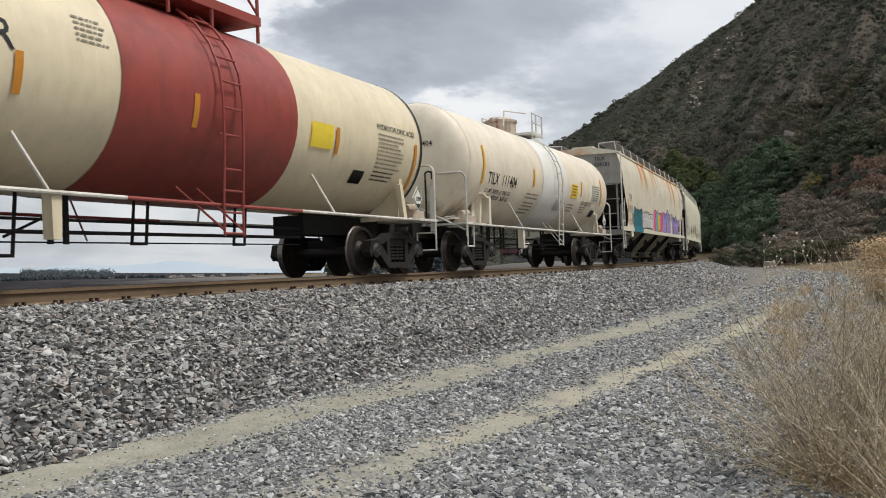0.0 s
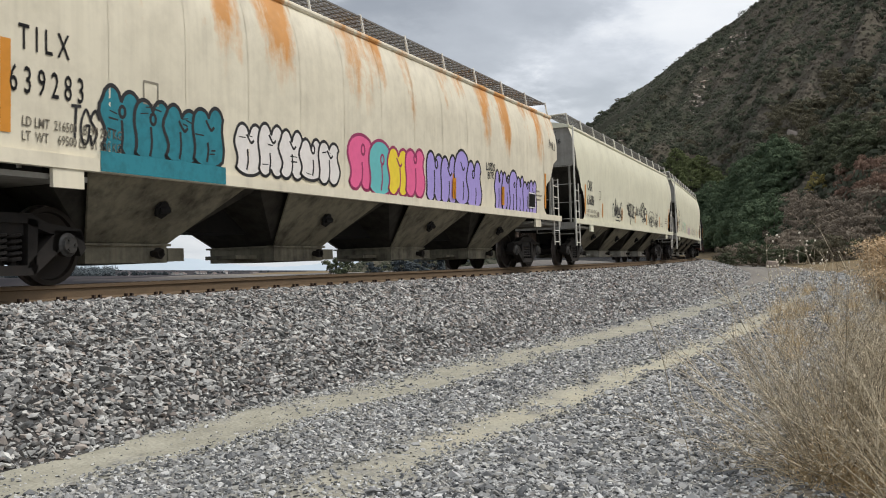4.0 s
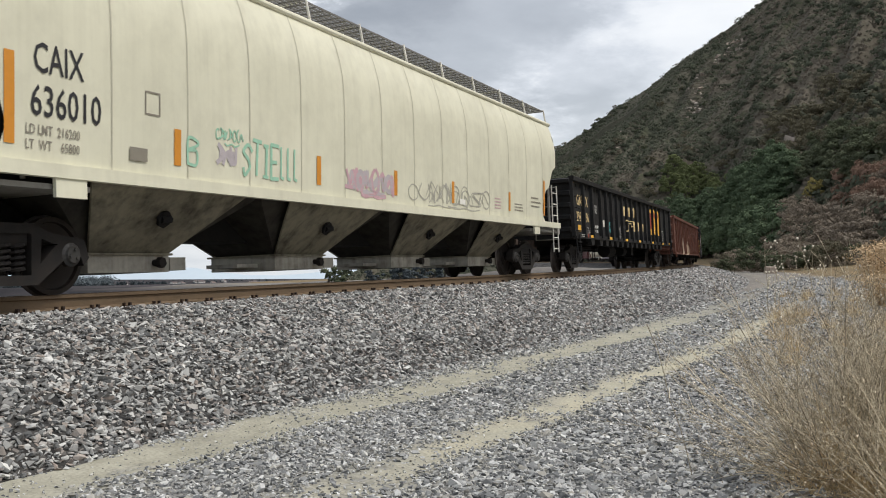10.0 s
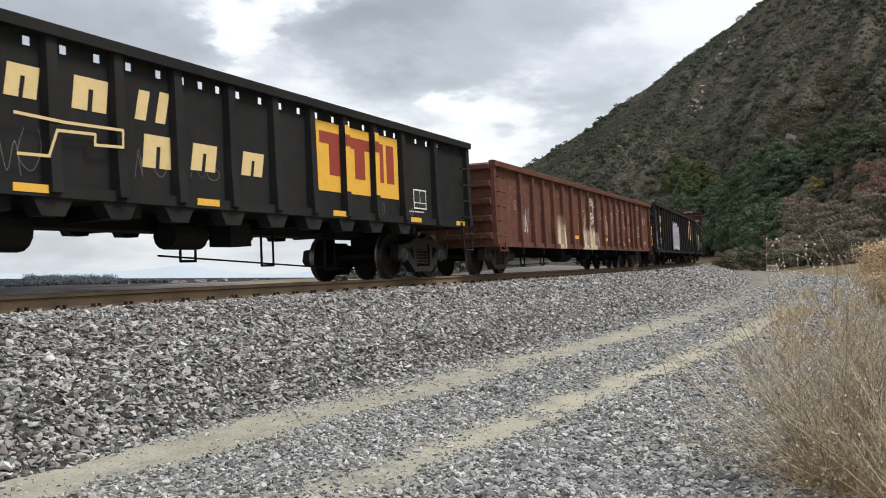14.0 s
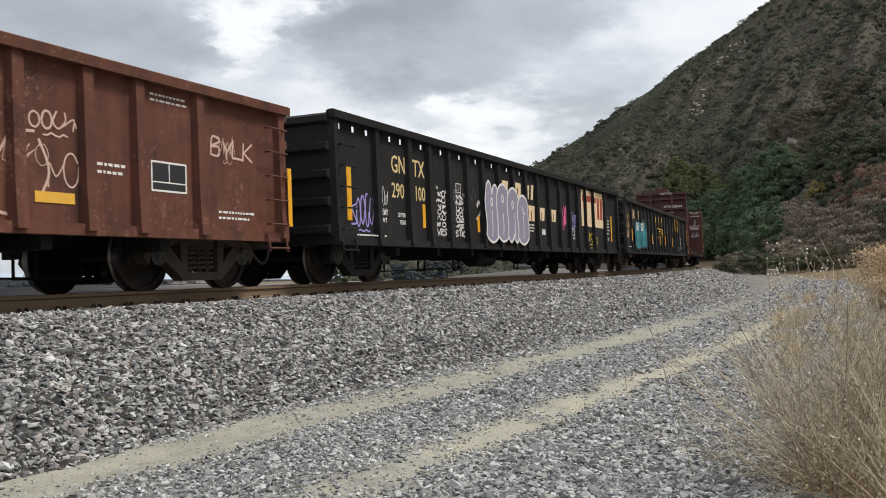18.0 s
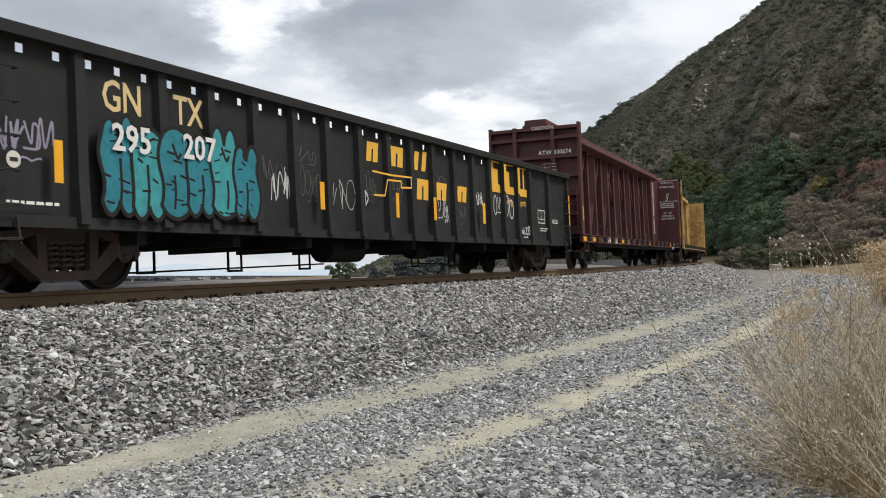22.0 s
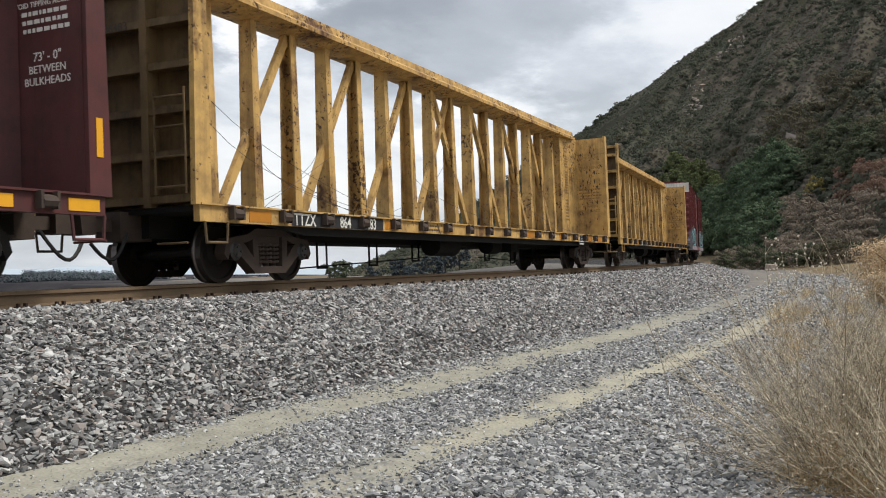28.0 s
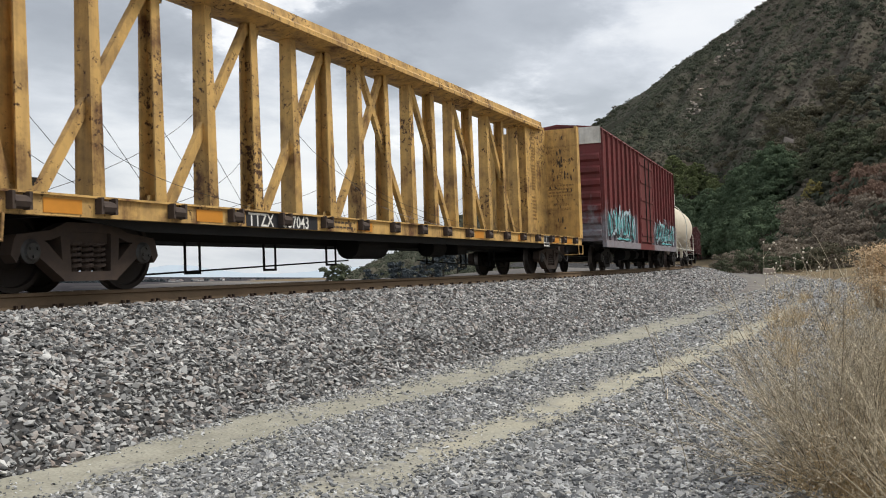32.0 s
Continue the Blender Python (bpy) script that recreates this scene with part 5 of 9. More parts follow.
    if dome == "platform":
        bm = bmesh.new()
        box(bm, ladder_x - 1.9, ladder_x + 1.55, -0.95, 0.95, top + 0.02, top + 0.16)
        plat = part("top_platform", bm, trim, car, bevel=0.01)
        bm = bmesh.new()
        for x in (ladder_x - 1.85, ladder_x - 0.6, ladder_x + 0.35, ladder_x + 1.5):
            for y in (-0.92, 0.92):
                rod(bm, (x, y, top - 0.25), (x, y, top + 1.15), 0.03)
        for y in (-0.92, 0.92):
            for z in (top + 0.62, top + 1.15):
                rod(bm, (ladder_x - 1.85, y, z), (ladder_x + 1.5, y, z), 0.026)
        rod(bm, (ladder_x + 0.35, -0.92, top + 1.1), (ladder_x + 1.5, -0.92, top + 0.2), 0.022)
        part("guard_rail", bm, trim, plat)
        bm = bmesh.new()
        rod(bm, (ladder_x - 0.2, 0, top), (ladder_x - 0.2, 0, top + 0.55), 0.5, 20)
        part("dome", bm, trim, car)
    else:
        bm = bmesh.new()
        rod(bm, (ladder_x - 0.9, 0, top - 0.05), (ladder_x - 0.9, 0, top + 0.30), 0.46, 22)
        rod(bm, (ladder_x - 0.9, 0, top + 0.30), (ladder_x - 0.9, 0, top + 0.36), 0.5, 22)
        rod(bm, (ladder_x - 0.9, 0, top + 0.36), (ladder_x - 0.9, 0, top + 0.46), 0.42, 22, 0.3)
        part("dome", bm, M["dome"], car, "rust-stained round manway dome")
        bm = bmesh.new()
        box(bm, ladder_x - 0.3, ladder_x + 0.75, -0.8, 0.8, top + 0.0, top + 0.07)
        plat = part("top_platform", bm, M["rail_white"], car)
        bm = bmesh.new()
        for x in (ladder_x - 0.28, ladder_x + 0.1, ladder_x + 0.7):
            for y in (-0.78, 0.78):
                rod(bm, (x, y, top - 0.05), (x, y, top + 0.62), 0.022)
        for y in (-0.78, 0.78):
            for z in (top + 0.35, top + 0.62):
                rod(bm, (ladder_x - 0.28, y, z), (ladder_x + 0.7, y, z), 0.02)
        pipe(bm, [(ladder_x - 2.2, -0.55, top + 0.02), (ladder_x - 2.1, -0.55, top + 0.45), (ladder_x - 0.3, -0.6, top + 0.62)], 0.02)
        part("guard_rail", bm, M["rail_white"], plat)
    add_couplers(car, half, 0.5)
    return car, on


def reflectors(car, xs, z0, z1, on, material, w=0.09):
    for x in xs:
        bm = bmesh.new()
        zs = np.linspace(z0, z1, 6)
        loft(bm, [[(x - w / 2, on(z) - 0.015, z), (x + w / 2, on(z) - 0.015, z)] for z in zs], close=False)
        part("reflector_strip", bm, material, car)


def wrap(ob, on, lift=0.006):
    """Lay flat markings onto a curved side."""
    if len(ob.data.vertices) <= 8:
        bm = bmesh.new()
        bm.from_mesh(ob.data)
        bmesh.ops.subdivide_edges(bm, edges=bm.edges, cuts=5, use_grid_fill=True)
        bm.to_mesh(ob.data)
        bm.free()
        lift += 0.008
    for v in ob.data.vertices:
        v.co.y = on(v.co.z) - lift
    return ob


def diamond(car, x, y, z, s=0.24):
    bm = bmesh.new()
    slab_xz(bm, [(x - s, z), (x, z - s), (x + s, z), (x, z + s)], y - 0.02, y)
    ob = part("hazard_placard", bm, M["white"], car, "white diamond hazard placard")
    bm = bmesh.new()
    for a, b in (((x - s * 0.86, z), (x, z - s * 0.86)), ((x, z - s * 0.86), (x + s * 0.86, z)), ((x + s * 0.86, z), (x, z + s * 0.86)), ((x, z + s * 0.86), (x - s * 0.86, z))):
        ribbon(bm, [a, b], 0.018, y - 0.022)
    slab_xz(bm, [(x - s * 0.40, z - s * 0.45), (x, z - s * 0.84), (x + s * 0.40, z - s * 0.45)], y - 0.026, y - 0.022)
    part("placard_border", bm, M["ink"], ob)
    num = lettering(car, "1789", x - s * 0.46, z - s * 0.22, s * 0.50, M["ink"], y - 0.024)
    num.parent = ob


TANK_R, TANK_Z = 1.40, 2.55
M["tank_patch"] = paint("repainted_white", (0.78, 0.78, 0.745), dirt=(0.45, 0.42, 0.36), amount=0.2, rough=0.45)
car, on = tank_car(10.67, 5.88, 7.3, 6.45, TANK_R, TANK_Z, M["cream"], "tank_car", "cream tank car with a broad maroon middle band", 0.12, (-1.93, 1.93, M["maroon"]), "platform")
wrap(lettering(car, "OR", -4.15, 2.52, 0.46, M["ink"], label="large black lettering"), on)
reflectors(car, (-3.44, -0.53, 3.18), 2.07, 2.52, on, M["orange"], 0.11)
reflectors(car, (6.22,), 1.62, 2.54, on, M["orange"], 0.11)
p = plate(car, 2.34, 3.03, 2.13, 2.53, 0, M["placard_yellow"], "notice", "yellow warning notice")
wrap(p, on, 0.012)
small_print(car, 2.42, 3.0, 2.50, 5, 0, M["logo_red"], 0.07, 3, lambda z: on(z) - 0.014)
wrap(lettering(car, "HYDROCHLORIC ACID", 4.62, 2.68, 0.15, M["ink"]), on)
small_print(car, 4.65, 5.75, 2.60, 9, 0, M["ink_soft"], 0.075, 4, lambda z: on(z) - 0.006)
small_print(car, 4.65, 5.6, 1.92, 3, 0, M["ink"], 0.07, 5, lambda z: on(z) - 0.006)
wrap(plate(car, 3.95, 4.36, 1.66, 1.88, 0, M["ink"], "stencil_panel", "black stencil panel"), on)
small_print(car, -2.6, -2.05, 3.12, 5, 0, M["ink_soft"], 0.07, 6, lambda z: on(z) - 0.006)
bm = bmesh.new()
band(bm, 6.44, 6.53, TANK_R + 0.010, TANK_Z, 56)
part("head_stripe", bm, M["ink"], car, "thin black stripe round the tank head", smooth=True)
diamond(car, 6.21, -1.40, 1.48)

car, on = tank_car(26.4, 5.55, 7.6, 6.65, TANK_R, TANK_Z, M["white_tank"], "tank_car", "stained off-white tank car with a railed top platform", 0.35, (-1.05, 1.5, M["tank_patch"]))
wrap(lettering(car, "TILX  111404", -5.43, 2.08, 0.40, M["ink"], stretch=0.95), on)
wrap(lettering(car, "LD LMT  204300 LB   92650 KG", -5.45, 1.87, 0.14, M["ink"]), on)
wrap(lettering(car, "LT WT     58700 LB   26650 KG", -5.45, 1.73, 0.14, M["ink"]), on)
wrap(lettering(car, "HYDROCHLORIC ACID", 3.36, 1.97, 0.19, M["ink"], stretch=0.62), on)
small_print(car, 3.4, 4.2, 1.92, 3, 0, M["ink_soft"], 0.075, 9, lambda z: on(z) - 0.006)
small_print(car, 1.86, 2.7, 1.94, 3, 0, M["ink_soft"], 0.09, 10, lambda z: on(z) - 0.006)
small_print(car, -2.31, -1.2, 2.03, 2, 0, M["ink_soft"], 0.10, 12, lambda z: on(z) - 0.006)
small_print(car, -2.31, -1.3, 1.80, 4, 0, M["ink_soft"], 0.085, 11, lambda z: on(z) - 0.006)
wrap(plate(car, 4.6, 5.66, 2.14, 2.70, 0, M["paper"], "notice", "pale printed notice"), on)
wrap(plate(car, 1.99, 2.69, 2.14, 2.56, 0, M["placard_yellow"], "notice", "yellow warning notice"), on)
wrap(plate(car, 4.86, 5.36, 1.66, 1.87, 0, M["ink"], "stencil_panel", "black stencil panel"), on)
reflectors(car, (-1.88, 0.93, 3.15), 2.23, 2.70, on, M["reflect"], 0.12)
reflectors(car, (-5.80, 5.82), 2.04, 2.95, on, M["reflect"], 0.12)
small_print(car, 4.66, 5.6, 2.66, 7, 0, M["ink_soft"], 0.075, 13, lambda z: on(z) - 0.018)
small_print(car, 2.05, 2.64, 2.52, 4, 0, M["logo_red"], 0.09, 14, lambda z: on(z) - 0.018)
wrap(plate(car, 0.5, 1.15, 1.69, 2.0, 0, M["scuffed"], "notice", "worn grey painted-out patch"), on)
diamond(car, 6.0, -1.42, 1.50)
end_lettering(car, "TILX 111404", 0.25, 2.86, 0.17, M["ink"], -7.115)


# ---- covered hoppers ----
HOP_L, HOP_TOP = 20.5, 4.22


def hopper_side(z):
    """Half width of the bowed side at a height."""
    if z < 3.2:
        return -1.55 - 0.05 * math.sin((z - 1.4) / 1.8 * math.pi / 2)
    return -1.60 + 0.22 * ((z - 3.2) / 1.02) ** 2


def hopper_end(z):
    """How far the side sheet stops short of the end of the car at a height: a wavy cut-out."""
    return float(np.interp(z, (1.40, 1.52, 1.75, 2.05, 2.25, 2.38, 2.62, 2.85, 3.0, 4.25), (1.30, 1.48, 1.58, 1.48, 1.28, 0.98, 0.82, 0.66, 0.34, 0.20)))


def hopper_car(center, body, label, seed):
    car = new_car("covered_hopper", label, "hopper car", center, 8.55)
    h = HOP_L / 2
    zs = [1.40, 1.46, 1.52, 1.62, 1.75, 1.9, 2.05, 2.15, 2.25, 2.32, 2.38, 2.5, 2.62, 2.75, 2.85, 2.93, 3.0, 3.2, 3.45, 3.7, 3.95, 4.15, 4.22]
    for sy in (1, -1):
        bm = bmesh.new()
        us = np.linspace(0, 1, 34)
        rings = []
        for z in zs:
            a, b = -h + 0.83 * hopper_end(z), h - hopper_end(z)
            rings.append([(a + (b - a) * u, sy * hopper_side(z), z) for u in us])
        loft(bm, rings, close=False)
        part("side_sheet", bm, body, car, smooth=True)
        for i in range(13):
            x = -7.46 + 1.345 * i
            bm = bmesh.new()
            d = 0.004 * (1 if sy > 0 else -1)
            span = [z for z in zs if abs(x) < h - hopper_end(z)]
            loft(bm, [[(x - 0.012, sy * hopper_side(z) - d, z), (x + 0.012, sy * hopper_side(z) - d, z)] for z in span], close=False)
            # the third hopper's seams get their shade as colour
            part("weld_seam", bm, M["seam"] if seed == 3 else body, car)
        # side sill, a pale flanged angle
        bm = bmesh.new()
        y = 1.60 * -sy
        box(bm, -h + 0.05, h - 0.05, min(y, y + sy * 0.10), max(y, y + sy * 0.10), 1.26, 1.41)
        for e in (-1, 1):
            box(bm, e * (h - 2.15) - 0.22, e * (h - 2.15) + 0.22, min(y * 0.99, y * 0.96), max(y * 0.99, y * 0.96), 1.05, 1.27)
        part("side_sill", bm, body, car, bevel=0.01)
    # roof with its eave tubes
    bm = bmesh.new()
    slab_yz(bm, [(-1.38, 4.20), (-1.30, 4.30), (-0.7, 4.42), (0, 4.46), (0.7, 4.42), (1.30, 4.30), (1.38, 4.20)], -h + 0.18, h - 0.18)
    for y in (-1.38, 1.38):
        rod(bm, (-h + 0.15, y, 4.24), (h - 0.15, y, 4.24), 0.055, 10)
    part("roof", bm, body, car)
    # ends: upright sheet above, slope sheet below
    for e in (-1, 1):
        bm = bmesh.new()
        x = e * (h - 0.25)
        pts = [(y, z) for y, z in ((-1.56, 3.05), (1.56, 3.05), (1.59, 3.4), (1.53, 3.8), (1.38, 4.22), (0, 4.44), (-1.38, 4.22), (-1.53, 3.8), (-1.59, 3.4))]
        slab_yz(bm, pts, min(x, x - e * 0.05), max(x, x - e * 0.05))
        part("end_sheet", bm, M["hopper_grey"], car)
        bm = bmesh.new()
        loft(bm, [[(e * (h - 0.3), -1.54, 3.07), (e * (h - 0.3), 1.54, 3.07), (e * (h - 0.36), 1.54, 3.03), (e * (h - 0.36), -1.54, 3.03)], [(e * (h - 3.3), -1.50, 1.35), (e * (h - 3.3), 1.50, 1.35), (e * (h - 3.3), 1.50, 1.28), (e * (h - 3.3), -1.50, 1.28)]])
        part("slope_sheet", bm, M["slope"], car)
        bm = bmesh.new()
        for sy in (-1, 1):
            for x, r in ((h - 0.32, 0.035), (h - 1.0, 0.03), (h - 1.7, 0.03)):
                rod(bm, (e * x, sy * 1.35, 1.25), (e * x, sy * 1.35, 3.04 if x > h - 0.5 else 2.3), r)
        box(bm, min(e * (h - 2.5), e * (h - 0.05)), max(e * (h - 2.5), e * (h - 0.05)), -1.5, 1.5, 1.14, 1.20)
        box(bm, min(e * (h - 0.10), e * h), max(e * (h - 0.10), e * h), -1.55, 1.55, 1.10, 1.30)
        part("end_frame", bm, M["hopper_grey"], car)
        for sy in (-1, 1):
            y = sy * 1.58
            bm = bmesh.new()
            tall = e * sy > 0
            ladder(bm, e * (h - (0.24 if tall else 0.50)), 0.47, y, 0.58, 2.48 if tall else 2.46, 6, 0.016)
            part("side_ladder", bm, M["rail_white"], car, "pale steel ladder")
            if tall:
                bm = bmesh.new()
                box(bm, e * (h - 0.01) - 0.03, e * (h - 0.01) + 0.03, y - 0.02, y + 0.02, 0.58, 4.22)
                part("corner_post", bm, M["rail_white"], car, bevel=0.008)
            bm = bmesh.new()
            rod(bm, (e * (h - 0.05), sy * 0.85, 0.95), (e * (h - 0.05), sy * 0.85, 3.1), 0.02)
            rail = part("ladder_rail", bm, M["hopper_grey"], car)
            for z in (0.95, 1.40, 1.9, 2.45, 3.0):
                bm = bmesh.new()
                rod(bm, (e * (h - 0.05), sy * 1.5, z), (e * (h - 0.05), sy * 0.85, z), 0.013)
                part("grab_iron", bm, M["hopper_grey"], rail, "pale grab iron")
        bm = bmesh.new()
        rod(bm, (e * (h - 0.9), -0.3, 1.45), (e * (h - 2.0), -0.3, 1.45), 0.19, 14)
        box(bm, e * (h - 0.8) - 0.2, e * (h - 0.8) + 0.2, 0.3, 0.7, 1.2, 1.75)
        part("brake_cylinder", bm, M["under"], car)
    # hopper bays and their outlet gates
    for x in (-6.17, -2.08, 2.10, 6.20):
        # the bay body is much darker than its side sheets
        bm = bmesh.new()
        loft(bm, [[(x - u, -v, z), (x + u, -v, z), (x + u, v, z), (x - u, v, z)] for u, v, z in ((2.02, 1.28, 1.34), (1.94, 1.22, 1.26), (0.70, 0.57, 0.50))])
        bay = part("hopper_bay", bm, M["slope"], car, "black hopper bay")
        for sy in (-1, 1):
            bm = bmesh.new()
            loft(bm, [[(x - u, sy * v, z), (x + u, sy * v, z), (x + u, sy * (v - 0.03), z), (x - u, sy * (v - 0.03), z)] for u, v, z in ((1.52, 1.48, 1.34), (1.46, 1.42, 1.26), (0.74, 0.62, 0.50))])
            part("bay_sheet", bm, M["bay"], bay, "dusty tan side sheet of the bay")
        bm = bmesh.new()
        box(bm, x - 0.84, x + 0.76, -0.68, 0.68, 0.475, 0.505)
        part("bay_flange", bm, M["bay"], bay)
        bm = bmesh.new()
        box(bm, x - 0.78, x + 0.72, -0.64, 0.64, 0.25, 0.475)
        part("outlet_gate", bm, M["gate"] if seed != 1 else M["bay"], bay, "pale sliding outlet gate", 0.008)
        bm = bmesh.new()
        box(bm, x + 0.72, x + 1.05, -0.66, 0.66, 0.27, 0.45)
        part("gate_guide", bm, M["gate"] if seed != 1 else M["bay"], bay)
        bm = bmesh.new()
        box(bm, x - 1.35, x - 0.78, -0.30, 0.30, 0.30, 0.36)
        part("gate_guide", bm, M["gate"] if seed != 1 else M["bay"], bay)
        bm = bmesh.new()
        rod(bm, (x + 0.42, -0.80, 0.375), (x + 0.42, 0.80, 0.375), 0.045, 8)
        for y in (-0.80, 0.72):
            rod(bm, (x + 0.42, y, 0.375), (x + 0.42, y + 0.08, 0.375), 0.075, 6)
        part("gate_shaft", bm, M["truck"], bay)
        bm = bmesh.new()
        rod(bm, (x + 0.05, -1.13, 0.93), (x + 0.05, -1.17, 0.91), 0.12, 7)
        rod(bm, (x - 0.02, -1.17, 0.91), (x + 0.12, -1.21, 0.92), 0.05, 6)
        part("vibrator_bracket", bm, M["under"], bay)
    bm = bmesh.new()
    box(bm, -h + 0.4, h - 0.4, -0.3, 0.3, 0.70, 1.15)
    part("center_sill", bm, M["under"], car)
    # running boards on brackets
    for sy in (-1, 1):
        bm = bmesh.new()
        for k in range(7):
            y = sy * (0.72 + k * 0.095)
            box(bm, -h + 0.35, h - 0.35, y - 0.018, y + 0.018, 4.60, 4.63)
        for i in range(80):
            x = -h + 0.4 + (HOP_L - 0.8) * i / 79
            box(bm, x - 0.012, x + 0.012, sy * 0.72 - 0.0 if sy > 0 else -1.29, 1.29 if sy > 0 else -0.72, 4.59, 4.61)
        part("running_board", bm, M["grating"], car, "dark steel grating walkway")
        for i in range(12):
            x = -h + 0.35 + (HOP_L - 0.7) * i / 11
            bm = bmesh.new()
            pipe(bm, [(x, sy * 1.38, 4.24), (x, sy * 1.31, 4.64), (x, sy * 0.72, 4.61), (x, sy * 0.72, 4.40)], 0.022)
            part("board_bracket", bm, M["rail_white"], car)
    for i in range(10):
        x = -h + 1.5 + (HOP_L - 3.0) * i / 9
        bm = bmesh.new()
        box(bm, x - 0.7, x + 0.7, -0.42, 0.42, 4.45, 4.58)
        part("roof_hatch", bm, body, car, bevel=0.02)
    add_couplers(car, h, 0.66)
    return car


def hop_on(z):
    return hopper_side(z) - 0.004


hop_a = hopper_car(44.97, M["hopper_old"], "rust-streaked cream covered hopper with bright graffiti", 1)
hop_b = hopper_car(66.87, M["hopper"], "clean cream covered hopper with black graffiti tags", 2)
hop_c = hopper_car(88.73, M["hopper"], "clean cream covered hopper with faded graffiti", 3)
for car, a, b in ((hop_a, "TILX", "639283"), (hop_b, "CAIX", "636086"), (hop_c, "CAIX", "636010")):
    old = car is hop_a
    if old:
        wrap(lettering(car, "T I L X", -8.74, 2.45, 0.38, M["ink"], stretch=0.62), hop_on, 0.004)
        wrap(lettering(car, "6 3 9 2 8 3", -8.86, 2.0, 0.40, M["ink"], stretch=0.58), hop_on, 0.004)
    else:
        wrap(lettering(car, a, -8.60, 2.36, 0.46, M["ink"], stretch=0.66), hop_on, 0.004)
        wrap(lettering(car, b, -8.64, 1.90, 0.47, M["ink"], stretch=0.72), hop_on, 0.004)
    for text, z in (("LD LMT  216200", 1.70), ("LT  WT    65800", 1.54)) if car is hop_c else (("LD LMT  216500 LB  98 200 KG", 1.66), ("LT  WT    69500 LB  31 530 KG", 1.51)):
        wrap(lettering(car, text, -8.70, z, 0.15, M["ink_soft"], -1.6, 0.72, name="data_lettering"), hop_on, 0.004)
    if not old:
        wrap(plate(car, -7.18, -6.88, 1.56, 1.72, -1.6, M["ink_soft"], "stencil_panel", "small black data panel"), hop_on, 0.004)
    end_lettering(car, a, -0.55, 3.95, 0.2, M["ink"], -10.06)
    end_lettering(car, b, -0.55, 3.72, 0.2, M["ink"], -10.06)
    for x in (-8.90, -6.32, -2.92, -0.20, 2.50, 6.02, 8.80):
        bm = bmesh.new()
        zz = np.linspace(1.57, 2.03 if abs(x) < 7 else 2.52, 4)
        loft(bm, [[(x - 0.065, hop_on(z) - 0.004, z), (x + 0.065, hop_on(z) - 0.004, z)] for z in zz], close=False)
        part("reflector_strip", bm, M["orange"], car)
    small_print(car, 6.4, 7.2, 1.78, 3, 0, M["ink_soft"], 0.075, 22, hop_on)
    small_print(car, 7.7, 8.5, 2.02, 3, 0, M["ink_soft"], 0.11, 23, hop_on)
    bm = bmesh.new()
    for q in (((-6.90, 2.15), (-6.65, 2.15), (-6.65, 2.42), (-6.90, 2.42), (-6.90, 2.15)),):
        ribbon(bm, q, 0.02, hop_on)
    part("stencil_panel", bm, M["ink_soft"], car)


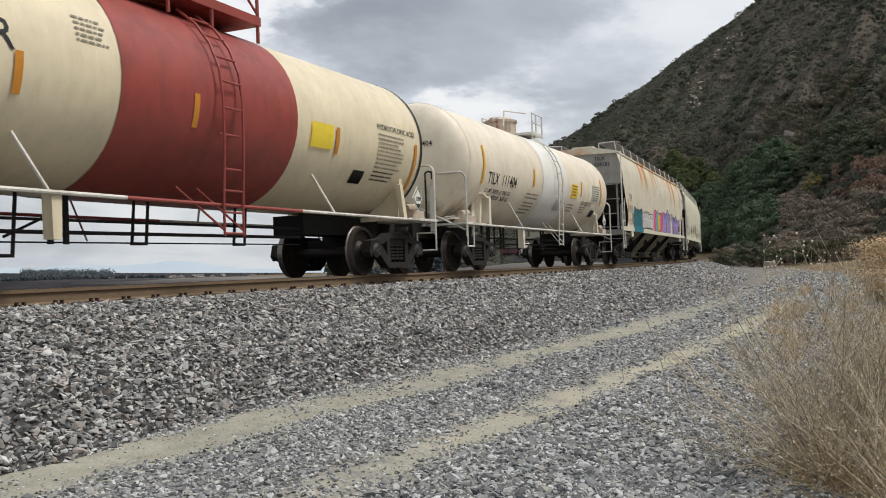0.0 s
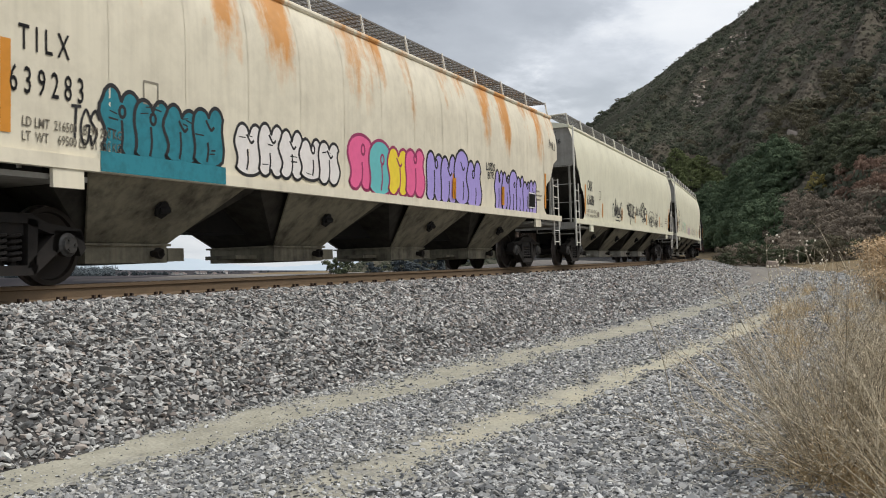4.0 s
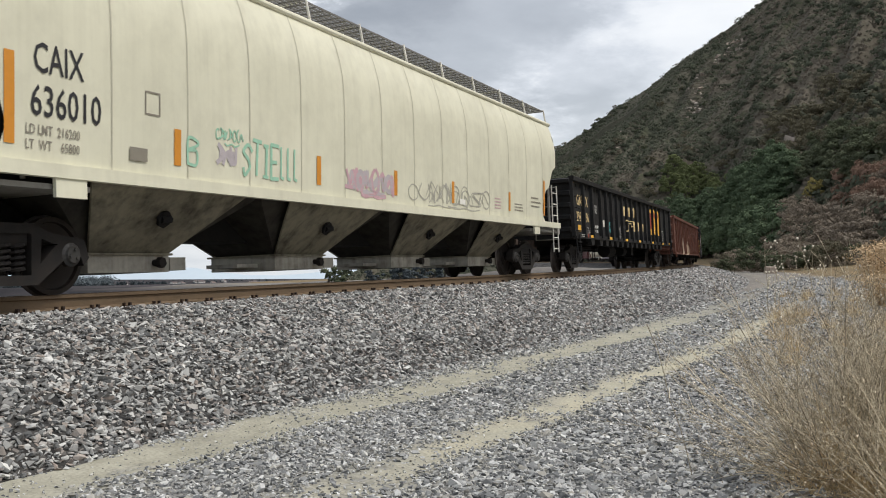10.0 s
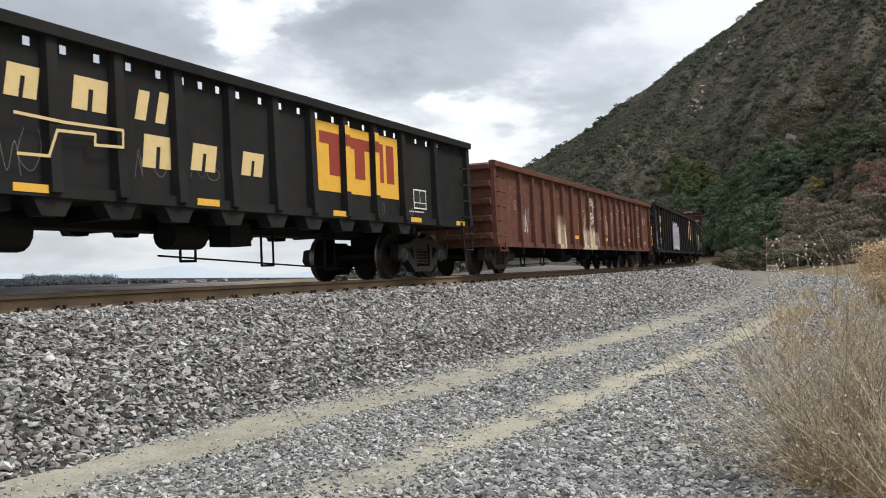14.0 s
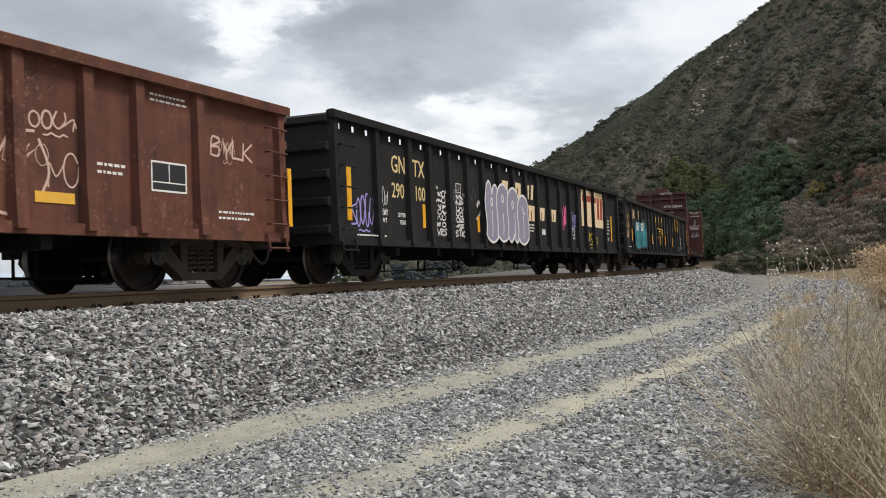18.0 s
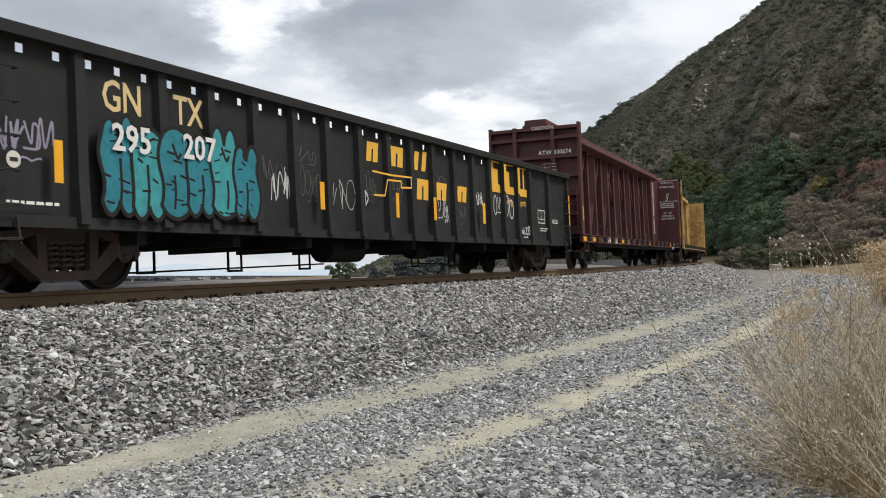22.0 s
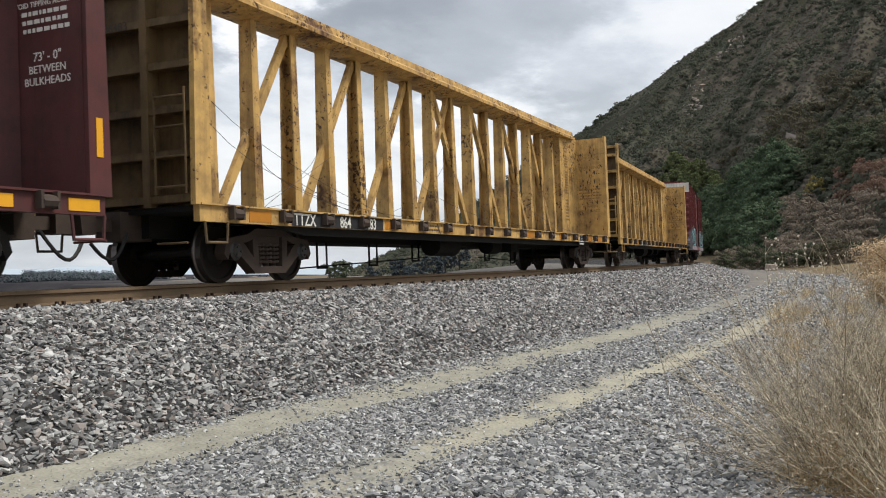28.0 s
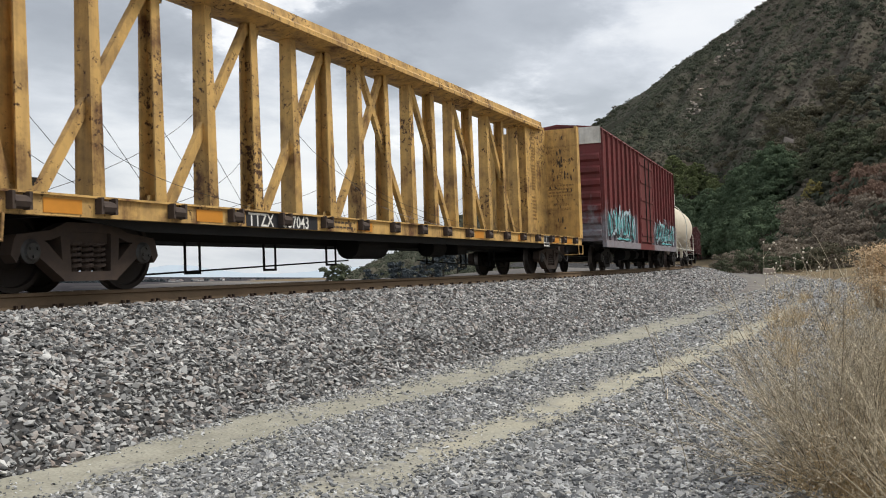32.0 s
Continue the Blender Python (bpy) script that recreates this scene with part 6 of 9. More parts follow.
# ---- gondolas ----
def gondola(center, half, half_tc, z0, z1, body, label, px, holes=True, fish=False, tone="dark", name="gondola"):
    """Open car: sides with posts, top chord, floor and ribbed ends. px: where the posts of a side stand."""
    car = new_car(name, label, "gondola car", center, half_tc, tone)
    zt = z1 - 0.14
    for sy in (-1, 1):
        y = sy * 1.44
        zh0, zh1 = zt - 0.145, zt - 0.035
        bm = bmesh.new()
        slab_xz(bm, [(-half, z0 + 0.12), (-half + 1.2, z0 + 0.12), (half - 1.2, z0 + 0.12), (half, z0 + 0.12), (half, zh0 if holes else zt), (-half, zh0 if holes else zt)], y - 0.02, y + 0.02)
        if holes:
            # the strip under the chord, broken by square drain holes
            for a, b in zip(px, px[1:]):
                w = b - a
                n = 3 if w > 1.1 else 2
                edges = [a] + [a + w * (k + 0.5 + e) / n for k in range(n) for e in (-0.5 * 0.115 * n / w, 0.5 * 0.115 * n / w)] + [b]
                for c, d in zip(edges[::2], edges[1::2]):
                    box(bm, c, d, y - 0.012, y + 0.012, zh0, zt)
            box(bm, -half, half, y - 0.02, y + 0.02, zh1, zt)
        part("side_sheet", bm, body, car)
        bm = bmesh.new()
        yo = sy * 1.50
        slab_yz(bm, [(yo - 0.09, zt), (yo + 0.06, zt), (yo + 0.07, z1 - 0.02), (yo + 0.03, z1), (yo - 0.06, z1), (yo - 0.10, z1 - 0.02)], -half - 0.02, half + 0.02)
        part("top_chord", bm, body, car)
        bm = bmesh.new()
        box(bm, -half, half, min(sy * 1.38, sy * 1.53), max(sy * 1.38, sy * 1.53), z0, z0 + 0.13)
        part("side_sill", bm, body, car)
        for i, x in enumerate(px):
            bm = bmesh.new()
            w = 0.075
            loft(bm, [[(x - w - 0.03, sy * 1.46, z), (x - w, sy * d, z), (x + w, sy * d, z), (x + w + 0.03, sy * 1.46, z)] for z, d in ((z0 + 0.05, 1.585), (z0 + 0.5, 1.56), (zt, 1.54))])
            part("side_post", bm, body, car)
            if fish and 1 < i < len(px) - 2:
                bm = bmesh.new()
                slab_xz(bm, [(x - 0.30, z0 + 0.02), (x + 0.30, z0 + 0.02), (x + 0.16, z0 - 0.20), (x - 0.16, z0 - 0.20)], min(sy * 1.30, sy * 1.50), max(sy * 1.30, sy * 1.50))
                part("bolster_foot", bm, body, car)
    for e in (-1, 1):
        bm = bmesh.new()
        box(bm, min(e * half, e * (half - 0.05)), max(e * half, e * (half - 0.05)), -1.46, 1.46, z0, z1 - 0.05)
        part("end_sheet", bm, body, car)
        for k in range(5):
            z = z0 + 0.25 + (z1 - z0 - 0.4) * k / 4
            bm = bmesh.new()
            slab_xz(bm, [(e * half, z - 0.09), (e * (half + 0.11), z - 0.05), (e * (half + 0.11), z + 0.05), (e * half, z + 0.09)], -1.46, 1.46)
            part("end_rib", bm, body, car)
        for z in (0.55, 0.9, 1.25, 1.6, 1.95, 2.3):
            if z < z1 - 0.2:
                bm = bmesh.new()
                pipe(bm, [(e * (half - 0.60), -1.55, z), (e * (half - 0.60), -1.62, z), (e * (half - 0.15), -1.62, z), (e * (half - 0.15), -1.55, z)], 0.016, 5)
                part("grab_iron", bm, body, car)
        for sx in (0.60, 0.15):
            bm = bmesh.new()
            rod(bm, (e * (half - sx), -1.60, 0.5), (e * (half - sx), -1.56, z0 + 0.1), 0.02)
            part("ladder_rail", bm, body, car)
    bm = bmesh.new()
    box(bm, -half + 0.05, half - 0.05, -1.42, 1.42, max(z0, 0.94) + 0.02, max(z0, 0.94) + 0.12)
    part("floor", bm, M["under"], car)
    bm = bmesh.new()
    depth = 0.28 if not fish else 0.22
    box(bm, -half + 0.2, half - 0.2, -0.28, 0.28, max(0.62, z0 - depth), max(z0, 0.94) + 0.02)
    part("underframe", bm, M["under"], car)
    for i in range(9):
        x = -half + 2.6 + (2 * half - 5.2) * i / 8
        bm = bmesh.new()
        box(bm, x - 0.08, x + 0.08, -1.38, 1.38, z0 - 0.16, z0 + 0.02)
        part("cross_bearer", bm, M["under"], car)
    underside(car, z0 - 0.1 if fish else z0 + 0.08)
    add_couplers(car, half, 0.62)
    return car


def underside(car, z):
    """Brake cylinder, reservoir, rods and hangers seen below a deck."""
    bm = bmesh.new()
    rod(bm, (-2.4, -0.75, z - 0.22), (-1.2, -0.75, z - 0.22), 0.24, 14)
    part("air_reservoir", bm, M["under"], car, bevel=0.02)
    bm = bmesh.new()
    rod(bm, (1.4, -0.6, z - 0.2), (2.1, -0.6, z - 0.2), 0.20, 14)
    part("brake_cylinder", bm, M["under"], car, bevel=0.02)
    bm = bmesh.new()
    box(bm, 2.5, 3.0, -0.9, -0.5, z - 0.35, z)
    part("brake_valve", bm, M["under"], car, bevel=0.02)
    lever = z - 0.47
    for e in (-1, 1):
        bm = bmesh.new()
        rod(bm, (e * 7.3, -0.3, max(0.19, lever - 0.27)), (e * 1.6, -0.3, lever), 0.014)
        part("brake_rod", bm, M["under"], car)
        for x, dz in ((6.30, 0.22), (4.28, 0.13), (2.25, 0.05)):
            low = max(0.2, lever - dz - 0.03)
            bm = bmesh.new()
            pipe(bm, [(e * x - 0.17, -0.3, z + 0.1), (e * x - 0.17, -0.3, low), (e * x + 0.17, -0.3, low), (e * x + 0.17, -0.3, z + 0.1)], 0.021)
            part("rod_hanger", bm, M["under"], car)


POSTS_A = (-10.25, -8.80, -7.58, -6.26, -5.28, -4.37, -3.40, -2.40, -1.40, -0.40, 0.65, 1.76, 2.83, 3.85, 4.90, 5.95, 7.08, 8.56, 10.25)
POSTS_B = (-10.12, -8.65, -7.30, -6.35, -5.35, -4.33, -3.38, -2.30, -1.24, -0.27, 0.72, 1.78, 2.84, 3.86, 4.80, 5.78, 6.75, 8.30, 10.12)
POSTS_C = (-10.00, -8.05, -6.95, -6.00, -5.00, -4.00, -2.95, -1.85, -0.88, 0.27, 1.23, 2.21, 3.18, 4.16, 5.15, 6.12, 6.95, 8.08, 9.95)
gon_a = gondola(110.8, 10.33, 8.7, 1.04, 2.92, M["black"], "black open gondola with buff lettering and an orange panel", POSTS_A, fish=True)
gon_brown = gondola(132.6, 10.1, 8.6, 0.65, 2.69, M["brown"], "rust-brown open gondola with white graffiti and pale splashes", POSTS_C, holes=False, tone="brown")
gon_b = gondola(154.25, 10.23, 8.55, 0.64, 2.87, M["black"], "black open gondola with silver graffiti and a cream panel", POSTS_B)
gon_c = gondola(175.85, 10.17, 8.45, 0.68, 2.79, M["black_b"], "faded black open gondola with gold lettering and aqua graffiti", POSTS_B, tone="brown")


# ---- centre-beam cars ----
def center_beam(center, body, face, label, seed, plain_end):
    car = new_car("center_beam_car", label, "flat car", center, 9.15, "brown" if seed > 1 else "dark")
    half, inner, top = 11.30, 11.04, 4.58
    rng = random.Random(seed)
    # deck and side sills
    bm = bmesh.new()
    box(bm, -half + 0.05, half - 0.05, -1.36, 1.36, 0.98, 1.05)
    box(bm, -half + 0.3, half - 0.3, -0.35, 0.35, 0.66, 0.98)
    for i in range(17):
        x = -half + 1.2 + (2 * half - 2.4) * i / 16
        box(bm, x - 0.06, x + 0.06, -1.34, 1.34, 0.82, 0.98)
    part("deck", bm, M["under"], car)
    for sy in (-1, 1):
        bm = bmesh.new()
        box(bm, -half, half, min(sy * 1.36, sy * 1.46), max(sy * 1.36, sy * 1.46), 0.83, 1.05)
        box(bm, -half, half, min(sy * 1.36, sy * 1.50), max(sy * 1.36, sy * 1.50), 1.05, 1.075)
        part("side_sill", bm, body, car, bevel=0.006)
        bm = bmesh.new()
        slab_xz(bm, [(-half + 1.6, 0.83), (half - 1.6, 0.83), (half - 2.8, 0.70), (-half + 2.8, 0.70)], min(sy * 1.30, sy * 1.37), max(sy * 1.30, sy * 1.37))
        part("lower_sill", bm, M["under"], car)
        for i in range(18):
            x = -10.55 + 1.2335 * i
            bm = bmesh.new()
            rod(bm, (x - 0.10, sy * 1.50, 0.95), (x + 0.10, sy * 1.50, 0.95), 0.075, 8)
            box(bm, x - 0.13, x - 0.09, min(sy * 1.44, sy * 1.56), max(sy * 1.44, sy * 1.56), 0.87, 1.06)
            box(bm, x + 0.09, x + 0.13, min(sy * 1.44, sy * 1.56), max(sy * 1.44, sy * 1.56), 0.87, 1.06)
            part("winch", bm, M["truck_brown"], car)
    # bulkheads: a smooth inner face and ribbed outer one
    for e in (-1, 1):
        bm = bmesh.new()
        box(bm, min(e * inner, e * (inner + 0.06)), max(e * inner, e * (inner + 0.06)), -1.42, 1.42, 1.05, top - 0.05)
        bulk = part("bulkhead", bm, face, car, bevel=0.008)
        if seed > 1:
            # outer sheet in a darker yellow than the inner face
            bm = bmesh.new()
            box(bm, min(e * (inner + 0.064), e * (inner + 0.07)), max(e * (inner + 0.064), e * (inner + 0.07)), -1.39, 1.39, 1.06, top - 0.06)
            part("bulkhead_back", bm, M["yellow_dark"], bulk, "dark yellow outer sheet")
        for sy in (-1, 1):
            bm = bmesh.new()
            slab_xz(bm, [(e * (inner + 0.02), 1.05), (e * (half + 0.10), 1.05), (e * (half + 0.02), top), (e * (inner + 0.02), top)], min(sy * 1.40, sy * 1.48), max(sy * 1.40, sy * 1.48))
            part("bulkhead_side", bm, body, bulk, bevel=0.006)
        for z in (1.15, 1.75, 2.35, 2.95, 3.55, 4.15, 4.46):
            bm = bmesh.new()
            box(bm, min(e * (inner + 0.06), e * (half + 0.02)), max(e * (inner + 0.06), e * (half + 0.02)), -1.40, 1.40, z - 0.05, z + 0.05)
            part("bulkhead_rib", bm, plain_end, bulk, bevel=0.006)
        for y in (-0.62, 0.62):
            bm = bmesh.new()
            box(bm, min(e * (inner + 0.06), e * (half + 0.04)), max(e * (inner + 0.06), e * (half + 0.04)), y - 0.06, y + 0.06, 1.05, top - 0.04)
            part("bulkhead_stay", bm, plain_end, bulk, bevel=0.006)
        for z in (0.55, 1.3, 1.7, 2.1, 2.5):
            bm = bmesh.new()
            rod(bm, (e * (half + 0.12), -1.35, z), (e * (half + 0.12), -0.85, z), 0.016)
            part("grab_iron", bm, plain_end, car)
        for y in (-1.35, -0.85):
            bm = bmesh.new()
            rod(bm, (e * (half + 0.12), y, 1.2), (e * (half + 0.12), y, 2.6), 0.018)
            part("ladder_rail", bm, plain_end, car)
        for sy in (-1, 1):
            bm = bmesh.new()
            pipe(bm, [(e * (half - 0.05), sy * 1.5, 0.83), (e * (half - 0.08), sy * 1.5, 0.55), (e * (half - 0.52), sy * 1.5, 0.55), (e * (half - 0.55), sy * 1.5, 0.83)], 0.02)
            part("step", bm, plain_end, car)
    # the centre beam: top chord, posts, diagonals
    bm = bmesh.new()
    slab_yz(bm, [(-0.43, 4.52), (-0.12, 4.44), (0.12, 4.44), (0.43, 4.52), (0.43, 4.60), (0.36, 4.66), (0.34, 4.80), (-0.34, 4.80), (-0.36, 4.66), (-0.43, 4.60)], -inner, inner)
    part("top_chord", bm, body, car, bevel=0.006)
    xs = [-10.476 + 1.2325 * i for i in range(18)]
    for i, x in enumerate(xs):
        # channels that open to the front and to the back by turns
        e = -1 if i % 2 else 1
        bm = bmesh.new()
        rings = []
        for z, w, a in ((1.05, 0.115, 0.16), (4.5, 0.085, 0.12)):
            ring = [(-w, -a), (w, -a), (w, 0.03 - a), (-w + 0.03, 0.03 - a), (-w + 0.03, a - 0.03), (w, a - 0.03), (w, a), (-w, a)]
            rings.append([(x + e * u, v, z) for u, v in ring])
        loft(bm, rings)
        part("post", bm, body, car)
    for lo, hi in ((1, 3), (3, 5), (5, 7), (7, 9), (10, 8), (12, 10), (14, 12), (16, 14), (1, 0), (16, 17)):
        a, b = xs[lo] + 0.07, xs[hi] + 0.09
        bm = bmesh.new()
        plank(bm, (a + 0.22 * (1 if b > a else -1), 0.0, 1.15), (b - 0.16 * (1 if b > a else -1), 0.0, 4.40), 0.10, 0.15)
        part("diagonal_brace", bm, body, car)
        for x, z, d in ((a, 1.05, 0.30), (b, 4.58, -0.34)):
            bm = bmesh.new()
            slab_xz(bm, [(x - 0.25, z), (x + 0.25, z), (x + 0.16, z + d), (x - 0.16, z + d)], -0.03, 0.03)
            part("gusset", bm, body, car)
    # solid panels of the beam beside each bulkhead
    for e in (1,):
        bm = bmesh.new()
        box(bm, inner - 1.52, inner - 0.66, -0.30, 0.30, 1.05, 4.52)
        part("beam_panel", bm, face, car, bevel=0.02)
        bm = bmesh.new()
        loft(bm, [[(inner - 0.65, -0.31, z), (inner - 0.01, -0.46, z), (inner - 0.01, 0.46, z), (inner - 0.65, 0.31, z)] for z in (1.05, 4.52)])
        part("beam_panel", bm, face, car, bevel=0.02)
    # slack tie-down cables and their corner protectors
    for i in range(40):
        k = rng.randrange(1, 16)
        dx = rng.uniform(1.6, 4.2) * rng.choice((-1, 1, 1))
        if abs(xs[k] + dx) > inner - 0.5:
            dx = -dx
        sy, z0, sag = rng.choice((-1, 1, 1)), rng.uniform(1.6, 2.9), rng.uniform(0.10, 0.45)
        bm = bmesh.new()
        pipe(bm, [(xs[k] + dx * u, sy * (0.14 + 1.26 * u ** 1.5), z0 + (1.08 - z0) * u - sag * 4 * u * (1 - u) * (1 - 0.6 * u)) for u in np.linspace(0, 1, 9)], 0.005, 3)
        part("tie_down_cable", bm, M["cable"], car, "slack steel tie-down cable")
    for i in range(7):
        x = xs[2] + (xs[-3] - xs[2]) * i / 6 + rng.uniform(-0.3, 0.3)
        bm = bmesh.new()
        box(bm, x - 0.07, x + 0.07, 1.0, 1.10, 1.35 + 0.2 * rng.random(), 1.52 + 0.2 * rng.random())
        part("corner_protector", bm, M["hose"], car)
    underside(car, 0.86)
    add_couplers(car, half, 0.72)
    return car


beam_red = center_beam(198.92, M["wine"], M["wine"], "wine-red empty centre-beam lumber car with bulkheads", 1, M["wine"])
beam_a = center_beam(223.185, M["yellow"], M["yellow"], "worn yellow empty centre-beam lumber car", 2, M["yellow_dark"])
beam_b = center_beam(247.58, M["yellow"], M["yellow"], "yellow empty centre-beam lumber car with rust", 3, M["yellow"])


# ---- boxcar ----
def boxcar(center, half, half_tc):
    car = new_car("boxcar", "tall dark red ribbed boxcar with blue graffiti", "boxcar", center, half_tc)
    bm = bmesh.new()
    slab_yz(bm, [(-1.50, 1.05), (1.50, 1.05), (1.50, 4.95), (0, 5.12), (-1.50, 4.95)], -half, half)
    part("body", bm, M["box_red"], car)
    bm = bmesh.new()
    slab_yz(bm, [(-1.56, 4.90), (-1.50, 4.99), (0, 5.17), (1.50, 4.99), (1.56, 4.90), (1.50, 4.90), (0, 5.10), (-1.50, 4.90)], -half - 0.03, half + 0.03)
    part("roof", bm, M["box_red"], car)
    for e in (-1, 1):
        bm = bmesh.new()
        box(bm, min(e * half, e * (half + 0.05)), max(e * half, e * (half + 0.05)), -1.52, 1.52, 4.42, 5.0)
        part("end_cap", bm, M["rail_white"], car, "white painted upper end panel")
        for k in range(7):
            z = 1.3 + 0.44 * k
            bm = bmesh.new()
            slab_xz(bm, [(e * half, z - 0.15), (e * (half + 0.09), z - 0.07), (e * (half + 0.09), z + 0.07), (e * half, z + 0.15)], -1.45, 1.45)
            part("end_rib", bm, M["box_red"], car)
    for sy in (-1, 1):
        for i in range(21):
            x = -half + 0.08 + (2 * half - 0.16) * i / 20
            if abs(x) < 1.7:
                continue
            bm = bmesh.new()
            box(bm, x - 0.05, x + 0.05, min(sy * 1.50, sy * 1.58), max(sy * 1.50, sy * 1.58), 1.05, 4.92)
            part("side_post", bm, M["box_red"], car)
        bm = bmesh.new()
        box(bm, -1.65, 1.65, min(sy * 1.50, sy * 1.57), max(sy * 1.50, sy * 1.57), 1.15, 4.75)
        door = part("door", bm, M["box_red"], car)
        for k in range(5):
            bm = bmesh.new()
            box(bm, -1.6, 1.6, min(sy * 1.57, sy * 1.60), max(sy * 1.57, sy * 1.60), 1.4 + k * 0.75, 1.5 + k * 0.75)
            part("door_rib", bm, M["box_red"], door)
        for x in (-0.5, 0.5):
            bm = bmesh.new()
            rod(bm, (x, sy * 1.62, 1.15), (x, sy * 1.62, 4.75), 0.025)
            part("lock_rod", bm, M["truck"], door)
        bm = bmesh.new()
        box(bm, -half, half, min(sy * 1.46, sy * 1.60), max(sy * 1.46, sy * 1.60), 0.82, 1.06)
        part("side_sill", bm, M["box_red"], car)
    bm = bmesh.new()
    box(bm, -half - 0.5, half + 0.5, -0.3, 0.3, 0.68, 1.05)
    part("center_sill", bm, M["under"], car)
    underside(car, 0.85)
    add_couplers(car, half + 0.4, 0.7)
    return car


box_car = boxcar(271.1, 9.4, 6.95)
tank_car(289.8, 5.55, 7.6, 6.65, TANK_R, TANK_Z, M["white_tank"], "tank_car", "white tank car far down the train", -0.35)
gondola(307.4, 8.6, 6.8, 0.9, 2.8, M["wine"], "dark red open gondola far down the train", tuple(-8.5 + 17.0 * i / 14 for i in range(15)), holes=False)


# ---- markings of the gondolas ----
GON_Y = -1.463


def shape(car, polys, y, material, name="painted_emblem", label="", lift=0.004):
    """Flat painted shapes; each outline in x and z."""
    bm = bmesh.new()
    for pts in polys:
        slab_xz(bm, pts, y - lift, y - 0.0005)
    return part(name, bm, material, car, label)


def rect(x0, x1, z0, z1):
    return [(x0, z0), (x1, z0), (x1, z1), (x0, z1)]


def emblem_row(car, material, y, dz=0.0):
    """The car pool's emblem as plain slanted blocks and a bent line."""
    blocks = ((-1.98, 0.42, 2.07, 2.42, 0.06), (-1.07, 0.52, 2.06, 2.44, 0.05), (-0.08, 0.19, 2.07, 2.44, 0.09), (0.28, 0.18, 2.07, 2.47, 0.10),
              (0.03, 0.52, 1.50, 1.91, 0.05), (0.93, 0.50, 1.54, 1.90, 0.07), (2.02, 0.50, 1.56, 1.90, 0.07))
    for x, w, z0, z1, slant in blocks:
        a, b, lo, hi = x, x + w, z0 + dz, z1 + dz
        polys = [[(a, lo), (b, lo), (b + slant, hi), (a + slant, hi)]]
        if w > 0.3:
            q0, q1, m = x + w * 0.44, x + w * 0.58, lo + (hi - lo) * 0.66
            t = slant * 0.66
            polys = [[(a, lo), (q0, lo), (q0 + t, m), (a + t, m)], [(q1, lo), (b, lo), (b + t, m), (q1 + t, m)], [(a + t, m), (b + t, m), (b + slant, hi), (a + slant, hi)]]
        shape(car, polys, y, material)
    bm = bmesh.new()
    for pts in (((-1.94, 1.88), (-1.27, 1.86), (-0.39, 1.88), (-0.40, 1.68), (-0.84, 1.66), (-0.83, 1.78), (-1.38, 1.76), (-1.50, 1.47), (-1.91, 1.46)),):
        ribbon(bm, [(x, z + dz) for x, z in pts], 0.034, lambda z: -1.565)
    part("painted_emblem", bm, material, car, "bent line of an emblem")


def panel_emblem(car, x0, x1, z0, z1, ground, ink, y, slots):
    """A painted panel with bold bars, laid over the sheet between the posts."""
    for a, b in slots:
        shape(car, [rect(max(x0, a), min(x1, b), z0, z1)], y, ground, "emblem_panel", "painted panel with bold bars")
    w, h = x1 - x0, z1 - z0
    zb, zt = z0 + h * 0.24, z0 + h * 0.86
    for a, b in slots:
        polys = []
        for q0, q1, c0, c1 in ((0.05, 0.66, zt - h * 0.17, zt), (0.15, 0.27, zb, zt), (0.44, 0.56, zb, zt), (0.70, 0.80, zb, zt), (0.84, 0.94, zb, zt)):
            s0, s1 = max(x0 + w * q0, a), min(x0 + w * q1, b)
            if s1 > s0:
                polys.append(rect(s0, s1, c0, c1))
        if polys:
            shape(car, polys, y - 0.004, ink, "emblem_bar")


def frame_box(car, x0, x1, z0, z1, y, material, w=0.025):
    if not callable(y):
        plate(car, x0, x1, z0, z1, y + 0.001, M["ink"], "stencil_ground", "", 0.002)
    bm = bmesh.new()
    ribbon(bm, [(x0, z0), (x1, z0), (x1, z1), (x0, z1), (x0, z0)], w, y)
    ribbon(bm, [((x0 + x1) / 2, z0 + (z1 - z0) * 0.3), ((x0 + x1) / 2, z1)], w * 0.6, y)
    ribbon(bm, [(x0, z0 + (z1 - z0) * 0.3), (x1, z0 + (z1 - z0) * 0.3)], w * 0.6, y)
    part("stencil_panel", bm, material, car, "ruled consolidated stencil panel")


def bars(car, places, y, material):
    for x0, x1, z0, z1 in places:
        plate(car, x0, x1, z0, z1, y, material, "reflector_strip", "", 0.006)


def gaps(px, x0, x1):
    return [(a + 0.11, b - 0.11) for a, b in zip(px, px[1:]) if b > x0 and a < x1]


Y = GON_Y
# first black gondola
g = gon_a
lettering(g, "GN", -9.55, 2.08, 0.46, M["buff"], Y)
lettering(g, "TX", -8.60, 2.08, 0.46, M["buff"], Y)
lettering(g, "296", -9.60, 1.58, 0.43, M["buff"], Y, 0.9)
lettering(g, "096", -8.52, 1.58, 0.43, M["buff"], Y, 0.9)
lettering(g, "LD LMT  210600", -7.28, 1.42, 0.15, M["white"], Y, 0.74)
lettering(g, "LT WT     75400", -7.28, 1.27, 0.14, M["white"], Y, 0.74)
frame_box(g, -6.98, -6.70, 1.94, 2.18, Y, M["white"], 0.018)
lettering(g, "C", -6.90, 1.98, 0.13, M["white"], Y)
plate(g, -5.82, -5.48, 1.51, 1.74, Y, M["paper"], "notice", "white printed notice")
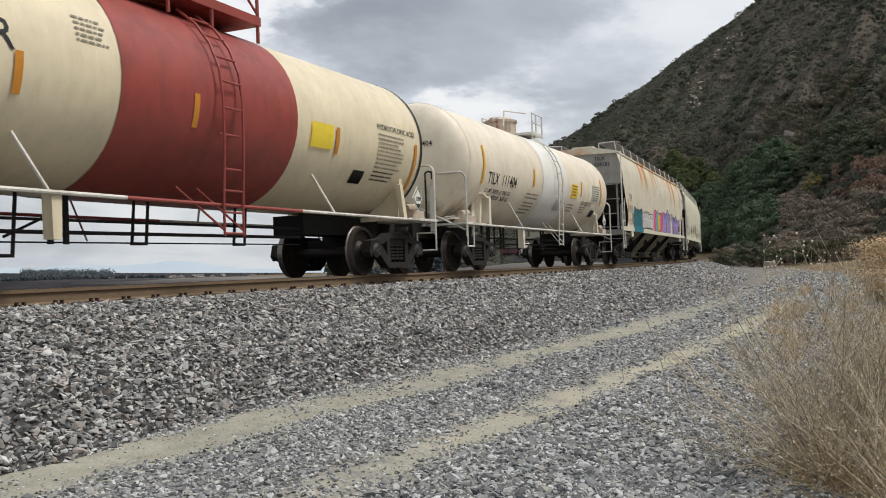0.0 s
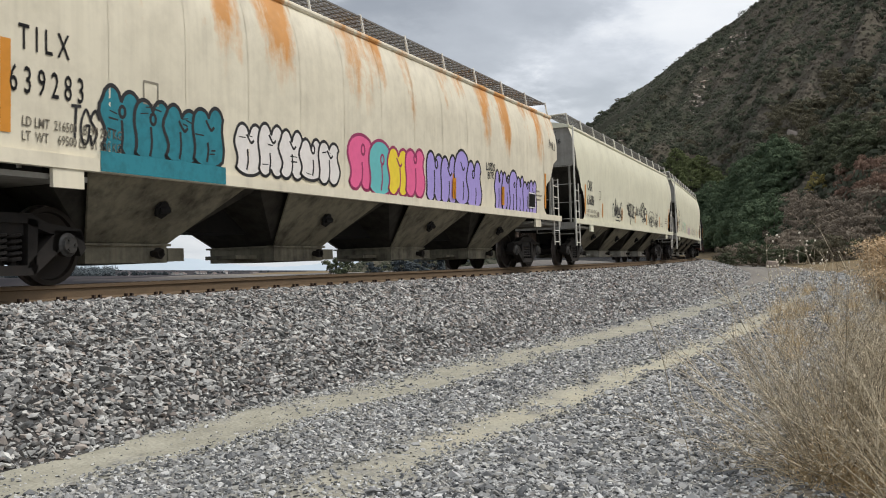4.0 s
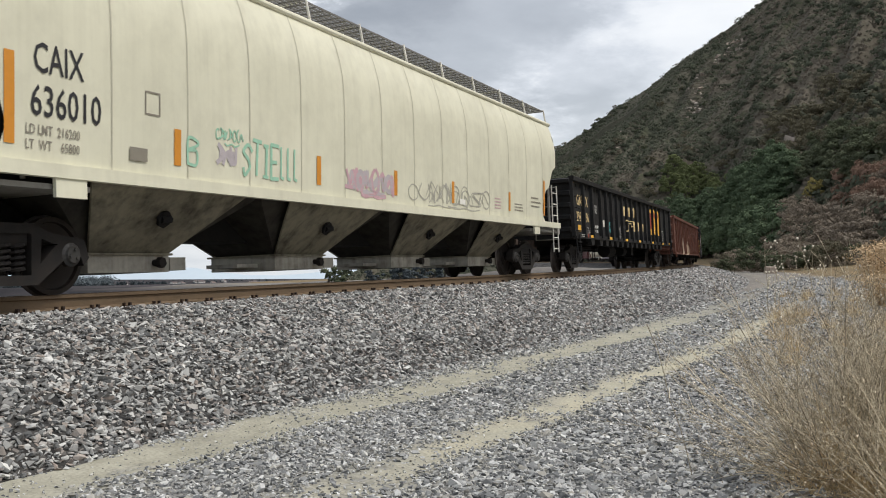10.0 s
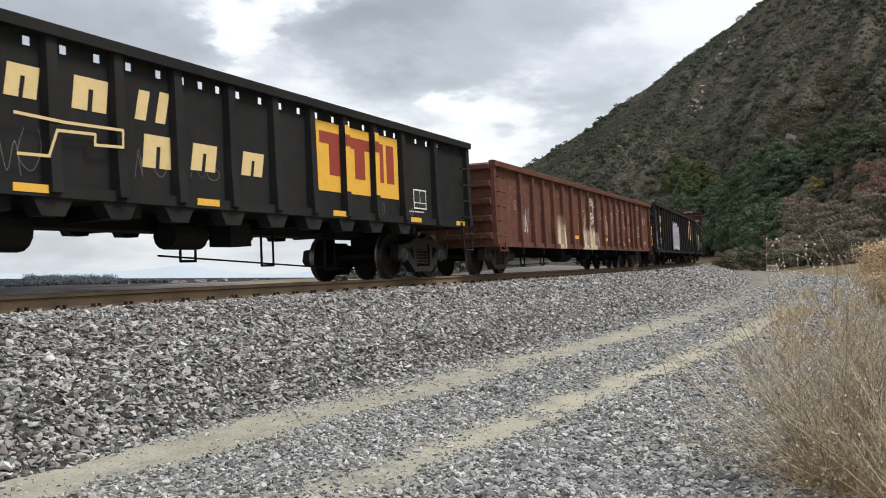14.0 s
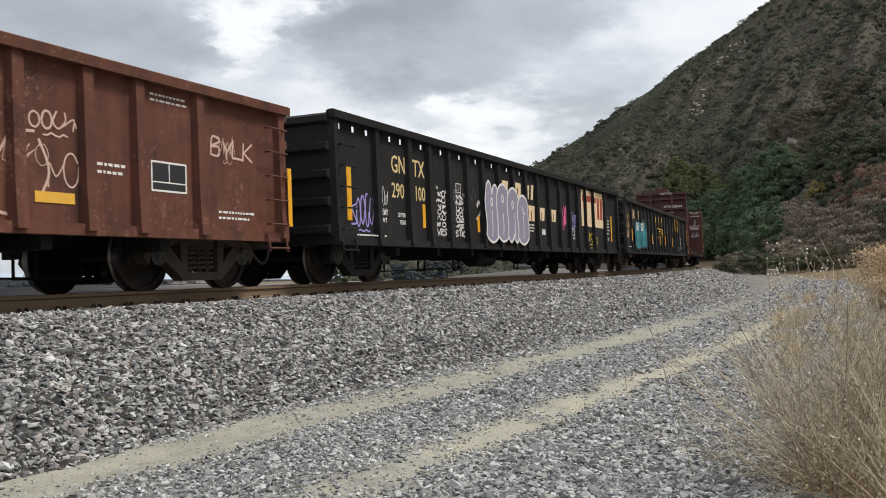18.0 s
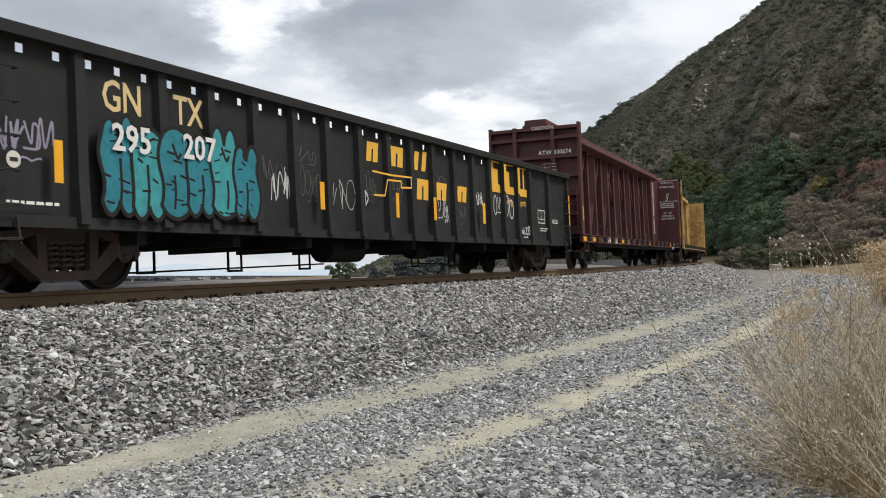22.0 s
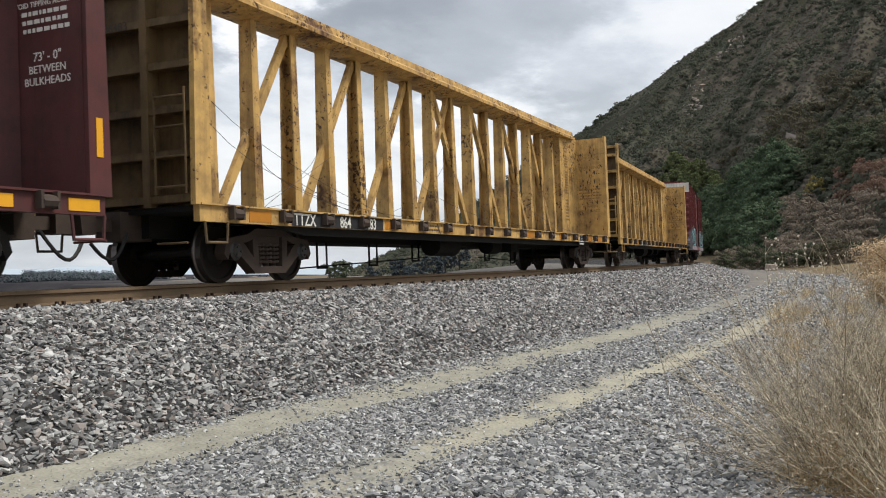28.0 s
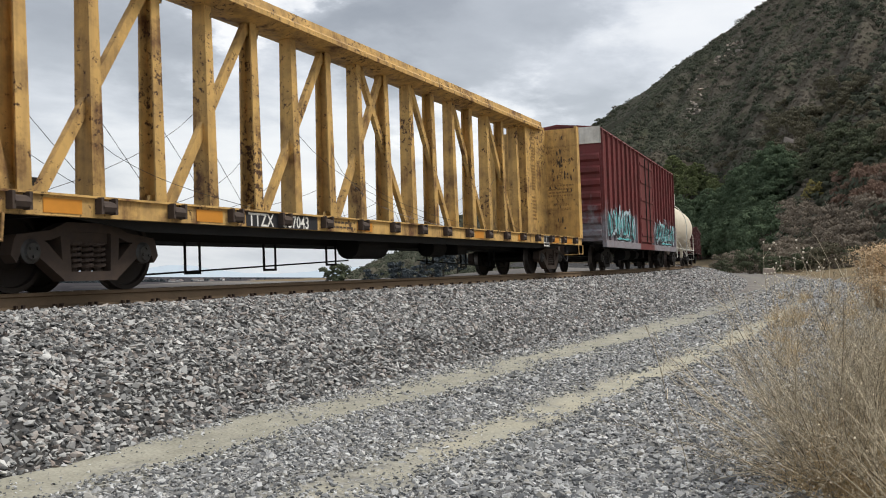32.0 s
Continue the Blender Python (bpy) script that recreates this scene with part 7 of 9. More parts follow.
bars(g, [(-9.48, -9.08, 1.25, 1.46)], Y, M["gold"])
bars(g, [(x, x + 0.46, 1.075, 1.165) for x in (-8.04, -5.02, -1.95, 0.96, 4.4, 7.3, 9.5)], -1.531, M["gold"])
tag_piece(g, -4.98, -4.44, 1.3, 2.05, Y, M["sp_aqua"], 2, 31, 0.06, "aqua sprayed tag")
plate(g, -8.42, -8.28, 1.08, 1.20, -1.532, M["logo_red"], "notice", "small red placard")
tag_piece(g, -3.08, -2.5, 1.12, 1.68, Y, M["sp_white"], 3, 32, 0.03, "white sprayed tag")
tag_piece(g, -8.45, -7.8, 1.18, 1.5, Y, M["sp_silver"], 4, 33, 0.012)
emblem_row(g, M["buff"], Y)
panel_emblem(g, 4.0, 6.95, 1.48, 2.62, M["gold"], M["logo_red"], Y, gaps(POSTS_A, 4.0, 6.95))
for x in (4.9, 5.95):
    shape(g, [rect(x - 0.075, x + 0.075, 1.5, 2.62)], -1.566, M["gold"], "emblem_panel")
    shape(g, [rect(x - 0.075, x + 0.075, 2.27, 2.46)], -1.571, M["logo_red"], "emblem_bar")
frame_box(g, 7.6, 8.15, 1.36, 1.72, Y, M["white"])
small_print(g, -9.3, -8.3, 1.02 + 0.14, 2, -1.532, M["white"], 0.05, 41)
small_print(g, 7.3, 8.2, 1.3, 1, Y, M["white"], 0.06, 42)
# brown gondola
g = gon_brown
bm = bmesh.new()
cx, cz = -0.30, 1.90
for r, w in ((0.25, 0.03), (0.27, 0.015)):
    ribbon(bm, [(cx + r * math.cos(a), cz + r * 0.98 * math.sin(a)) for a in np.linspace(0, 2 * math.pi, 30)], w, Y)
for i in range(4):
    ribbon(bm, [(cx - 0.20, cz - 0.05 - i * 0.045), (cx + 0.20, cz - 0.05 - i * 0.045)], 0.02, Y)
for k in range(9):
    for base in (math.pi / 2, -math.pi / 2):
        a = base + (k - 4) * 0.26
        for e in (-0.035, 0.035):
            ribbon(bm, [(cx + 0.31 * math.cos(a + e), cz + 0.33 * math.sin(a + e)), (cx + 0.41 * math.cos(a + e * 0.8), cz + 0.44 * math.sin(a + e * 0.8))], 0.028, Y)
        ribbon(bm, [(cx + 0.36 * math.cos(a - 0.05), cz + 0.39 * math.sin(a - 0.05)), (cx + 0.36 * math.cos(a + 0.05), cz + 0.39 * math.sin(a + 0.05))], 0.028, Y)
part("painted_emblem", bm, M["white"], g, "faded white round emblem")
tag_piece(g, 1.47, 2.1, 1.15, 1.98, Y, M["sp_faded"], 3, 51, 0.035)
# a crown-like outline over two panels, and a smaller tag before it
CROWN = (((3.43, 0.98), (3.66, 0.90), (3.93, 1.0), (4.12, 0.86)), ((3.63, 1.51), (3.42, 1.44), (3.37, 1.28), (3.43, 1.17)), ((3.71, 1.61), (3.45, 2.03)), ((3.46, 1.98), (3.77, 2.0)),
         ((3.77, 2.30), (3.78, 2.05), (3.85, 1.68)), ((3.89, 2.16), (4.14, 2.09)), ((3.90, 1.0), (3.91, 1.5), (4.07, 1.33)), ((3.53, 1.63), (3.58, 1.71), (3.68, 1.63)))
CROWN_END = (((4.38, 2.21), (4.30, 1.79)), ((4.38, 2.13), (4.86, 2.11)), ((4.86, 2.11), (4.81, 1.64), (4.93, 1.46), (5.10, 1.71)), ((5.20, 1.73), (5.41, 1.74)),
             ((4.30, 1.68), (4.47, 1.72), (4.63, 1.5), (4.57, 1.23), (4.33, 1.03)), ((4.48, 1.16), (4.81, 0.91), (5.13, 0.83)), ((5.44, 1.0), (5.60, 1.32), (5.47, 1.66)))
LOOP_TAG = (((2.52, 1.77), (2.75, 1.99), (2.81, 1.88), (2.65, 1.55), (2.48, 1.76)), ((2.93, 1.93), (2.81, 1.62)), ((3.0, 1.83), (2.94, 1.46)), ((2.51, 1.38), (2.62, 1.45), (2.80, 1.41)), ((2.57, 1.27), (2.73, 1.32), (2.82, 1.2), (2.86, 1.02)))
for strokes, w, text in ((CROWN, 0.03, "large pale graffiti outline like a crown"), (CROWN_END, 0.034, "large pale graffiti outline like a crown"), (LOOP_TAG, 0.028, "pale looping graffiti tag")):
    bm = bmesh.new()
    for line in strokes:
        ribbon(bm, smooth_line(line, 5), w, Y)
    tagged(part("graffiti", bm, M["sp_faded"], g, text), kind="stuff")
tag_piece(g, 5.33, 6.0, 1.78, 2.04, Y, M["sp_faded"], 4, 54, 0.026)
tag_piece(g, 5.52, 6.04, 1.16, 1.66, Y, M["sp_faded"], 2, 58, 0.024)
spray_word(g, "BYLK", 8.35, 9.3, 1.78, 2.05, Y, M["sp_faded"], 0.03, 55)
tag_piece(g, -8.0, -7.3, 0.95, 2.0, Y, M["sp_white"], 3, 56, 0.03)
tag_piece(g, -1.5, -1.0, 1.25, 2.1, Y, M["sp_faded"], 2, 57, 0.025)
bars(g, [(1.5, 2.0, 0.97, 1.07), (-2.5, -2.05, 0.97, 1.07), (5.4, 5.95, 0.99, 1.11)], Y, M["gold"])
bars(g, [(10.0, 10.1, 0.88, 1.75)], -1.59, M["reflect"])
frame_box(g, 7.2, 7.84, 1.24, 1.60, Y, M["white"])
small_print(g, 6.3, 6.75, 1.5, 2, Y, M["white"], 0.09, 43)
small_print(g, 8.5, 9.4, 1.05, 2, Y, M["white"], 0.08, 44)
small_print(g, 7.2, 7.9, 2.45, 2, Y, M["white"], 0.07, 45)
# second black gondola
g = gon_b
lettering(g, "GN", -8.0, 2.03, 0.47, M["buff"], Y, 0.88)
lettering(g, "TX", -7.05, 2.03, 0.47, M["buff"], Y, 0.88)
lettering(g, "290", -8.0, 1.56, 0.40, M["buff"], Y, 0.9)
lettering(g, "100", -7.0, 1.56, 0.40, M["buff"], Y, 0.85)
lettering(g, "LD LMT", -8.57, 1.21, 0.13, M["white"], Y, 0.9)
lettering(g, "LT WT", -8.57, 1.07, 0.13, M["white"], Y, 0.9)
lettering(g, "207700", -7.76, 1.20, 0.12, M["white"], Y, 0.9)
lettering(g, "78300", -7.70, 1.06, 0.12, M["white"], Y, 0.9)
bars(g, [(-6.65, -6.52, 1.03, 1.50), (-3.67, -3.53, 1.03, 1.40), (9.28, 9.42, 1.05, 1.97), (-9.7, -9.54, 1.06, 2.0), (3.05, 3.17, 1.05, 1.4)], Y, M["reflect"])
for xa, xb, text, seed in ((-5.98, -5.42, "VRS", 61), (-4.98, -4.46, "STK", 63)):
    spray_word(g, text, xa, xb, 0.90, 1.04, Y, M["sp_white"], 0.030, seed)
    for k in range(6):
        tag_piece(g, xa + 0.06, xb - 0.06, 1.08 + 0.125 * k, 1.22 + 0.125 * k, Y, M["sp_white"], 2, seed + 10 * k, 0.030, "white sprayed tag")
    spray_word(g, '"', xa - 0.02, xa + 0.14, 1.72, 1.92, Y, M["sp_white"], 0.028, seed)
    spray_word(g, '"', xb - 0.10, xb + 0.06, 1.66, 1.86, Y, M["sp_white"], 0.028, seed)
frame_box(g, -4.89, -4.63, 1.78, 2.05, Y, M["white"], 0.018)
bm = bmesh.new()
ribbon(bm, smooth_line([(-3.66, 1.62), (-3.56, 1.72), (-3.45, 1.64), (-3.50, 1.46), (-3.70, 1.32)], 5), 0.07, Y)
part("graffiti", bm, M["sp_white"], g, "white sprayed comma")
bubble_piece(g, -3.40, -0.45, 0.76, 2.30, -1.592, [M["sp_lilac"]], M["sp_white"], 4, 65, "silver-lilac graffiti piece with white outlines")
emblem_row(g, M["cream_panel"], Y, -0.06)
tag_piece(g, 3.0, 3.62, 1.28, 2.15, Y, M["sp_pink"], 2, 66, 0.06, "pink and white tag")
tag_piece(g, 4.05, 4.7, 1.36, 2.0, Y, M["sp_violet"], 4, 67, 0.03)
panel_emblem(g, 5.40, 8.26, 1.49, 2.66, M["cream_panel"], M["logo_red"], Y, gaps(POSTS_B, 5.40, 8.26))
for x in (5.78, 6.75):
    shape(g, [rect(x - 0.075, x + 0.075, 1.5, 2.62)], -1.566, M["cream_panel"], "emblem_panel")
    shape(g, [rect(x - 0.075, x + 0.075, 2.27, 2.46)], -1.571, M["logo_red"], "emblem_bar")
tag_piece(g, 6.07, 7.3, 0.85, 1.5, Y, M["sp_yellow"], 4, 68, 0.03, "yellow sprayed tag")
tag_piece(g, -9.55, -8.75, 0.95, 1.6, Y, M["sp_violet"], 5, 69, 0.035, "violet and white tag")
tag_piece(g, -8.5, -8.1, 1.36, 1.8, Y, M["sp_silver"], 4, 70, 0.015)
frame_box(g, 4.08, 4.5, 1.06, 1.38, Y, M["white"])
small_print(g, 0.0, 0.55, 1.35, 3, Y, M["white"], 0.08, 71)
plate(g, 1.2, 1.5, 1.1, 1.25, Y, M["paper"], "notice")
small_print(g, 8.5, 9.1, 1.8, 5, Y, M["white"], 0.11, 72)
lettering(g, "JSG21", 8.6, 1.08, 0.16, M["white"], Y)
small_print(g, -9.5, -8.3, 0.83, 1, -1.532, M["white"], 0.07, 73)
# third black gondola
g = gon_c
lettering(g, "GN", -8.26, 2.08, 0.52, M["buff"], Y, 0.85, weight=0.014)
lettering(g, "TX", -7.02, 2.08, 0.52, M["buff"], Y, 0.85, weight=0.014)
bubble_piece(g, -8.40, -5.47, 0.80, 2.14, -1.592, [M["sp_teal"], M["sp_sea"], M["sp_teal"]], M["under"], 6, 81, "aqua graffiti piece over the number", hatch=8)
lettering(g, "295", -8.28, 1.60, 0.44, M["sp_white"], -1.622, weight=0.02)
lettering(g, "207", -7.05, 1.62, 0.44, M["sp_white"], -1.622, weight=0.02)
bars(g, [(-9.95, -9.83, 1.22, 2.15), (-9.09, -8.97, 1.16, 1.62), (-3.74, -3.61, 1.12, 1.56), (-1.10, -0.98, 1.09, 1.55), (0.56, 0.69, 1.10, 1.56), (3.21, 3.36, 1.11, 1.58), (10.0, 10.1, 1.24, 2.16)], -1.58, M["reflect"])
emblem_row(g, M["gold"], Y)
panel_emblem(g, 4.14, 6.90, 1.91, 2.72, M["gold"], M["black"], Y, gaps(POSTS_B, 4.14, 6.90))
for x in (4.80, 5.78):
    shape(g, [rect(x - 0.075, x + 0.075, 1.94, 2.6)], -1.566, M["gold"], "emblem_panel")
lettering(g, "Pooling", 4.92, 1.66, 0.24, M["gold"], Y, 0.85)
lettering(g, "Experts", 5.95, 1.67, 0.23, M["gold"], Y, 0.85)
tag_piece(g, 4.2, 4.7, 1.35, 1.95, Y, M["sp_silver"], 2, 82, 0.03)
tag_piece(g, 4.95, 5.6, 1.3, 1.95, Y, M["sp_silver"], 2, 83, 0.035)
tag_piece(g, 0.95, 1.6, 1.05, 1.95, Y, M["sp_silver"], 2, 84, 0.018)
tag_piece(g, 3.03, 3.5, 1.5, 1.95, Y, M["sp_white"], 2, 85, 0.035)
tag_piece(g, 5.95, 6.65, 0.92, 1.18, -1.51, M["sp_silver"], 5, 86, 0.025)
tag_piece(g, -4.9, -4.4, 1.2, 1.8, Y, M["sp_silver"], 3, 87, 0.02)
tag_piece(g, -3.3, -2.4, 1.1, 1.9, Y, M["sp_silver"], 3, 88, 0.012)
tag_piece(g, -2.25, -1.95, 1.2, 1.8, Y, M["sp_white"], 2, 89, 0.02)
frame_box(g, 7.5, 8.06, 1.28, 1.62, Y, M["white"])
lettering(g, "NSG20", 8.75, 1.30, 0.17, M["white"], Y)
small_print(g, 7.5, 8.2, 0.98 + 0.16, 2, -1.505, M["white"], 0.06, 90)
small_print(g, -9.67, -8.95, 0.95, 1, -1.532, M["white"], 0.09, 91)
tag_piece(g, -9.75, -9.0, 1.45, 2.0, Y, M["sp_lilac"], 4, 91, 0.03, "faint dark graffiti scribble")
shape(g, [[(-9.51 + 0.09 * math.cos(a), 1.38 + 0.09 * math.sin(a)) for a in np.linspace(0, 2 * math.pi, 20, endpoint=False)]], Y, M["paper"], "round_emblem", "pale round emblem")
shape(g, [rect(-9.56, -9.46, 1.36, 1.40)], Y - 0.005, M["ink"], "emblem_bar")

# faint scribbles all along the sides
for g, n, seed in ((gon_c, 16, 900), (gon_b, 8, 930), (gon_a, 6, 950), (gon_brown, 12, 970)):
    rng = random.Random(seed)
    for i in range(n):
        x = rng.choice(POSTS_B[1:-1]) + 0.2
        z = rng.uniform(1.1, 1.8)
        tag_piece(g, x, x + rng.uniform(0.35, 0.65), z, z + rng.uniform(0.2, 0.6), Y + 0.001, M["scuff"] if g is not gon_brown else M["sp_faded"], rng.randrange(2, 5), seed + i, 0.010, "faint scratched scribble")

# ---- graffiti on the hoppers ----
bubble_piece(hop_a, -7.55, -5.42, 1.42, 2.34, hopper_side, [M["sp_teal"]], M["ink"], 4, 101, "teal graffiti piece with black outlines", hatch=3)
plate(hop_a, -7.65, -5.37, 1.27, 1.50, -1.606, M["sp_teal"], "graffiti", "teal spray along the sill")
bubble_piece(hop_a, -5.05, -2.35, 1.43, 2.28, hopper_side, [M["sp_white"]], M["ink"], 5, 102, "white graffiti piece with black outlines", hatch=2)
bubble_piece(hop_a, -1.90, 0.95, 1.36, 2.50, hopper_side, [M["sp_pink"], M["sp_aqua"], M["sp_yellow"], M["sp_pink"]], M["sp_wine"], 4, 103, "pink, aqua and yellow graffiti piece")
bubble_piece(hop_a, 1.18, 3.98, 1.30, 2.60, hopper_side, [M["sp_violet"]], M["ink"], 4, 104, "violet graffiti piece with black outlines")
bubble_piece(hop_a, 4.98, 7.95, 1.26, 2.42, hopper_side, [M["sp_violet"]], M["ink"], 6, 105, "violet graffiti piece with black outlines")
spray_word(hop_a, "TGS", -8.05, -7.62, 1.58, 1.95, hop_on, M["ink"], 0.035, 106)
spray_word(hop_a, "LORDS", 4.38, 4.95, 2.27, 2.45, hop_on, M["ink"], 0.028, 107)
spray_word(hop_a, "BTR", 4.48, 4.86, 2.08, 2.22, hop_on, M["ink"], 0.028, 108)
tag_piece(hop_a, 9.2, 9.75, 3.2, 3.6, hop_on, M["ink"], 3, 108, 0.025)
wrap(plate(hop_a, 7.35, 7.84, 1.56, 1.89, -1.6, M["ink"], "stencil_panel", "black stencil panel"), hop_on, 0.026)
frame_box(hop_a, 7.33, 7.86, 1.54, 1.91, lambda z: hopper_side(z) - 0.030, M["white"], 0.025)
for x in (2.47, 5.43):
    wrap(plate(hop_a, x - 0.08, x + 0.08, 1.50, 1.94, -1.6, M["reflect"], "reflector_strip"), hop_on, 0.024)
spray_word(hop_b, "NOTICE", -1.72, -0.36, 1.84, 2.32, hop_on, M["ink"], 0.062, 111, 0.06, 0.2, "black sprayed word")
spray_word(hop_b, "*", -1.98, -1.78, 2.02, 2.24, hop_on, M["ink"], 0.045, 112)
spray_word(hop_b, "*", -0.32, -0.10, 1.82, 2.02, hop_on, M["ink"], 0.045, 113)
spray_word(hop_b, "ILK", -0.08, 0.52, 1.92, 2.26, hop_on, M["ink"], 0.042, 114, 0.1, 0.25)
spray_word(hop_b, "*", 0.58, 0.86, 1.92, 2.16, hop_on, M["ink"], 0.05, 115)
spray_word(hop_b, "GOBE", 0.98, 2.34, 1.86, 2.36, hop_on, M["ink"], 0.062, 116, 0.06, 0.1, "black sprayed word")
spray_word(hop_b, "*", 2.42, 2.66, 2.02, 2.24, hop_on, M["ink"], 0.045, 117)
bm = bmesh.new()
for knots in (((-1.62, 1.86), (-1.35, 1.98), (-1.05, 1.86), (-1.28, 1.76), (-1.42, 1.86), (-1.22, 1.96), (-1.08, 1.72), (-1.16, 1.48), (-1.28, 1.72)), ((1.35, 1.72), (1.7, 1.78), (2.0, 1.70), (2.3, 1.74)), ((1.40, 1.64), (1.6, 1.70), (1.75, 1.60)), ((1.42, 2.40), (1.60, 2.46), (1.78, 2.40), (1.60, 2.36), (1.44, 2.40))):
    ribbon(bm, smooth_line(list(knots), 6), 0.042, hop_on, 0.004)
part("graffiti", bm, M["ink"], hop_b, "black sprayed flourish")
for a, b, z0, z1, n, seed, w in ((-4.62, -2.85, 1.60, 2.35, 4, 121, 0.052), (-4.3, -3.1, 1.72, 2.2, 4, 110, 0.05), (-3.1, -2.75, 1.55, 2.1, 3, 122, 0.03)):
    tag_piece(hop_b, a, b, z0, z1, hop_on, M["ink"], n, seed, w, "black sprayed graffiti tag")
# a cloud-edged tag and a scribble beside it
bm = bmesh.new()
edge = []
for k in range(12):
    a0 = 2 * math.pi * k / 12
    for q in range(5):
        a = a0 + 2 * math.pi / 12 * q / 5
        r = 1.0 + 0.16 * math.sin(math.pi * q / 5)
        edge.append((3.78 + 0.74 * r * math.cos(a), 1.84 + 0.30 * r * math.sin(a)))
ribbon(bm, edge + edge[:1], 0.024, hop_on, 0.004)
part("graffiti", bm, M["ink"], hop_b, "black cloud outline of a tag")
for a, b, z0, z1, n, seed, w in ((3.1, 4.45, 1.62, 2.1, 6, 114, 0.022), (3.2, 4.3, 1.66, 2.0, 5, 119, 0.02), (4.62, 5.6, 1.55, 1.95, 7, 118, 0.022), (4.7, 5.5, 1.6, 1.9, 6, 125, 0.018), (4.95, 5.45, 1.95, 2.22, 4, 126, 0.024)):
    tag_piece(hop_b, a, b, z0, z1, hop_on, M["ink"], n, seed, w, "black sprayed graffiti tag")
spray_word(hop_c, "B", -6.14, -5.88, 1.62, 1.97, hop_on, M["sp_green"], 0.045, 127)
tag_piece(hop_c, -5.55, -4.9, 2.0, 2.2, hop_on, M["sp_green"], 7, 128, 0.025, "faded green graffiti tag")
tag_piece(hop_c, -5.5, -5.1, 1.66, 1.98, hop_on, M["sp_pale"], 3, 129, 0.07, "pale lilac spray")
spray_word(hop_c, "STIE", -4.95, -4.05, 1.58, 2.06, hop_on, M["sp_green"], 0.055, 130, label="faded green graffiti word")
for x in (-4.0, -3.82, -3.64):
    spray_word(hop_c, "L", x, x + 0.08, 1.56, 2.08, hop_on, M["sp_green"], 0.05, 131)
tag_piece(hop_c, -2.05, -0.26, 1.55, 2.02, hop_on, M["sp_rose"], 6, 122, 0.085, "faded pink graffiti tag")
tag_piece(hop_c, -1.95, -0.35, 1.6, 1.95, hop_on, M["sp_pale"], 6, 132, 0.10, "faded lilac graffiti tag")
for seed, m in ((123, "sp_ghost"), (133, "sp_ghost"), (134, "sp_ghost")):
    tag_piece(hop_c, 0.3 + 0.9 * (seed - 123) / 10, 3.4 + 1.2 * (seed - 123) / 10, 1.52, 2.0, hop_on, M[m], 6, seed, 0.026, "faded grey graffiti tag")
wrap(plate(hop_c, 2.84, 3.15, 1.57, 1.68, -1.6, M["white"], "notice", "small white notice"), hop_on, 0.008)
small_print(hop_c, 5.0, 5.5, 1.84, 4, 0, M["sp_rose"], 0.075, 24, hop_on)
# ---- centre-beam markings ----
SY = -1.462
for car, groups in ((beam_red, ((-7.60, "ATW"), (-6.24, "300"), (-5.53, "674"))), (beam_a, ((-9.03, "TTZX"), (-7.62, "864"), (-6.69, "483"))), (beam_b, ((-6.50, "TTZX"), (-5.62, "867043")))):
    if car is not beam_red:
        x0, x1 = (-9.1, -6.05) if car is beam_a else (-6.55, -4.62)
        plate(car, x0, x1, 0.835, 1.045, SY + 0.001, M["ink"], "number_panel", "black number panel", 0.003)
    for x, text in groups:
        lettering(car, text, x, 0.845, 0.27, M["white"], SY - 0.003, 0.92, weight=0.012)
    x = 7.60 if car is not beam_red else 8.4
    frame_box(car, x - 0.24, x + 0.24, 0.76, 1.04, SY - 0.002, M["white"], 0.03)
    small_print(car, 9.0, 9.35, 0.98, 2, SY, M["white"], 0.07, 131)
    small_print(car, -4.4, -3.4, 1.0, 2, SY, M["white"] if car is beam_red else M["soot"], 0.08, 132)
for x in (-11.25, -9.90, -6.74, -5.02, -1.75, 1.0, 4.2, 7.2, 9.55, 10.75):
    plate(beam_red, x, x + (0.46 if x != -6.74 else 0.44), 0.87, 1.01, SY, M["reflect"], "reflector_strip", "", 0.006)
for e in (-1, 1):
    plate(beam_red, e * 11.22 - 0.05, e * 11.22 + 0.05, 1.5, 1.95, -1.482, M["reflect"], "reflector_strip", "", 0.006)
    for car in (beam_a, beam_b):
        for x in (-10.2, -7.65 if car is beam_b else -5.95, -3.3, 2.2, 5.2, 8.25, 9.6):
            plate(car, x, x + 0.55, 0.86, 1.02, SY, M["orange"], "reflector_strip", "", 0.006)
end_lettering(beam_red, "ATW 300674", -0.15, 3.62, 0.19, M["white"], -11.35)
for z in (3.3, 3.2, 3.1, 3.0):
    end_lettering(beam_red, "- -- --- ----", -0.25, z, 0.12, M["white"], -11.35)
end_lettering(beam_red, "CAUTION", 0.05, 4.42, 0.16, M["white"], -11.35)


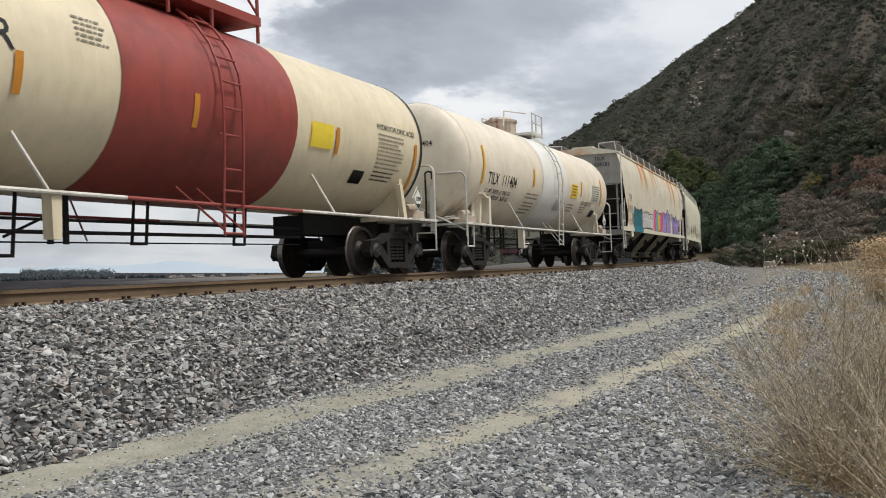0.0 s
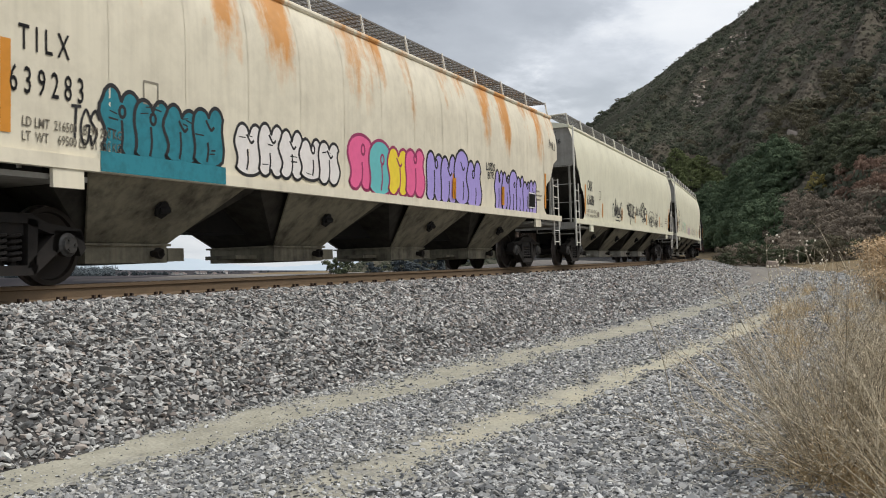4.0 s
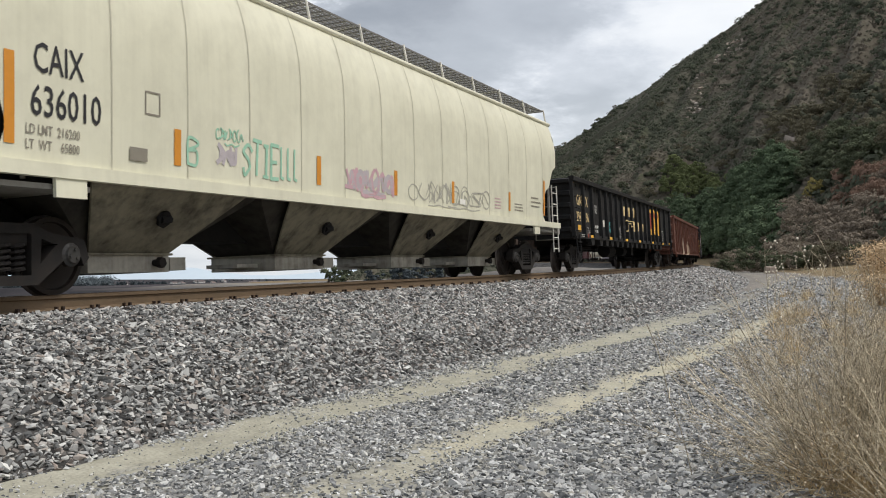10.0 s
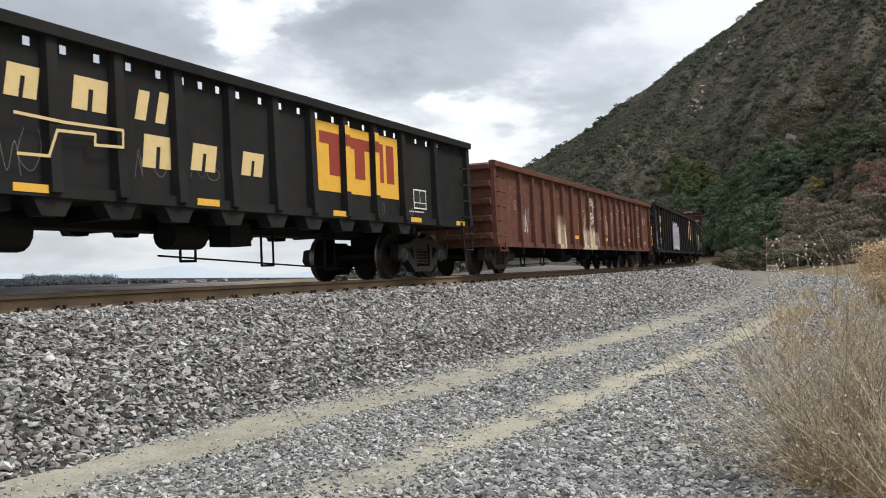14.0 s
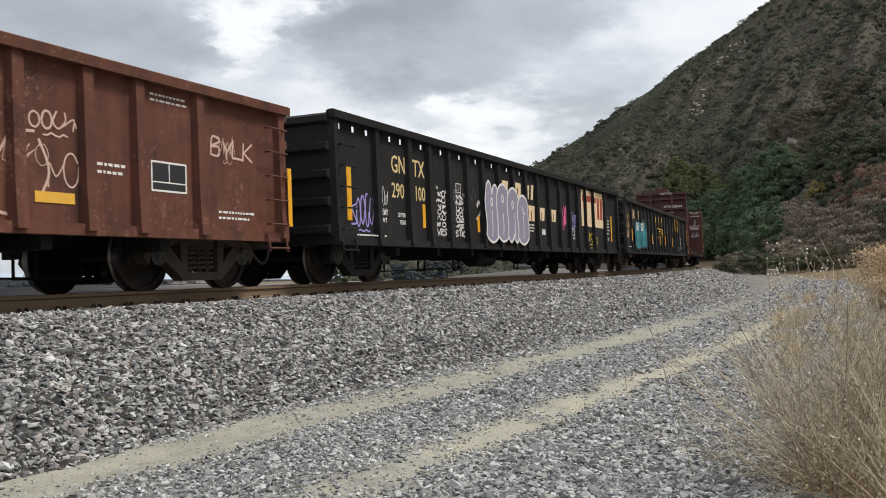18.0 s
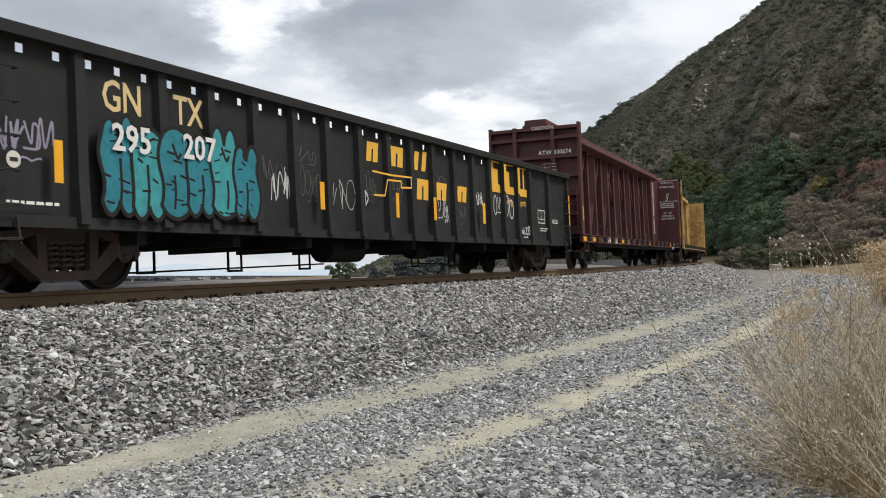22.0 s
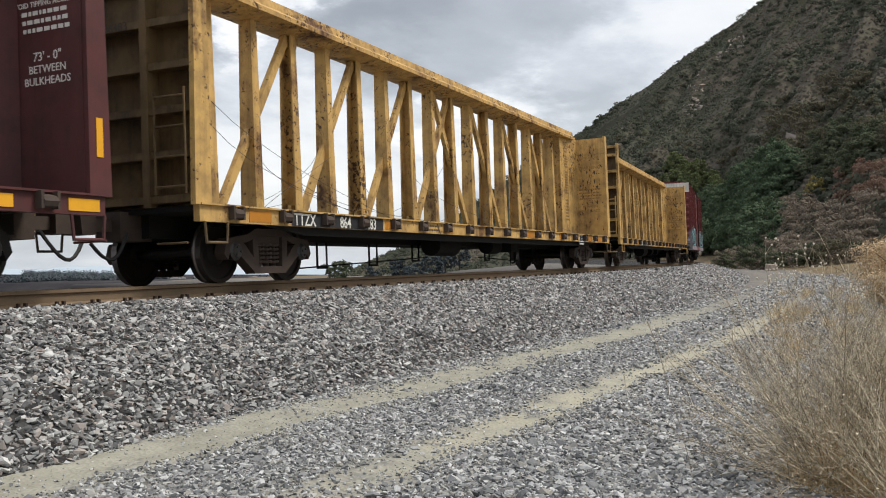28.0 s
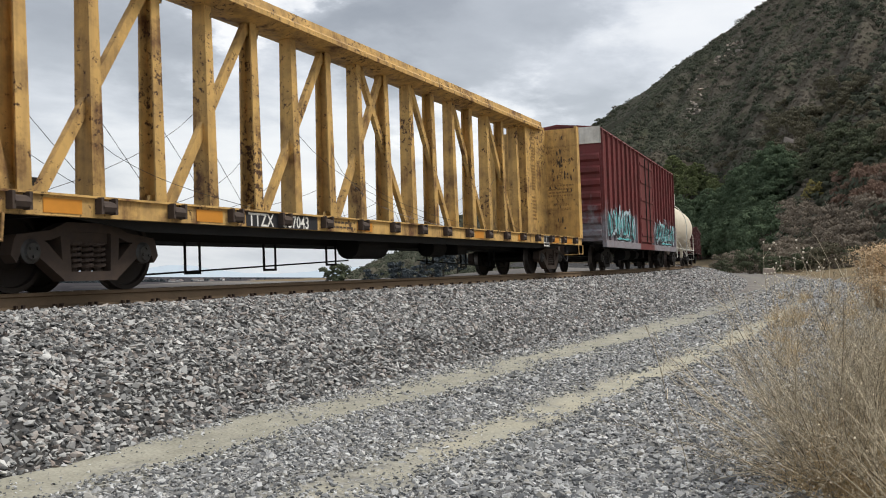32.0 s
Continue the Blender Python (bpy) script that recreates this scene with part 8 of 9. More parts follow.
def face_print(car, material, heads, rows, seed):
    """Instructions on the inner face of the rear bulkhead and on the beam's end panel."""
    rng = random.Random(seed)
    x, mid = 11.036, -0.90
    for text, z, size in heads:
        me = end_lettering(car, text, 0, z, size, material, x)
        w = max(v.co.y for v in me.data.vertices) + min(v.co.y for v in me.data.vertices)
        for v in me.data.vertices:
            v.co.y += mid - w / 2
    bm = bmesh.new()
    for z in rows:
        y, end = mid + rng.uniform(0.34, 0.42), mid - rng.uniform(0.32, 0.42)
        while y > end:
            w = rng.uniform(0.03, 0.10)
            box(bm, x - 0.004, x, y - w, y, z, z + 0.05)
            y -= w + 0.025
    # a small ladder sign
    for y in (mid + 0.02, mid - 0.06):
        ribbon_face(bm, x, (y + 0.06, rows[0] + 0.16), (y - 0.03, rows[0] + 0.56), 0.018)
    for k in range(5):
        z = rows[0] + 0.2 + 0.08 * k
        ribbon_face(bm, x, (mid + 0.07 - 0.018 * k, z), (mid - 0.02 - 0.018 * k, z), 0.014)
    part("small_print", bm, material, car)
    bm = bmesh.new()
    for z in [4.25, 4.13, 4.01] + [3.85 - 0.09 * i for i in range(5)] + [3.30 - 0.09 * i for i in range(9)] + [2.32 - 0.11 * i for i in range(7)]:
        x0 = 9.98 + rng.uniform(0, 0.05)
        while x0 < 10.32:
            w = rng.uniform(0.03, 0.10)
            box(bm, x0, x0 + w, -0.307, -0.303, z, z + 0.06)
            x0 += w + 0.02
    part("small_print", bm, material, car)


def ribbon_face(bm, x, a, b, w):
    """A bar on a face across the car, between two points in y and z."""
    dy, dz = b[0] - a[0], b[1] - a[1]
    d = math.hypot(dy, dz)
    ny, nz = -dz / d * w / 2, dy / d * w / 2
    slab_yz(bm, [(a[0] + ny, a[1] + nz), (b[0] + ny, b[1] + nz), (b[0] - ny, b[1] - nz), (a[0] - ny, a[1] - nz)], x - 0.004, x)


face_print(beam_red, M["white"], (("LOADING AND UNLOADING", 4.42, 0.085), ("INSTRUCTION", 4.30, 0.10), ("WARNING", 4.06, 0.16), ("AVOID TIPPING ACCIDENT", 3.30, 0.09), ("73' - 0\"", 2.66, 0.15), ("BETWEEN", 2.52, 0.13), ("BULKHEADS", 2.38, 0.13)), (3.20, 3.10, 3.00), 141)
for car, seed in ((beam_a, 142), (beam_b, 143)):
    face_print(car, M["print_faded"], (("LOADING AND UNLOADING", 3.95, 0.085), ("INSTRUCTIONS", 3.82, 0.10), ("WARNING", 3.46, 0.16), ("BETWEEN", 2.10, 0.12), ("BULKHEADS", 1.95, 0.12)), (2.72, 2.60, 2.50, 2.40), seed)
# black rubs and scrapes where loads have chafed the bulkheads
for car, seed in ((beam_a, 151), (beam_b, 152)):
    rng = random.Random(seed)
    bm = bmesh.new()
    for _ in range(60):
        y, z = rng.gauss(-0.92, 0.22), rng.gauss(3.0, 0.5) if rng.random() < 0.6 else rng.uniform(1.3, 4.3)
        if -1.36 < y < -0.52 and 1.2 < z < 4.4:
            n, r = rng.choice((5, 6, 7)), rng.uniform(0.008, 0.035)
            k = rng.uniform(0.8, 4.0)
            ring = [(y + r * rng.uniform(0.5, 1.2) * math.cos(6.283 * q / n), z + r * k * rng.uniform(0.5, 1.2) * math.sin(6.283 * q / n)) for q in range(n)]
            slab_yz(bm, ring, 11.033, 11.038)
    tagged(part("scuff_mark", bm, M["soot"], car, "black rubs on the bulkhead"), kind="stuff")
for x0, x1, seed in ((-9.1, -3.4, 77), (2.0, 8.6, 78)):
    tag_piece(box_car, x0, x1, 1.15, 2.5, -1.592, M["sp_frost"], 9, seed, 0.13, "pale blue graffiti along the lower side")
    tag_piece(box_car, x0 + 0.2, x1, 1.2, 2.4, -1.596, M["sp_aqua"], 8, seed + 10, 0.10, "aqua graffiti along the lower side")
    tag_piece(box_car, x0, x1 - 0.2, 1.15, 2.35, -1.600, M["ink"], 9, seed + 20, 0.07, "black graffiti along the lower side")
end_lettering(beam_b, "TTZX 867043", -0.10, 3.62, 0.17, M["soot"], -11.33)
end_lettering(beam_a, "TTZX 86483", 0.55, 3.50, 0.17, M["soot"], -11.33)
end_lettering(box_car, "78028", -0.2, 4.6, 0.2, M["ink_soft"], -9.455)


# ---- plants ----
def soup(name, verts, faces, material):
    """A mesh from arrays of triangles or quads."""
    V, F = np.asarray(verts, dtype=np.float32), np.asarray(faces, dtype=np.int32)
    k = F.shape[1]
    me = bpy.data.meshes.new(name)
    me.vertices.add(len(V))
    me.vertices.foreach_set("co", V.reshape(-1))
    me.loops.add(F.size)
    me.loops.foreach_set("vertex_index", F.reshape(-1))
    me.polygons.add(len(F))
    me.polygons.foreach_set("loop_start", np.arange(0, F.size, k, dtype=np.int32))
    me.polygons.foreach_set("loop_total", np.full(len(F), k, dtype=np.int32))
    me.update(calc_edges=True)
    me.materials.append(material)
    return me


def leaf_cloud(rng, centers, radii, per, size, low=-0.4, lean=None, wild=0.35):
    """Leaves as small bent quads on the shells of many clumps."""
    V = []
    for i, (c, r) in enumerate(zip(centers, radii)):
        d = rng.normal(0, 1, (per, 3))
        d /= np.linalg.norm(d, axis=1)[:, None]
        if lean is not None:
            d = d + lean[i]
            d /= np.linalg.norm(d, axis=1)[:, None]
        d[:, 2] = np.where(d[:, 2] < low, -d[:, 2], d[:, 2])
        p = c + d * (r * rng.uniform(0.55, 1.05, (per, 1))) * np.array([1, 1, 0.8])
        u = rng.normal(0, 1, (per, 3))
        u -= d * (u * d).sum(1)[:, None] * (1.0 - 0.8 * wild)
        u /= np.linalg.norm(u, axis=1)[:, None]
        w = np.cross(d + rng.normal(0, wild, (per, 3)), u)
        w /= np.linalg.norm(w, axis=1)[:, None]
        s = size * rng.uniform(0.6, 1.4, (per, 1))
        V.append(np.stack([p - u * s, p - w * s * 0.55, p + u * s, p + w * s * 0.55], 1))
    V = np.concatenate(V).reshape(-1, 3)
    return V, np.arange(len(V)).reshape(-1, 4)


def tree_meshes(seed, height, spread, leaf, per=60, clumps=46, low=0.14):
    rng = np.random.default_rng(seed)
    bm = bmesh.new()
    tips = []
    trunk = [Vector((0, 0, -0.4)), Vector((0.1, 0.05, height * 0.22)), Vector((0.05, -0.1, height * 0.42))]
    for i, (a, b) in enumerate(zip(trunk, trunk[1:])):
        rod(bm, a, b, height * 0.030 * (1 - 0.3 * i), 7, height * 0.030 * (0.7 - 0.25 * i))
    for i in range(8):
        a = 2 * math.pi * i / 8 + rng.uniform(-0.3, 0.3)
        p = trunk[1].lerp(trunk[2], rng.uniform(0.2, 1))
        q = Vector((math.cos(a) * spread * rng.uniform(0.35, 0.7), math.sin(a) * spread * rng.uniform(0.35, 0.7), height * rng.uniform(0.5, 0.85)))
        rod(bm, p, q, height * 0.011, 5, height * 0.004)
        tips.append(q)
    wood = mesh_of("trunk", bm, M["bark"])
    centers, radii = [], []
    for i in range(clumps):
        a, r = rng.uniform(0, 2 * math.pi), math.sqrt(rng.uniform(0, 1)) * spread * 0.85
        z = height * (low + (0.92 - low) * rng.uniform(0, 1) * (1 - 0.5 * (r / spread) ** 2))
        centers.append(np.array((r * math.cos(a), r * math.sin(a), z)))
        radii.append(spread * rng.uniform(0.16, 0.30))
    V, F = leaf_cloud(rng, centers, radii, per, leaf)
    return wood, V, F


def make_tree_kind(name, seed, height, spread, leaf, material, per=60, clumps=46, low=0.14):
    wood, V, F = tree_meshes(seed, height, spread, leaf, per, clumps, low)
    return wood, soup("crown", V, F, material)


KINDS = {
    "green": [make_tree_kind("tree", s, 8.5, 4.4, 0.17, M["leaf"], 170, 54) for s in (1, 2, 3)],
    "dull": [make_tree_kind("tree", s, 6.0, 3.6, 0.15, M["leaf_dull"], 140, 40) for s in (11, 12)],
    "light": [make_tree_kind("tree", s, 6.5, 3.4, 0.15, M["leaf_light"], 140, 40) for s in (4, 5)],
    "brown": [make_tree_kind("shrub", s, 3.4, 2.8, 0.10, M["leaf_brown"], 130, 30, 0.04) for s in (6, 7)],
    "red": [make_tree_kind("shrub", s, 3.0, 2.8, 0.10, M["leaf_red"], 130, 28, 0.04) for s in (13, 14)],
    "olive": [make_tree_kind("shrub", s, 3.6, 3.2, 0.11, M["leaf_olive"], 160, 30, 0.04) for s in (15, 16)],
    "straw": [make_tree_kind("shrub", s, 2.4, 2.0, 0.032, M["leaf_straw"], 420, 28, 0.02) for s in (17, 18)],
    "yellow": [make_tree_kind("tree", 8, 7.0, 2.4, 0.18, M["leaf_yellow"], 80, 34)],
    "valley": [make_tree_kind("tree", 9, 15.0, 5.0, 0.42, M["leaf_far"], 70, 40)],
    "lone": [make_tree_kind("tree", 19, 20.6, 3.4, 0.20, M["leaf_dull"], 90, 40, 0.74)],
}


def ground_height(x, y):
    return float(terrain(np.array([x]), np.array([y]), False)[0])


def hill_height(x, y):
    """Height of the hillside over a point, found along its own line of sight from the road."""
    az = math.degrees(math.atan2(y - EYE.y, x - EYE.x))
    r = math.hypot(x - EYE.x, y - EYE.y)
    a, b = hill_point(az, 0.0), hill_point(az, 1.0)
    r0, r1 = math.hypot(a[0] - EYE.x, a[1] - EYE.y), math.hypot(b[0] - EYE.x, b[1] - EYE.y)
    f = (r - r0) / (r1 - r0)
    return hill_point(az, f)[2] if f > 0 else -1e9


def surface(x, y):
    return max(ground_height(x, y), hill_height(x, y))


def at_bearing(az, r):
    return EYE.x + r * math.cos(radians(az)), EYE.y + r * math.sin(radians(az))


def plant_tree(kind, i, az, r, scale, label, category, group, turn=0.0, z=None):
    wood, crown = KINDS[kind][i % len(KINDS[kind])]
    x, y = at_bearing(az, r)
    t = thing("tree" if category == "tree" else "shrub", label, category, group)
    t.matrix_basis = pose(x, y, (surface(x, y) if z is None else z) - 0.1, 0, 0, turn) @ Matrix.Scale(scale, 4)
    share("trunk", wood, t)
    share("crown", crown, t)


def plant_group(kind, count, az, el, scale, label, category, group, seed):
    """Plants spread over a stretch of hillside given by bearings and elevations."""
    rng = random.Random(seed)
    for i in range(count):
        a, e = rng.uniform(*az), rng.uniform(*el)
        x, y, z = spot(a, e)
        plant_tree(kind, i, a, math.hypot(x - EYE.x, y - EYE.y), rng.uniform(*scale), label, category, group, rng.uniform(0, 360))


FOOT = "trees at the hill's foot"
plant_group("green", 40, (4.6, 8.4), (0.1, 4.0), (0.75, 1.2), "dense dark green tree at the foot of the hill", "tree", FOOT, 21)
plant_group("green", 14, (3.4, 6.6), (3.6, 5.2), (0.8, 1.2), "dense dark green tree on the lower hillside", "tree", FOOT, 36)
plant_group("green", 20, (8.0, 11.2), (0.1, 3.6), (0.7, 1.1), "dense dark green tree at the foot of the hill", "tree", FOOT, 22)
plant_group("light", 15, (7.4, 10.4), (4.0, 5.8), (0.9, 1.4), "bright olive-green tree on the lower hillside", "tree", FOOT, 23)
plant_group("dull", 36, (-1.8, 3.6), (4.9, 7.4), (0.6, 1.1), "dull green oak on the lower hillside", "tree", FOOT, 24)
plant_group("yellow", 2, (2.1, 2.7), (3.6, 4.2), (0.55, 0.7), "yellowing tree among brown brush", "tree", FOOT, 25)
BANK_SHRUBS = "shrubs on the bank"
plant_group("olive", 46, (5.0, 21.0), (2.5, 11.5), (0.45, 1.0), "olive-brown shrub on the hillside", "shrub", "shrubs on the hillside", 34)
plant_group("dull", 22, (4.0, 19.0), (3.0, 10.0), (0.35, 0.7), "dark green shrub on the hillside", "shrub", "shrubs on the hillside", 35)
plant_group("olive", 40, (-2.5, 4.5), (6.8, 10.5), (0.7, 1.6), "olive-brown shrub on the lower hillside", "shrub", BANK_SHRUBS, 26)
plant_group("brown", 72, (-0.8, 4.9), (0.1, 3.3), (0.7, 1.4), "leafless grey-brown shrub on the bank", "shrub", BANK_SHRUBS, 27)
plant_group("red", 34, (-3.0, 1.0), (3.2, 5.4), (0.6, 1.2), "red-brown dry shrub on the bank", "shrub", BANK_SHRUBS, 29)
rng = random.Random(32)
for i in range(56):
    kind = ("brown", "brown", "dull", "olive")[i % 4]
    plant_tree(kind, i, rng.uniform(-1.5, 7.4), rng.uniform(112, 150), rng.uniform(0.5, 1.0) * (0.55 if kind == "dull" else 1.0), {"olive": "low olive brush at the road's end", "brown": "leafless grey-brown shrub on the bank", "dull": "dark green shrub at the road's end"}[kind], "shrub", BANK_SHRUBS, rng.uniform(0, 360))
rng = random.Random(31)
for i in range(5):
    plant_tree("straw", i, -4.5 + 0.5 * i, rng.uniform(29, 34), rng.uniform(0.95, 1.1), "golden dry grass mound on the bank", "grass", "straw mounds on the bank", rng.uniform(0, 360))
plant_tree("lone", 0, 30.45, 215, 1.12, "lone leafy tree in the valley below the track", "tree", "trees in the valley")
for i in range(7):
    plant_tree("valley", 0, 23.0 + i * 0.85, rng.uniform(230, 330), rng.uniform(0.8, 1.0), "dark tree below the hill's end", "tree", "trees in the valley", rng.uniform(0, 360))
for a, k in ((14.5, 1.0), (14.75, 0.75), (15.1, 0.45)):
    plant_tree("dull", 0, a, 652, k, "small tree on the skyline of the hill", "tree", "trees on the skyline", 300 * k)


def build_brush():
    """Chaparral over the hillside, and far groves on the plain."""
    nr = np.random.default_rng(33)
    C, R, L = [], [], []
    for _ in range(34000):
        az, f = nr.uniform(-4, 31), nr.uniform(0.0, 1.0) ** 0.8
        x, y, z = hill_point(az, f)
        if noise.fractal(Vector((x * 0.02, y * 0.02, 5.0)), 1.0, 2.0, 3) < -0.60 + nr.uniform(-0.3, 0.3):
            continue
        size = math.exp(nr.normal(0.1, 0.38)) * (0.8 + 0.5 * f)
        C.append(np.array((x, y, z + 0.2 * size)))
        R.append(0.75 * size)
        # the leaves that show face down the slope
        L.append(1.6 * np.array((-math.cos(radians(az)), -math.sin(radians(az)), 0.9)))
    V, F = leaf_cloud(nr, C, R, 9, 0.46, -0.5, L, 0.14)
    # larger bushes in drifts
    C, R, L = [], [], []
    for _ in range(6500):
        az, f = nr.uniform(-4, 31), nr.uniform(0.02, 0.99)
        x, y, z = hill_point(az, f)
        if noise.fractal(Vector((x * 0.016, y * 0.016, 11.0)), 1.0, 2.0, 3) < 0.05 + nr.uniform(-0.45, 0.45):
            continue
        size = nr.uniform(1.1, 2.9)
        C.append(np.array((x, y, z + 0.35 * size)))
        R.append(size)
        L.append(0.7 * np.array((-math.cos(radians(az)), -math.sin(radians(az)), 0.7)))
    W, G = leaf_cloud(nr, C, R, 60, 0.46, -0.3, L, 0.18)
    tagged(new("hill_bushes", soup("hill_bushes", W, G, M["leaf_bush"])), "rounded dark olive bushes in drifts on the hillside", "bushes", kind="stuff")
    tagged(new("hill_brush", soup("hill_brush", V, F, M["leaf_hill"])), "dark low chaparral over the hillside", "brush", kind="stuff")
    P, S = [], []
    for i in range(4000):
        az = nr.uniform(22, 56) if i < 2800 else nr.uniform(43.5, 50)
        r = 700 + 2600 * nr.uniform(0, 1) ** 2.0
        grove = noise.fractal(Vector((az * 0.35, r * 0.004, 1.0)), 1.0, 2.0, 3)
        if grove < (0.22 if i < 2800 else -0.2):
            continue
        x, y = at_bearing(az, r)
        h = nr.uniform(0.3, 1.4) * (0.6 + r / 1400) * (4.5 if 43 < az < 48 and r > 900 else 1.0)
        P.append((x, y, ground_height(x, y) + h * 0.6))
        S.append(h)
    L = [1.1 * np.array((-x, -y, 0.0)) / math.hypot(x, y) + np.array((0, 0, 0.5)) for x, y, z in P]
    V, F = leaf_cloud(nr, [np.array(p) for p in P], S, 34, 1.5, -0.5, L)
    tagged(new("far_groves", soup("far_groves", V, F, M["leaf_far"])), "dark groves and hedges far over the plain, haze in their colour", "trees", kind="stuff")


build_brush()


def far_house(az, r, w, h, turn):
    """A plain house far out on the plain: walls, pitched roof, two windows."""
    x, y = at_bearing(az, r)
    t = thing("house", "small pale house far out on the plain", "house", "houses on the plain")
    t.matrix_basis = pose(x, y, ground_height(x, y) - 0.5, 0, 0, turn)
    bm = bmesh.new()
    slab_yz(bm, [(-w * 0.35, 0), (w * 0.35, 0), (w * 0.35, h), (0, h * 1.45), (-w * 0.35, h)], -w / 2, w / 2)
    part("wall", bm, M["house_wall"], t)
    bm = bmesh.new()
    for sy in (-1, 1):
        slab_yz(bm, [(0, h * 1.47), (sy * w * 0.40, h * 0.95), (sy * w * 0.40, h * 1.03), (0, h * 1.55)], -w * 0.54, w * 0.54)
    part("roof", bm, M["house_roof"], t)
    for sx in (-0.25, 0.25):
        bm = bmesh.new()
        box(bm, sx * w - 0.7, sx * w + 0.7, -w * 0.35 - 0.06, -w * 0.35 + 0.02, h * 0.35, h * 0.75)
        part("window", bm, M["ink"], t)


rng = random.Random(61)
for i in range(16):
    far_house(rng.uniform(33, 47), rng.uniform(1300, 2400), rng.uniform(8, 15), rng.uniform(3.2, 5.0), rng.uniform(-25, 25))


def stems(name, rng, base, count, spread, length, curl, r0, subs, material, parent, lean=(0, 0)):
    """Dry stems that fan out from a root, each with finer twigs."""
    V, F = [], []

    def tube(pts, ra, rb):
        n = len(pts)
        b = len(V)
        for i, p in enumerate(pts):
            w = (pts[min(i + 1, n - 1)] - pts[max(i - 1, 0)]).normalized()
            a = w.orthogonal().normalized()
            c = w.cross(a)
            r = ra + (rb - ra) * i / (n - 1)
            for k in range(3):
                q = p + (a * math.cos(2.094 * k) + c * math.sin(2.094 * k)) * r
                V.append((q.x, q.y, q.z))
        for i in range(n - 1):
            for k in range(3):
                F.append((b + i * 3 + k, b + i * 3 + (k + 1) % 3, b + i * 3 + 3 + (k + 1) % 3, b + i * 3 + 3 + k))

    for _ in range(count):
        a = rng.uniform(0, 2 * math.pi)
        t = rng.uniform(0.05, 1.0) ** 0.7 * spread
        d = Vector((math.cos(a) * math.sin(t) + lean[0], math.sin(a) * math.sin(t) + lean[1], math.cos(t))).normalized()
        L = length * rng.uniform(0.55, 1.15)
        p = Vector((rng.gauss(0, 0.10), rng.gauss(0, 0.10), 0)) + Vector(base)
        bend = Vector((rng.gauss(0, 1), rng.gauss(0, 1), rng.gauss(0.25, 0.7))) * curl
        pts = [p + d * (L * i / 7) + bend * (L * (i / 7) ** 2) for i in range(8)]
        tube(pts, r0 * rng.uniform(0.7, 1.2), r0 * 0.35)
        for _ in range(subs):
            i = rng.randrange(2, 7)
            o = pts[i].lerp(pts[i + 1] if i < 7 else pts[i], rng.random())
            sd = (d + Vector((rng.gauss(0, 0.55), rng.gauss(0, 0.55), rng.gauss(0.1, 0.5)))).normalized()
            l = L * rng.uniform(0.10, 0.30)
            k = Vector((rng.gauss(0, 0.15), rng.gauss(0, 0.15), 0.1))
            sp = [o, o + sd * l * 0.5, o + sd * l + k * l]
            tube(sp, r0 * 0.42, r0 * 0.2)
            for _ in range(2):
                m = sp[1].lerp(sp[2], rng.random())
                e = m + (sd + Vector((rng.gauss(0, 0.7), rng.gauss(0, 0.7), rng.gauss(0.1, 0.6)))).normalized() * l * 0.4
                tube([m, m.lerp(e, 0.5) + Vector((0, 0, 0.004)), e], r0 * 0.26, r0 * 0.14)
    ob = new(name, soup(name, V, F, material))
    ob.parent = parent
    return tagged(ob, kind="stuff")


def dry_bush(x, y, count, length, seed, lean=(0, 0), subs=10, spread=1.15):
    r = random.Random(seed)
    b = thing("dry_bush", "dry leafless tumbleweed bush with fine tan twigs", "bush", "dry bushes by the road")
    b.matrix_basis = pose(x, y, ground_height(x, y) - 0.03)
    stems("twig_tangle", r, (0, 0, 0), count, spread, length, 0.13, 0.0052, subs, M["twig"], b, lean)
    # pale flecks of dried flowers among the twig ends
    nr = np.random.default_rng(seed)
    d = nr.normal(0, 1, (count * 24, 3))
    d /= np.linalg.norm(d, axis=1)[:, None]
    d[:, 2] = np.abs(d[:, 2]) * 0.95 + 0.05
    C = d * (length * nr.uniform(0.35, 0.98, (len(d), 1))) + np.array([0.0, 0.3 * lean[1], 0.0])
    V, F = leaf_cloud(nr, C, np.full(len(C), 0.01), 1, 0.0075)
    fleck = new("dried_flower", soup("dried_flower", V, F, M["fleck"]))
    fleck.parent = b
    tagged(fleck, kind="stuff")
    stems("dry_grass", r, (0.05, -0.1, 0), count, 1.5, length * 0.46, 0.3, 0.0030, 3, M["straw"], b, lean)


dry_bush(6.8, -9.22, 105, 1.22, 1, (-0.05, 0.12), 13, 1.38)
dry_bush(7.6, -9.50, 100, 1.25, 2, (0.0, 0.10), 12)
dry_bush(8.9, -9.75, 95, 1.22, 3, (0.0, 0.14), 10)
dry_bush(10.8, -10.05, 75, 1.0, 4, (0.0, 0.10), 9)
dry_bush(6.0, -9.72, 60, 0.95, 5, (0.1, 0.06), 9)


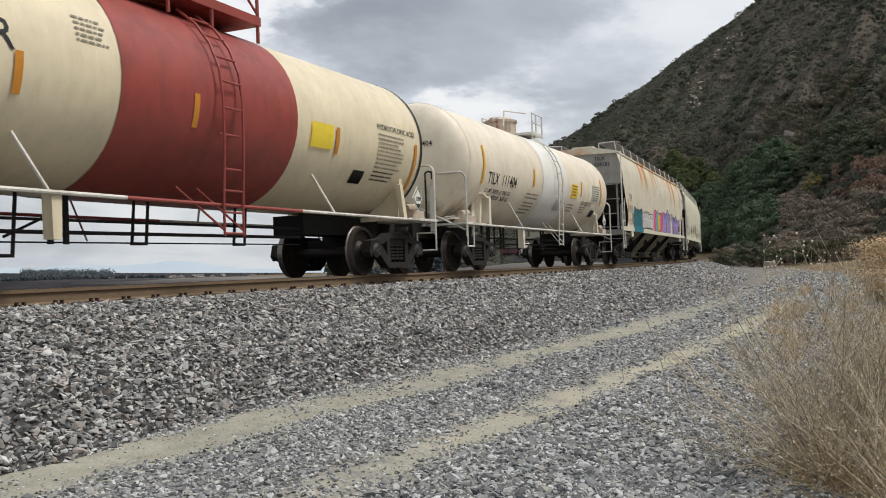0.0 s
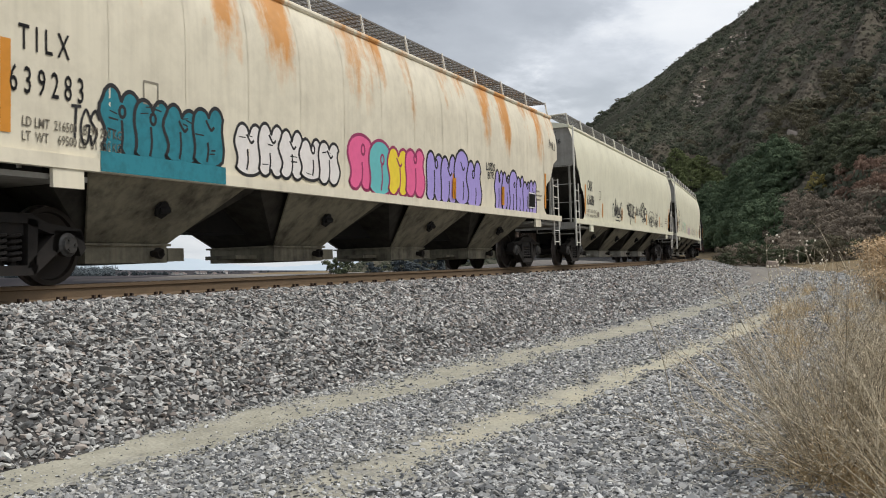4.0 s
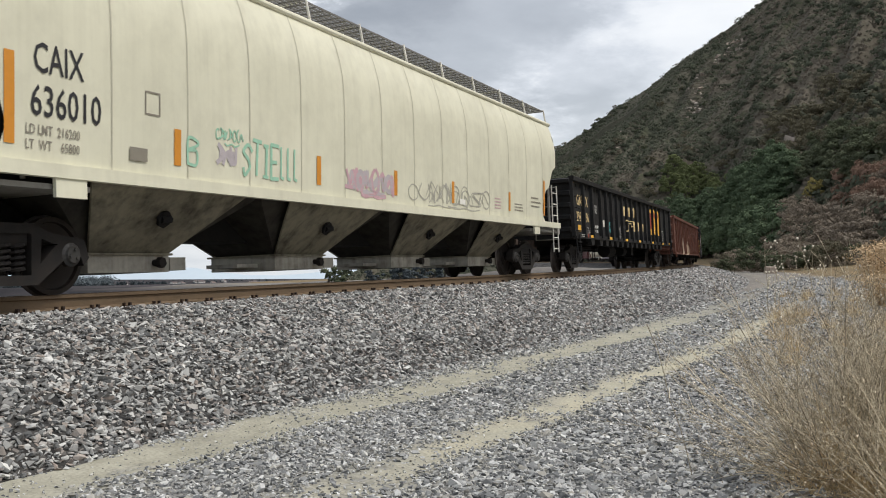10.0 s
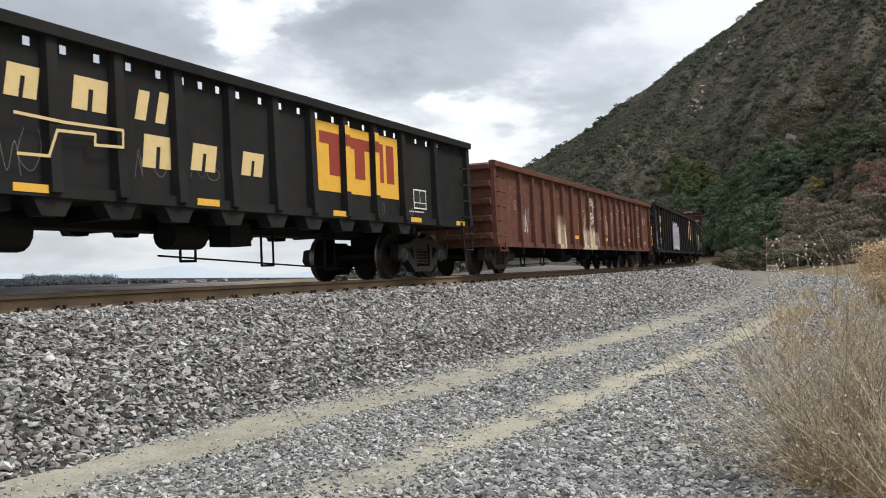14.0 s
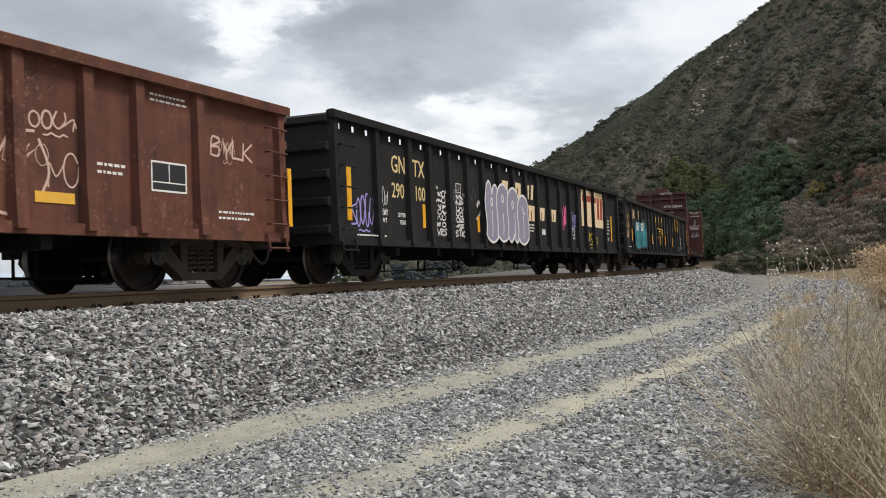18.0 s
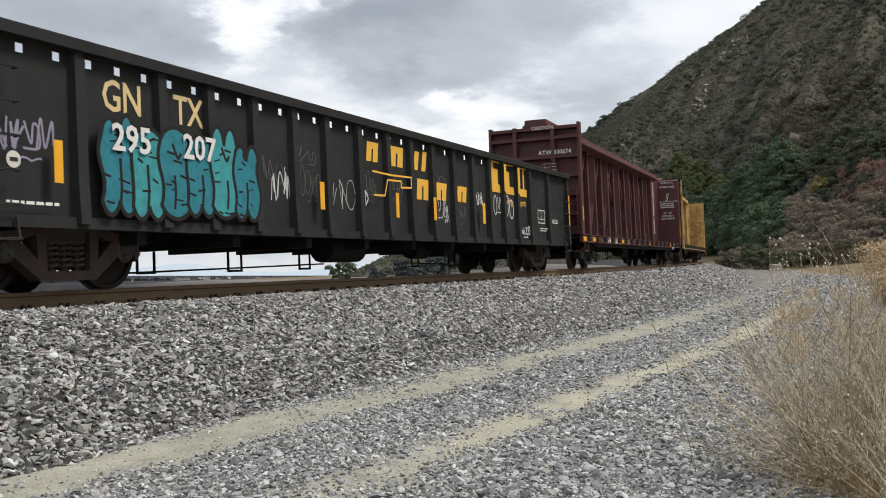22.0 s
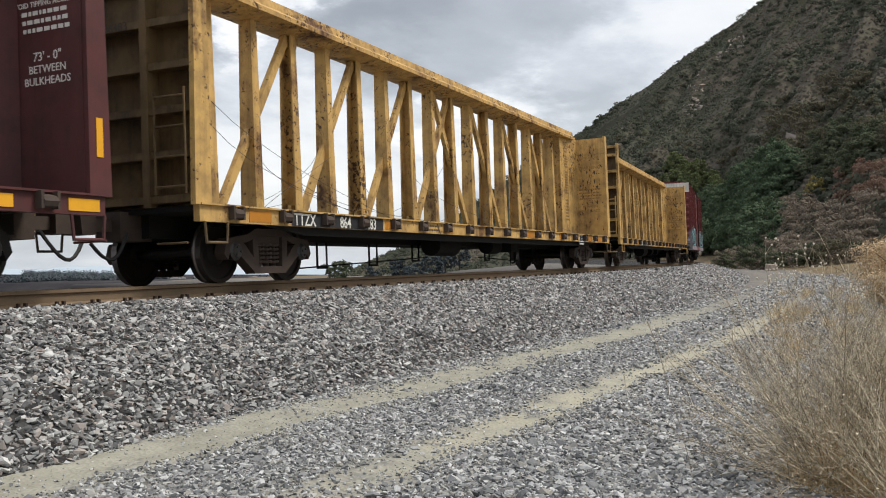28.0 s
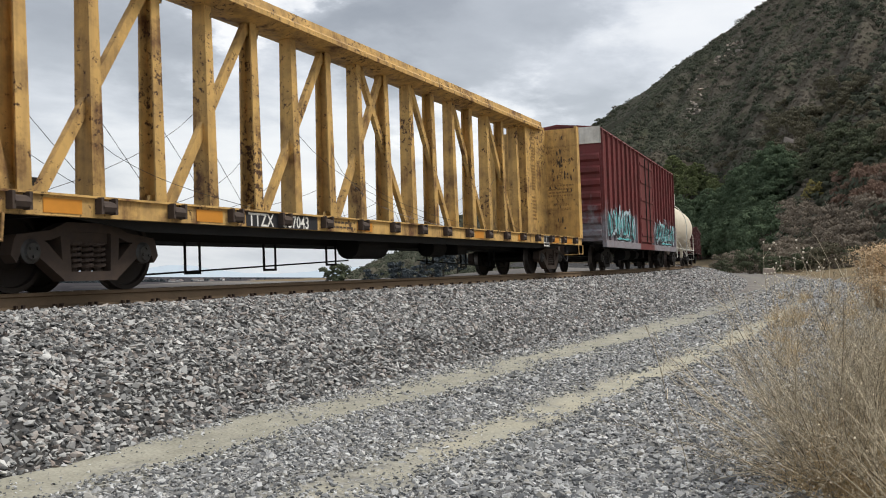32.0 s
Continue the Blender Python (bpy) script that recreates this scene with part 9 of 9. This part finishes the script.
def weed(x, y, h, seed, seeds=True):
    r = random.Random(seed)
    w = thing("weed_stalk", "tall dry weed stalk with pale seed heads" if seeds else "thin bare weed stalk standing in gravel", "weed", "weeds by the road")
    w.matrix_basis = pose(x, y, ground_height(x, y) - 0.02)
    bm = bmesh.new()
    lean = Vector((r.gauss(0, 0.1), r.gauss(0, 0.22), 1)).normalized()
    pts = [lean * (h * i / 6) + Vector((0, r.gauss(0, 0.015), 0)) for i in range(7)]
    tips = [pts[-1]]
    rad = 0.0035 if not seeds else 0.0065
    pipe(bm, pts, rad, 4)
    for i in range(3):
        k = r.randrange(3, 6)
        q = pts[k] + Vector((r.gauss(0, 0.12), r.gauss(0, 0.18), r.uniform(0.08, 0.3))) * (h / 1.4)
        rod(bm, pts[k], q, rad * 0.6, 4)
        tips.append(q)
        tips.append(pts[k].lerp(q, 0.6))
    part("stalk", bm, M["twig"], w)
    if seeds:
        bm = bmesh.new()
        for t in tips + pts[3:]:
            m = bmesh.ops.create_icosphere(bm, subdivisions=1, radius=r.uniform(0.016, 0.028))
            bmesh.ops.translate(bm, verts=m["verts"], vec=t)
        tagged(part("seed_head", bm, M["seed"], w), kind="stuff")


rng = random.Random(5)
weed(6.6, -8.32, 1.1, 1, False)
for i in range(15):
    d = rng.uniform(17, 30)
    x, y = at_bearing(rng.uniform(-1.2, 5.2), d)
    weed(x, y, rng.uniform(0.6, 2.0) if i % 3 else rng.uniform(1.4, 2.1), 100 + i)
for i in range(30):
    x, y = at_bearing(rng.uniform(-1.5, 4.5), rng.uniform(13, 40))
    r = random.Random(400 + i)
    b = thing("grass_tuft", "low dry grass tuft at the road's edge", "grass", "grass tufts by the road")
    b.matrix_basis = pose(x, y, ground_height(x, y) - 0.02)
    stems("dry_grass", r, (0, 0, 0), 60, 1.1, rng.uniform(0.25, 0.6), 0.3, 0.004, 1, M["straw"], b)
for i in range(12):
    x, y = 6.45 + 0.26 * (i % 6) + rng.uniform(-0.1, 0.1), -9.20 - 0.28 * (i // 6) - 0.05 * (i % 6) + rng.uniform(-0.1, 0.1)
    b = thing("grass_tuft", "golden dry grass lying under the bush", "grass", "grass tufts by the road")
    b.matrix_basis = pose(x, y, ground_height(x, y) - 0.02)
    stems("dry_grass", random.Random(700 + i), (0, 0, 0), 90, 1.45, rng.uniform(0.25, 0.42), 0.3, 0.0028, 1, M["straw"], b)
bm = bmesh.new()
r = random.Random(9)
for sx in (-1, 1):
    for sy in (-1, 1):
        for sz in (0, 1):
            bm.verts.new((sx * 0.62 * r.uniform(0.8, 1.1), sy * 0.5 * r.uniform(0.8, 1.1), sz * 0.85 * r.uniform(0.8, 1.1) - 0.1))
bmesh.ops.convex_hull(bm, input=bm.verts)
x, y = at_bearing(4.75, 104)
block = new("boulder", mesh_of("boulder", bm, M["rock"], 0.06))
block.matrix_basis = pose(x, y, ground_height(x, y), 0, 0, 25)
tagged(block, "pale squarish boulder at the end of the road", "rock")


build_stones()


# ---- what moves ----
def motions():
    """The train rolls past towards the road's near end; its wheels turn."""
    for car, center, half_tc in CARS:
        walk(car, [(t * 0.5, car_pose(center, half_tc, t * 0.5)) for t in range(65)])
    for w, sx, phase in WHEELSETS:
        rows = [(k / 15, pose(sx, 0, WHEEL_R, 0, math.degrees(-travelled(k / 15) / WHEEL_R + phase) % 360, 0)) for k in range(481)]
        walk(w, rows)


motions()
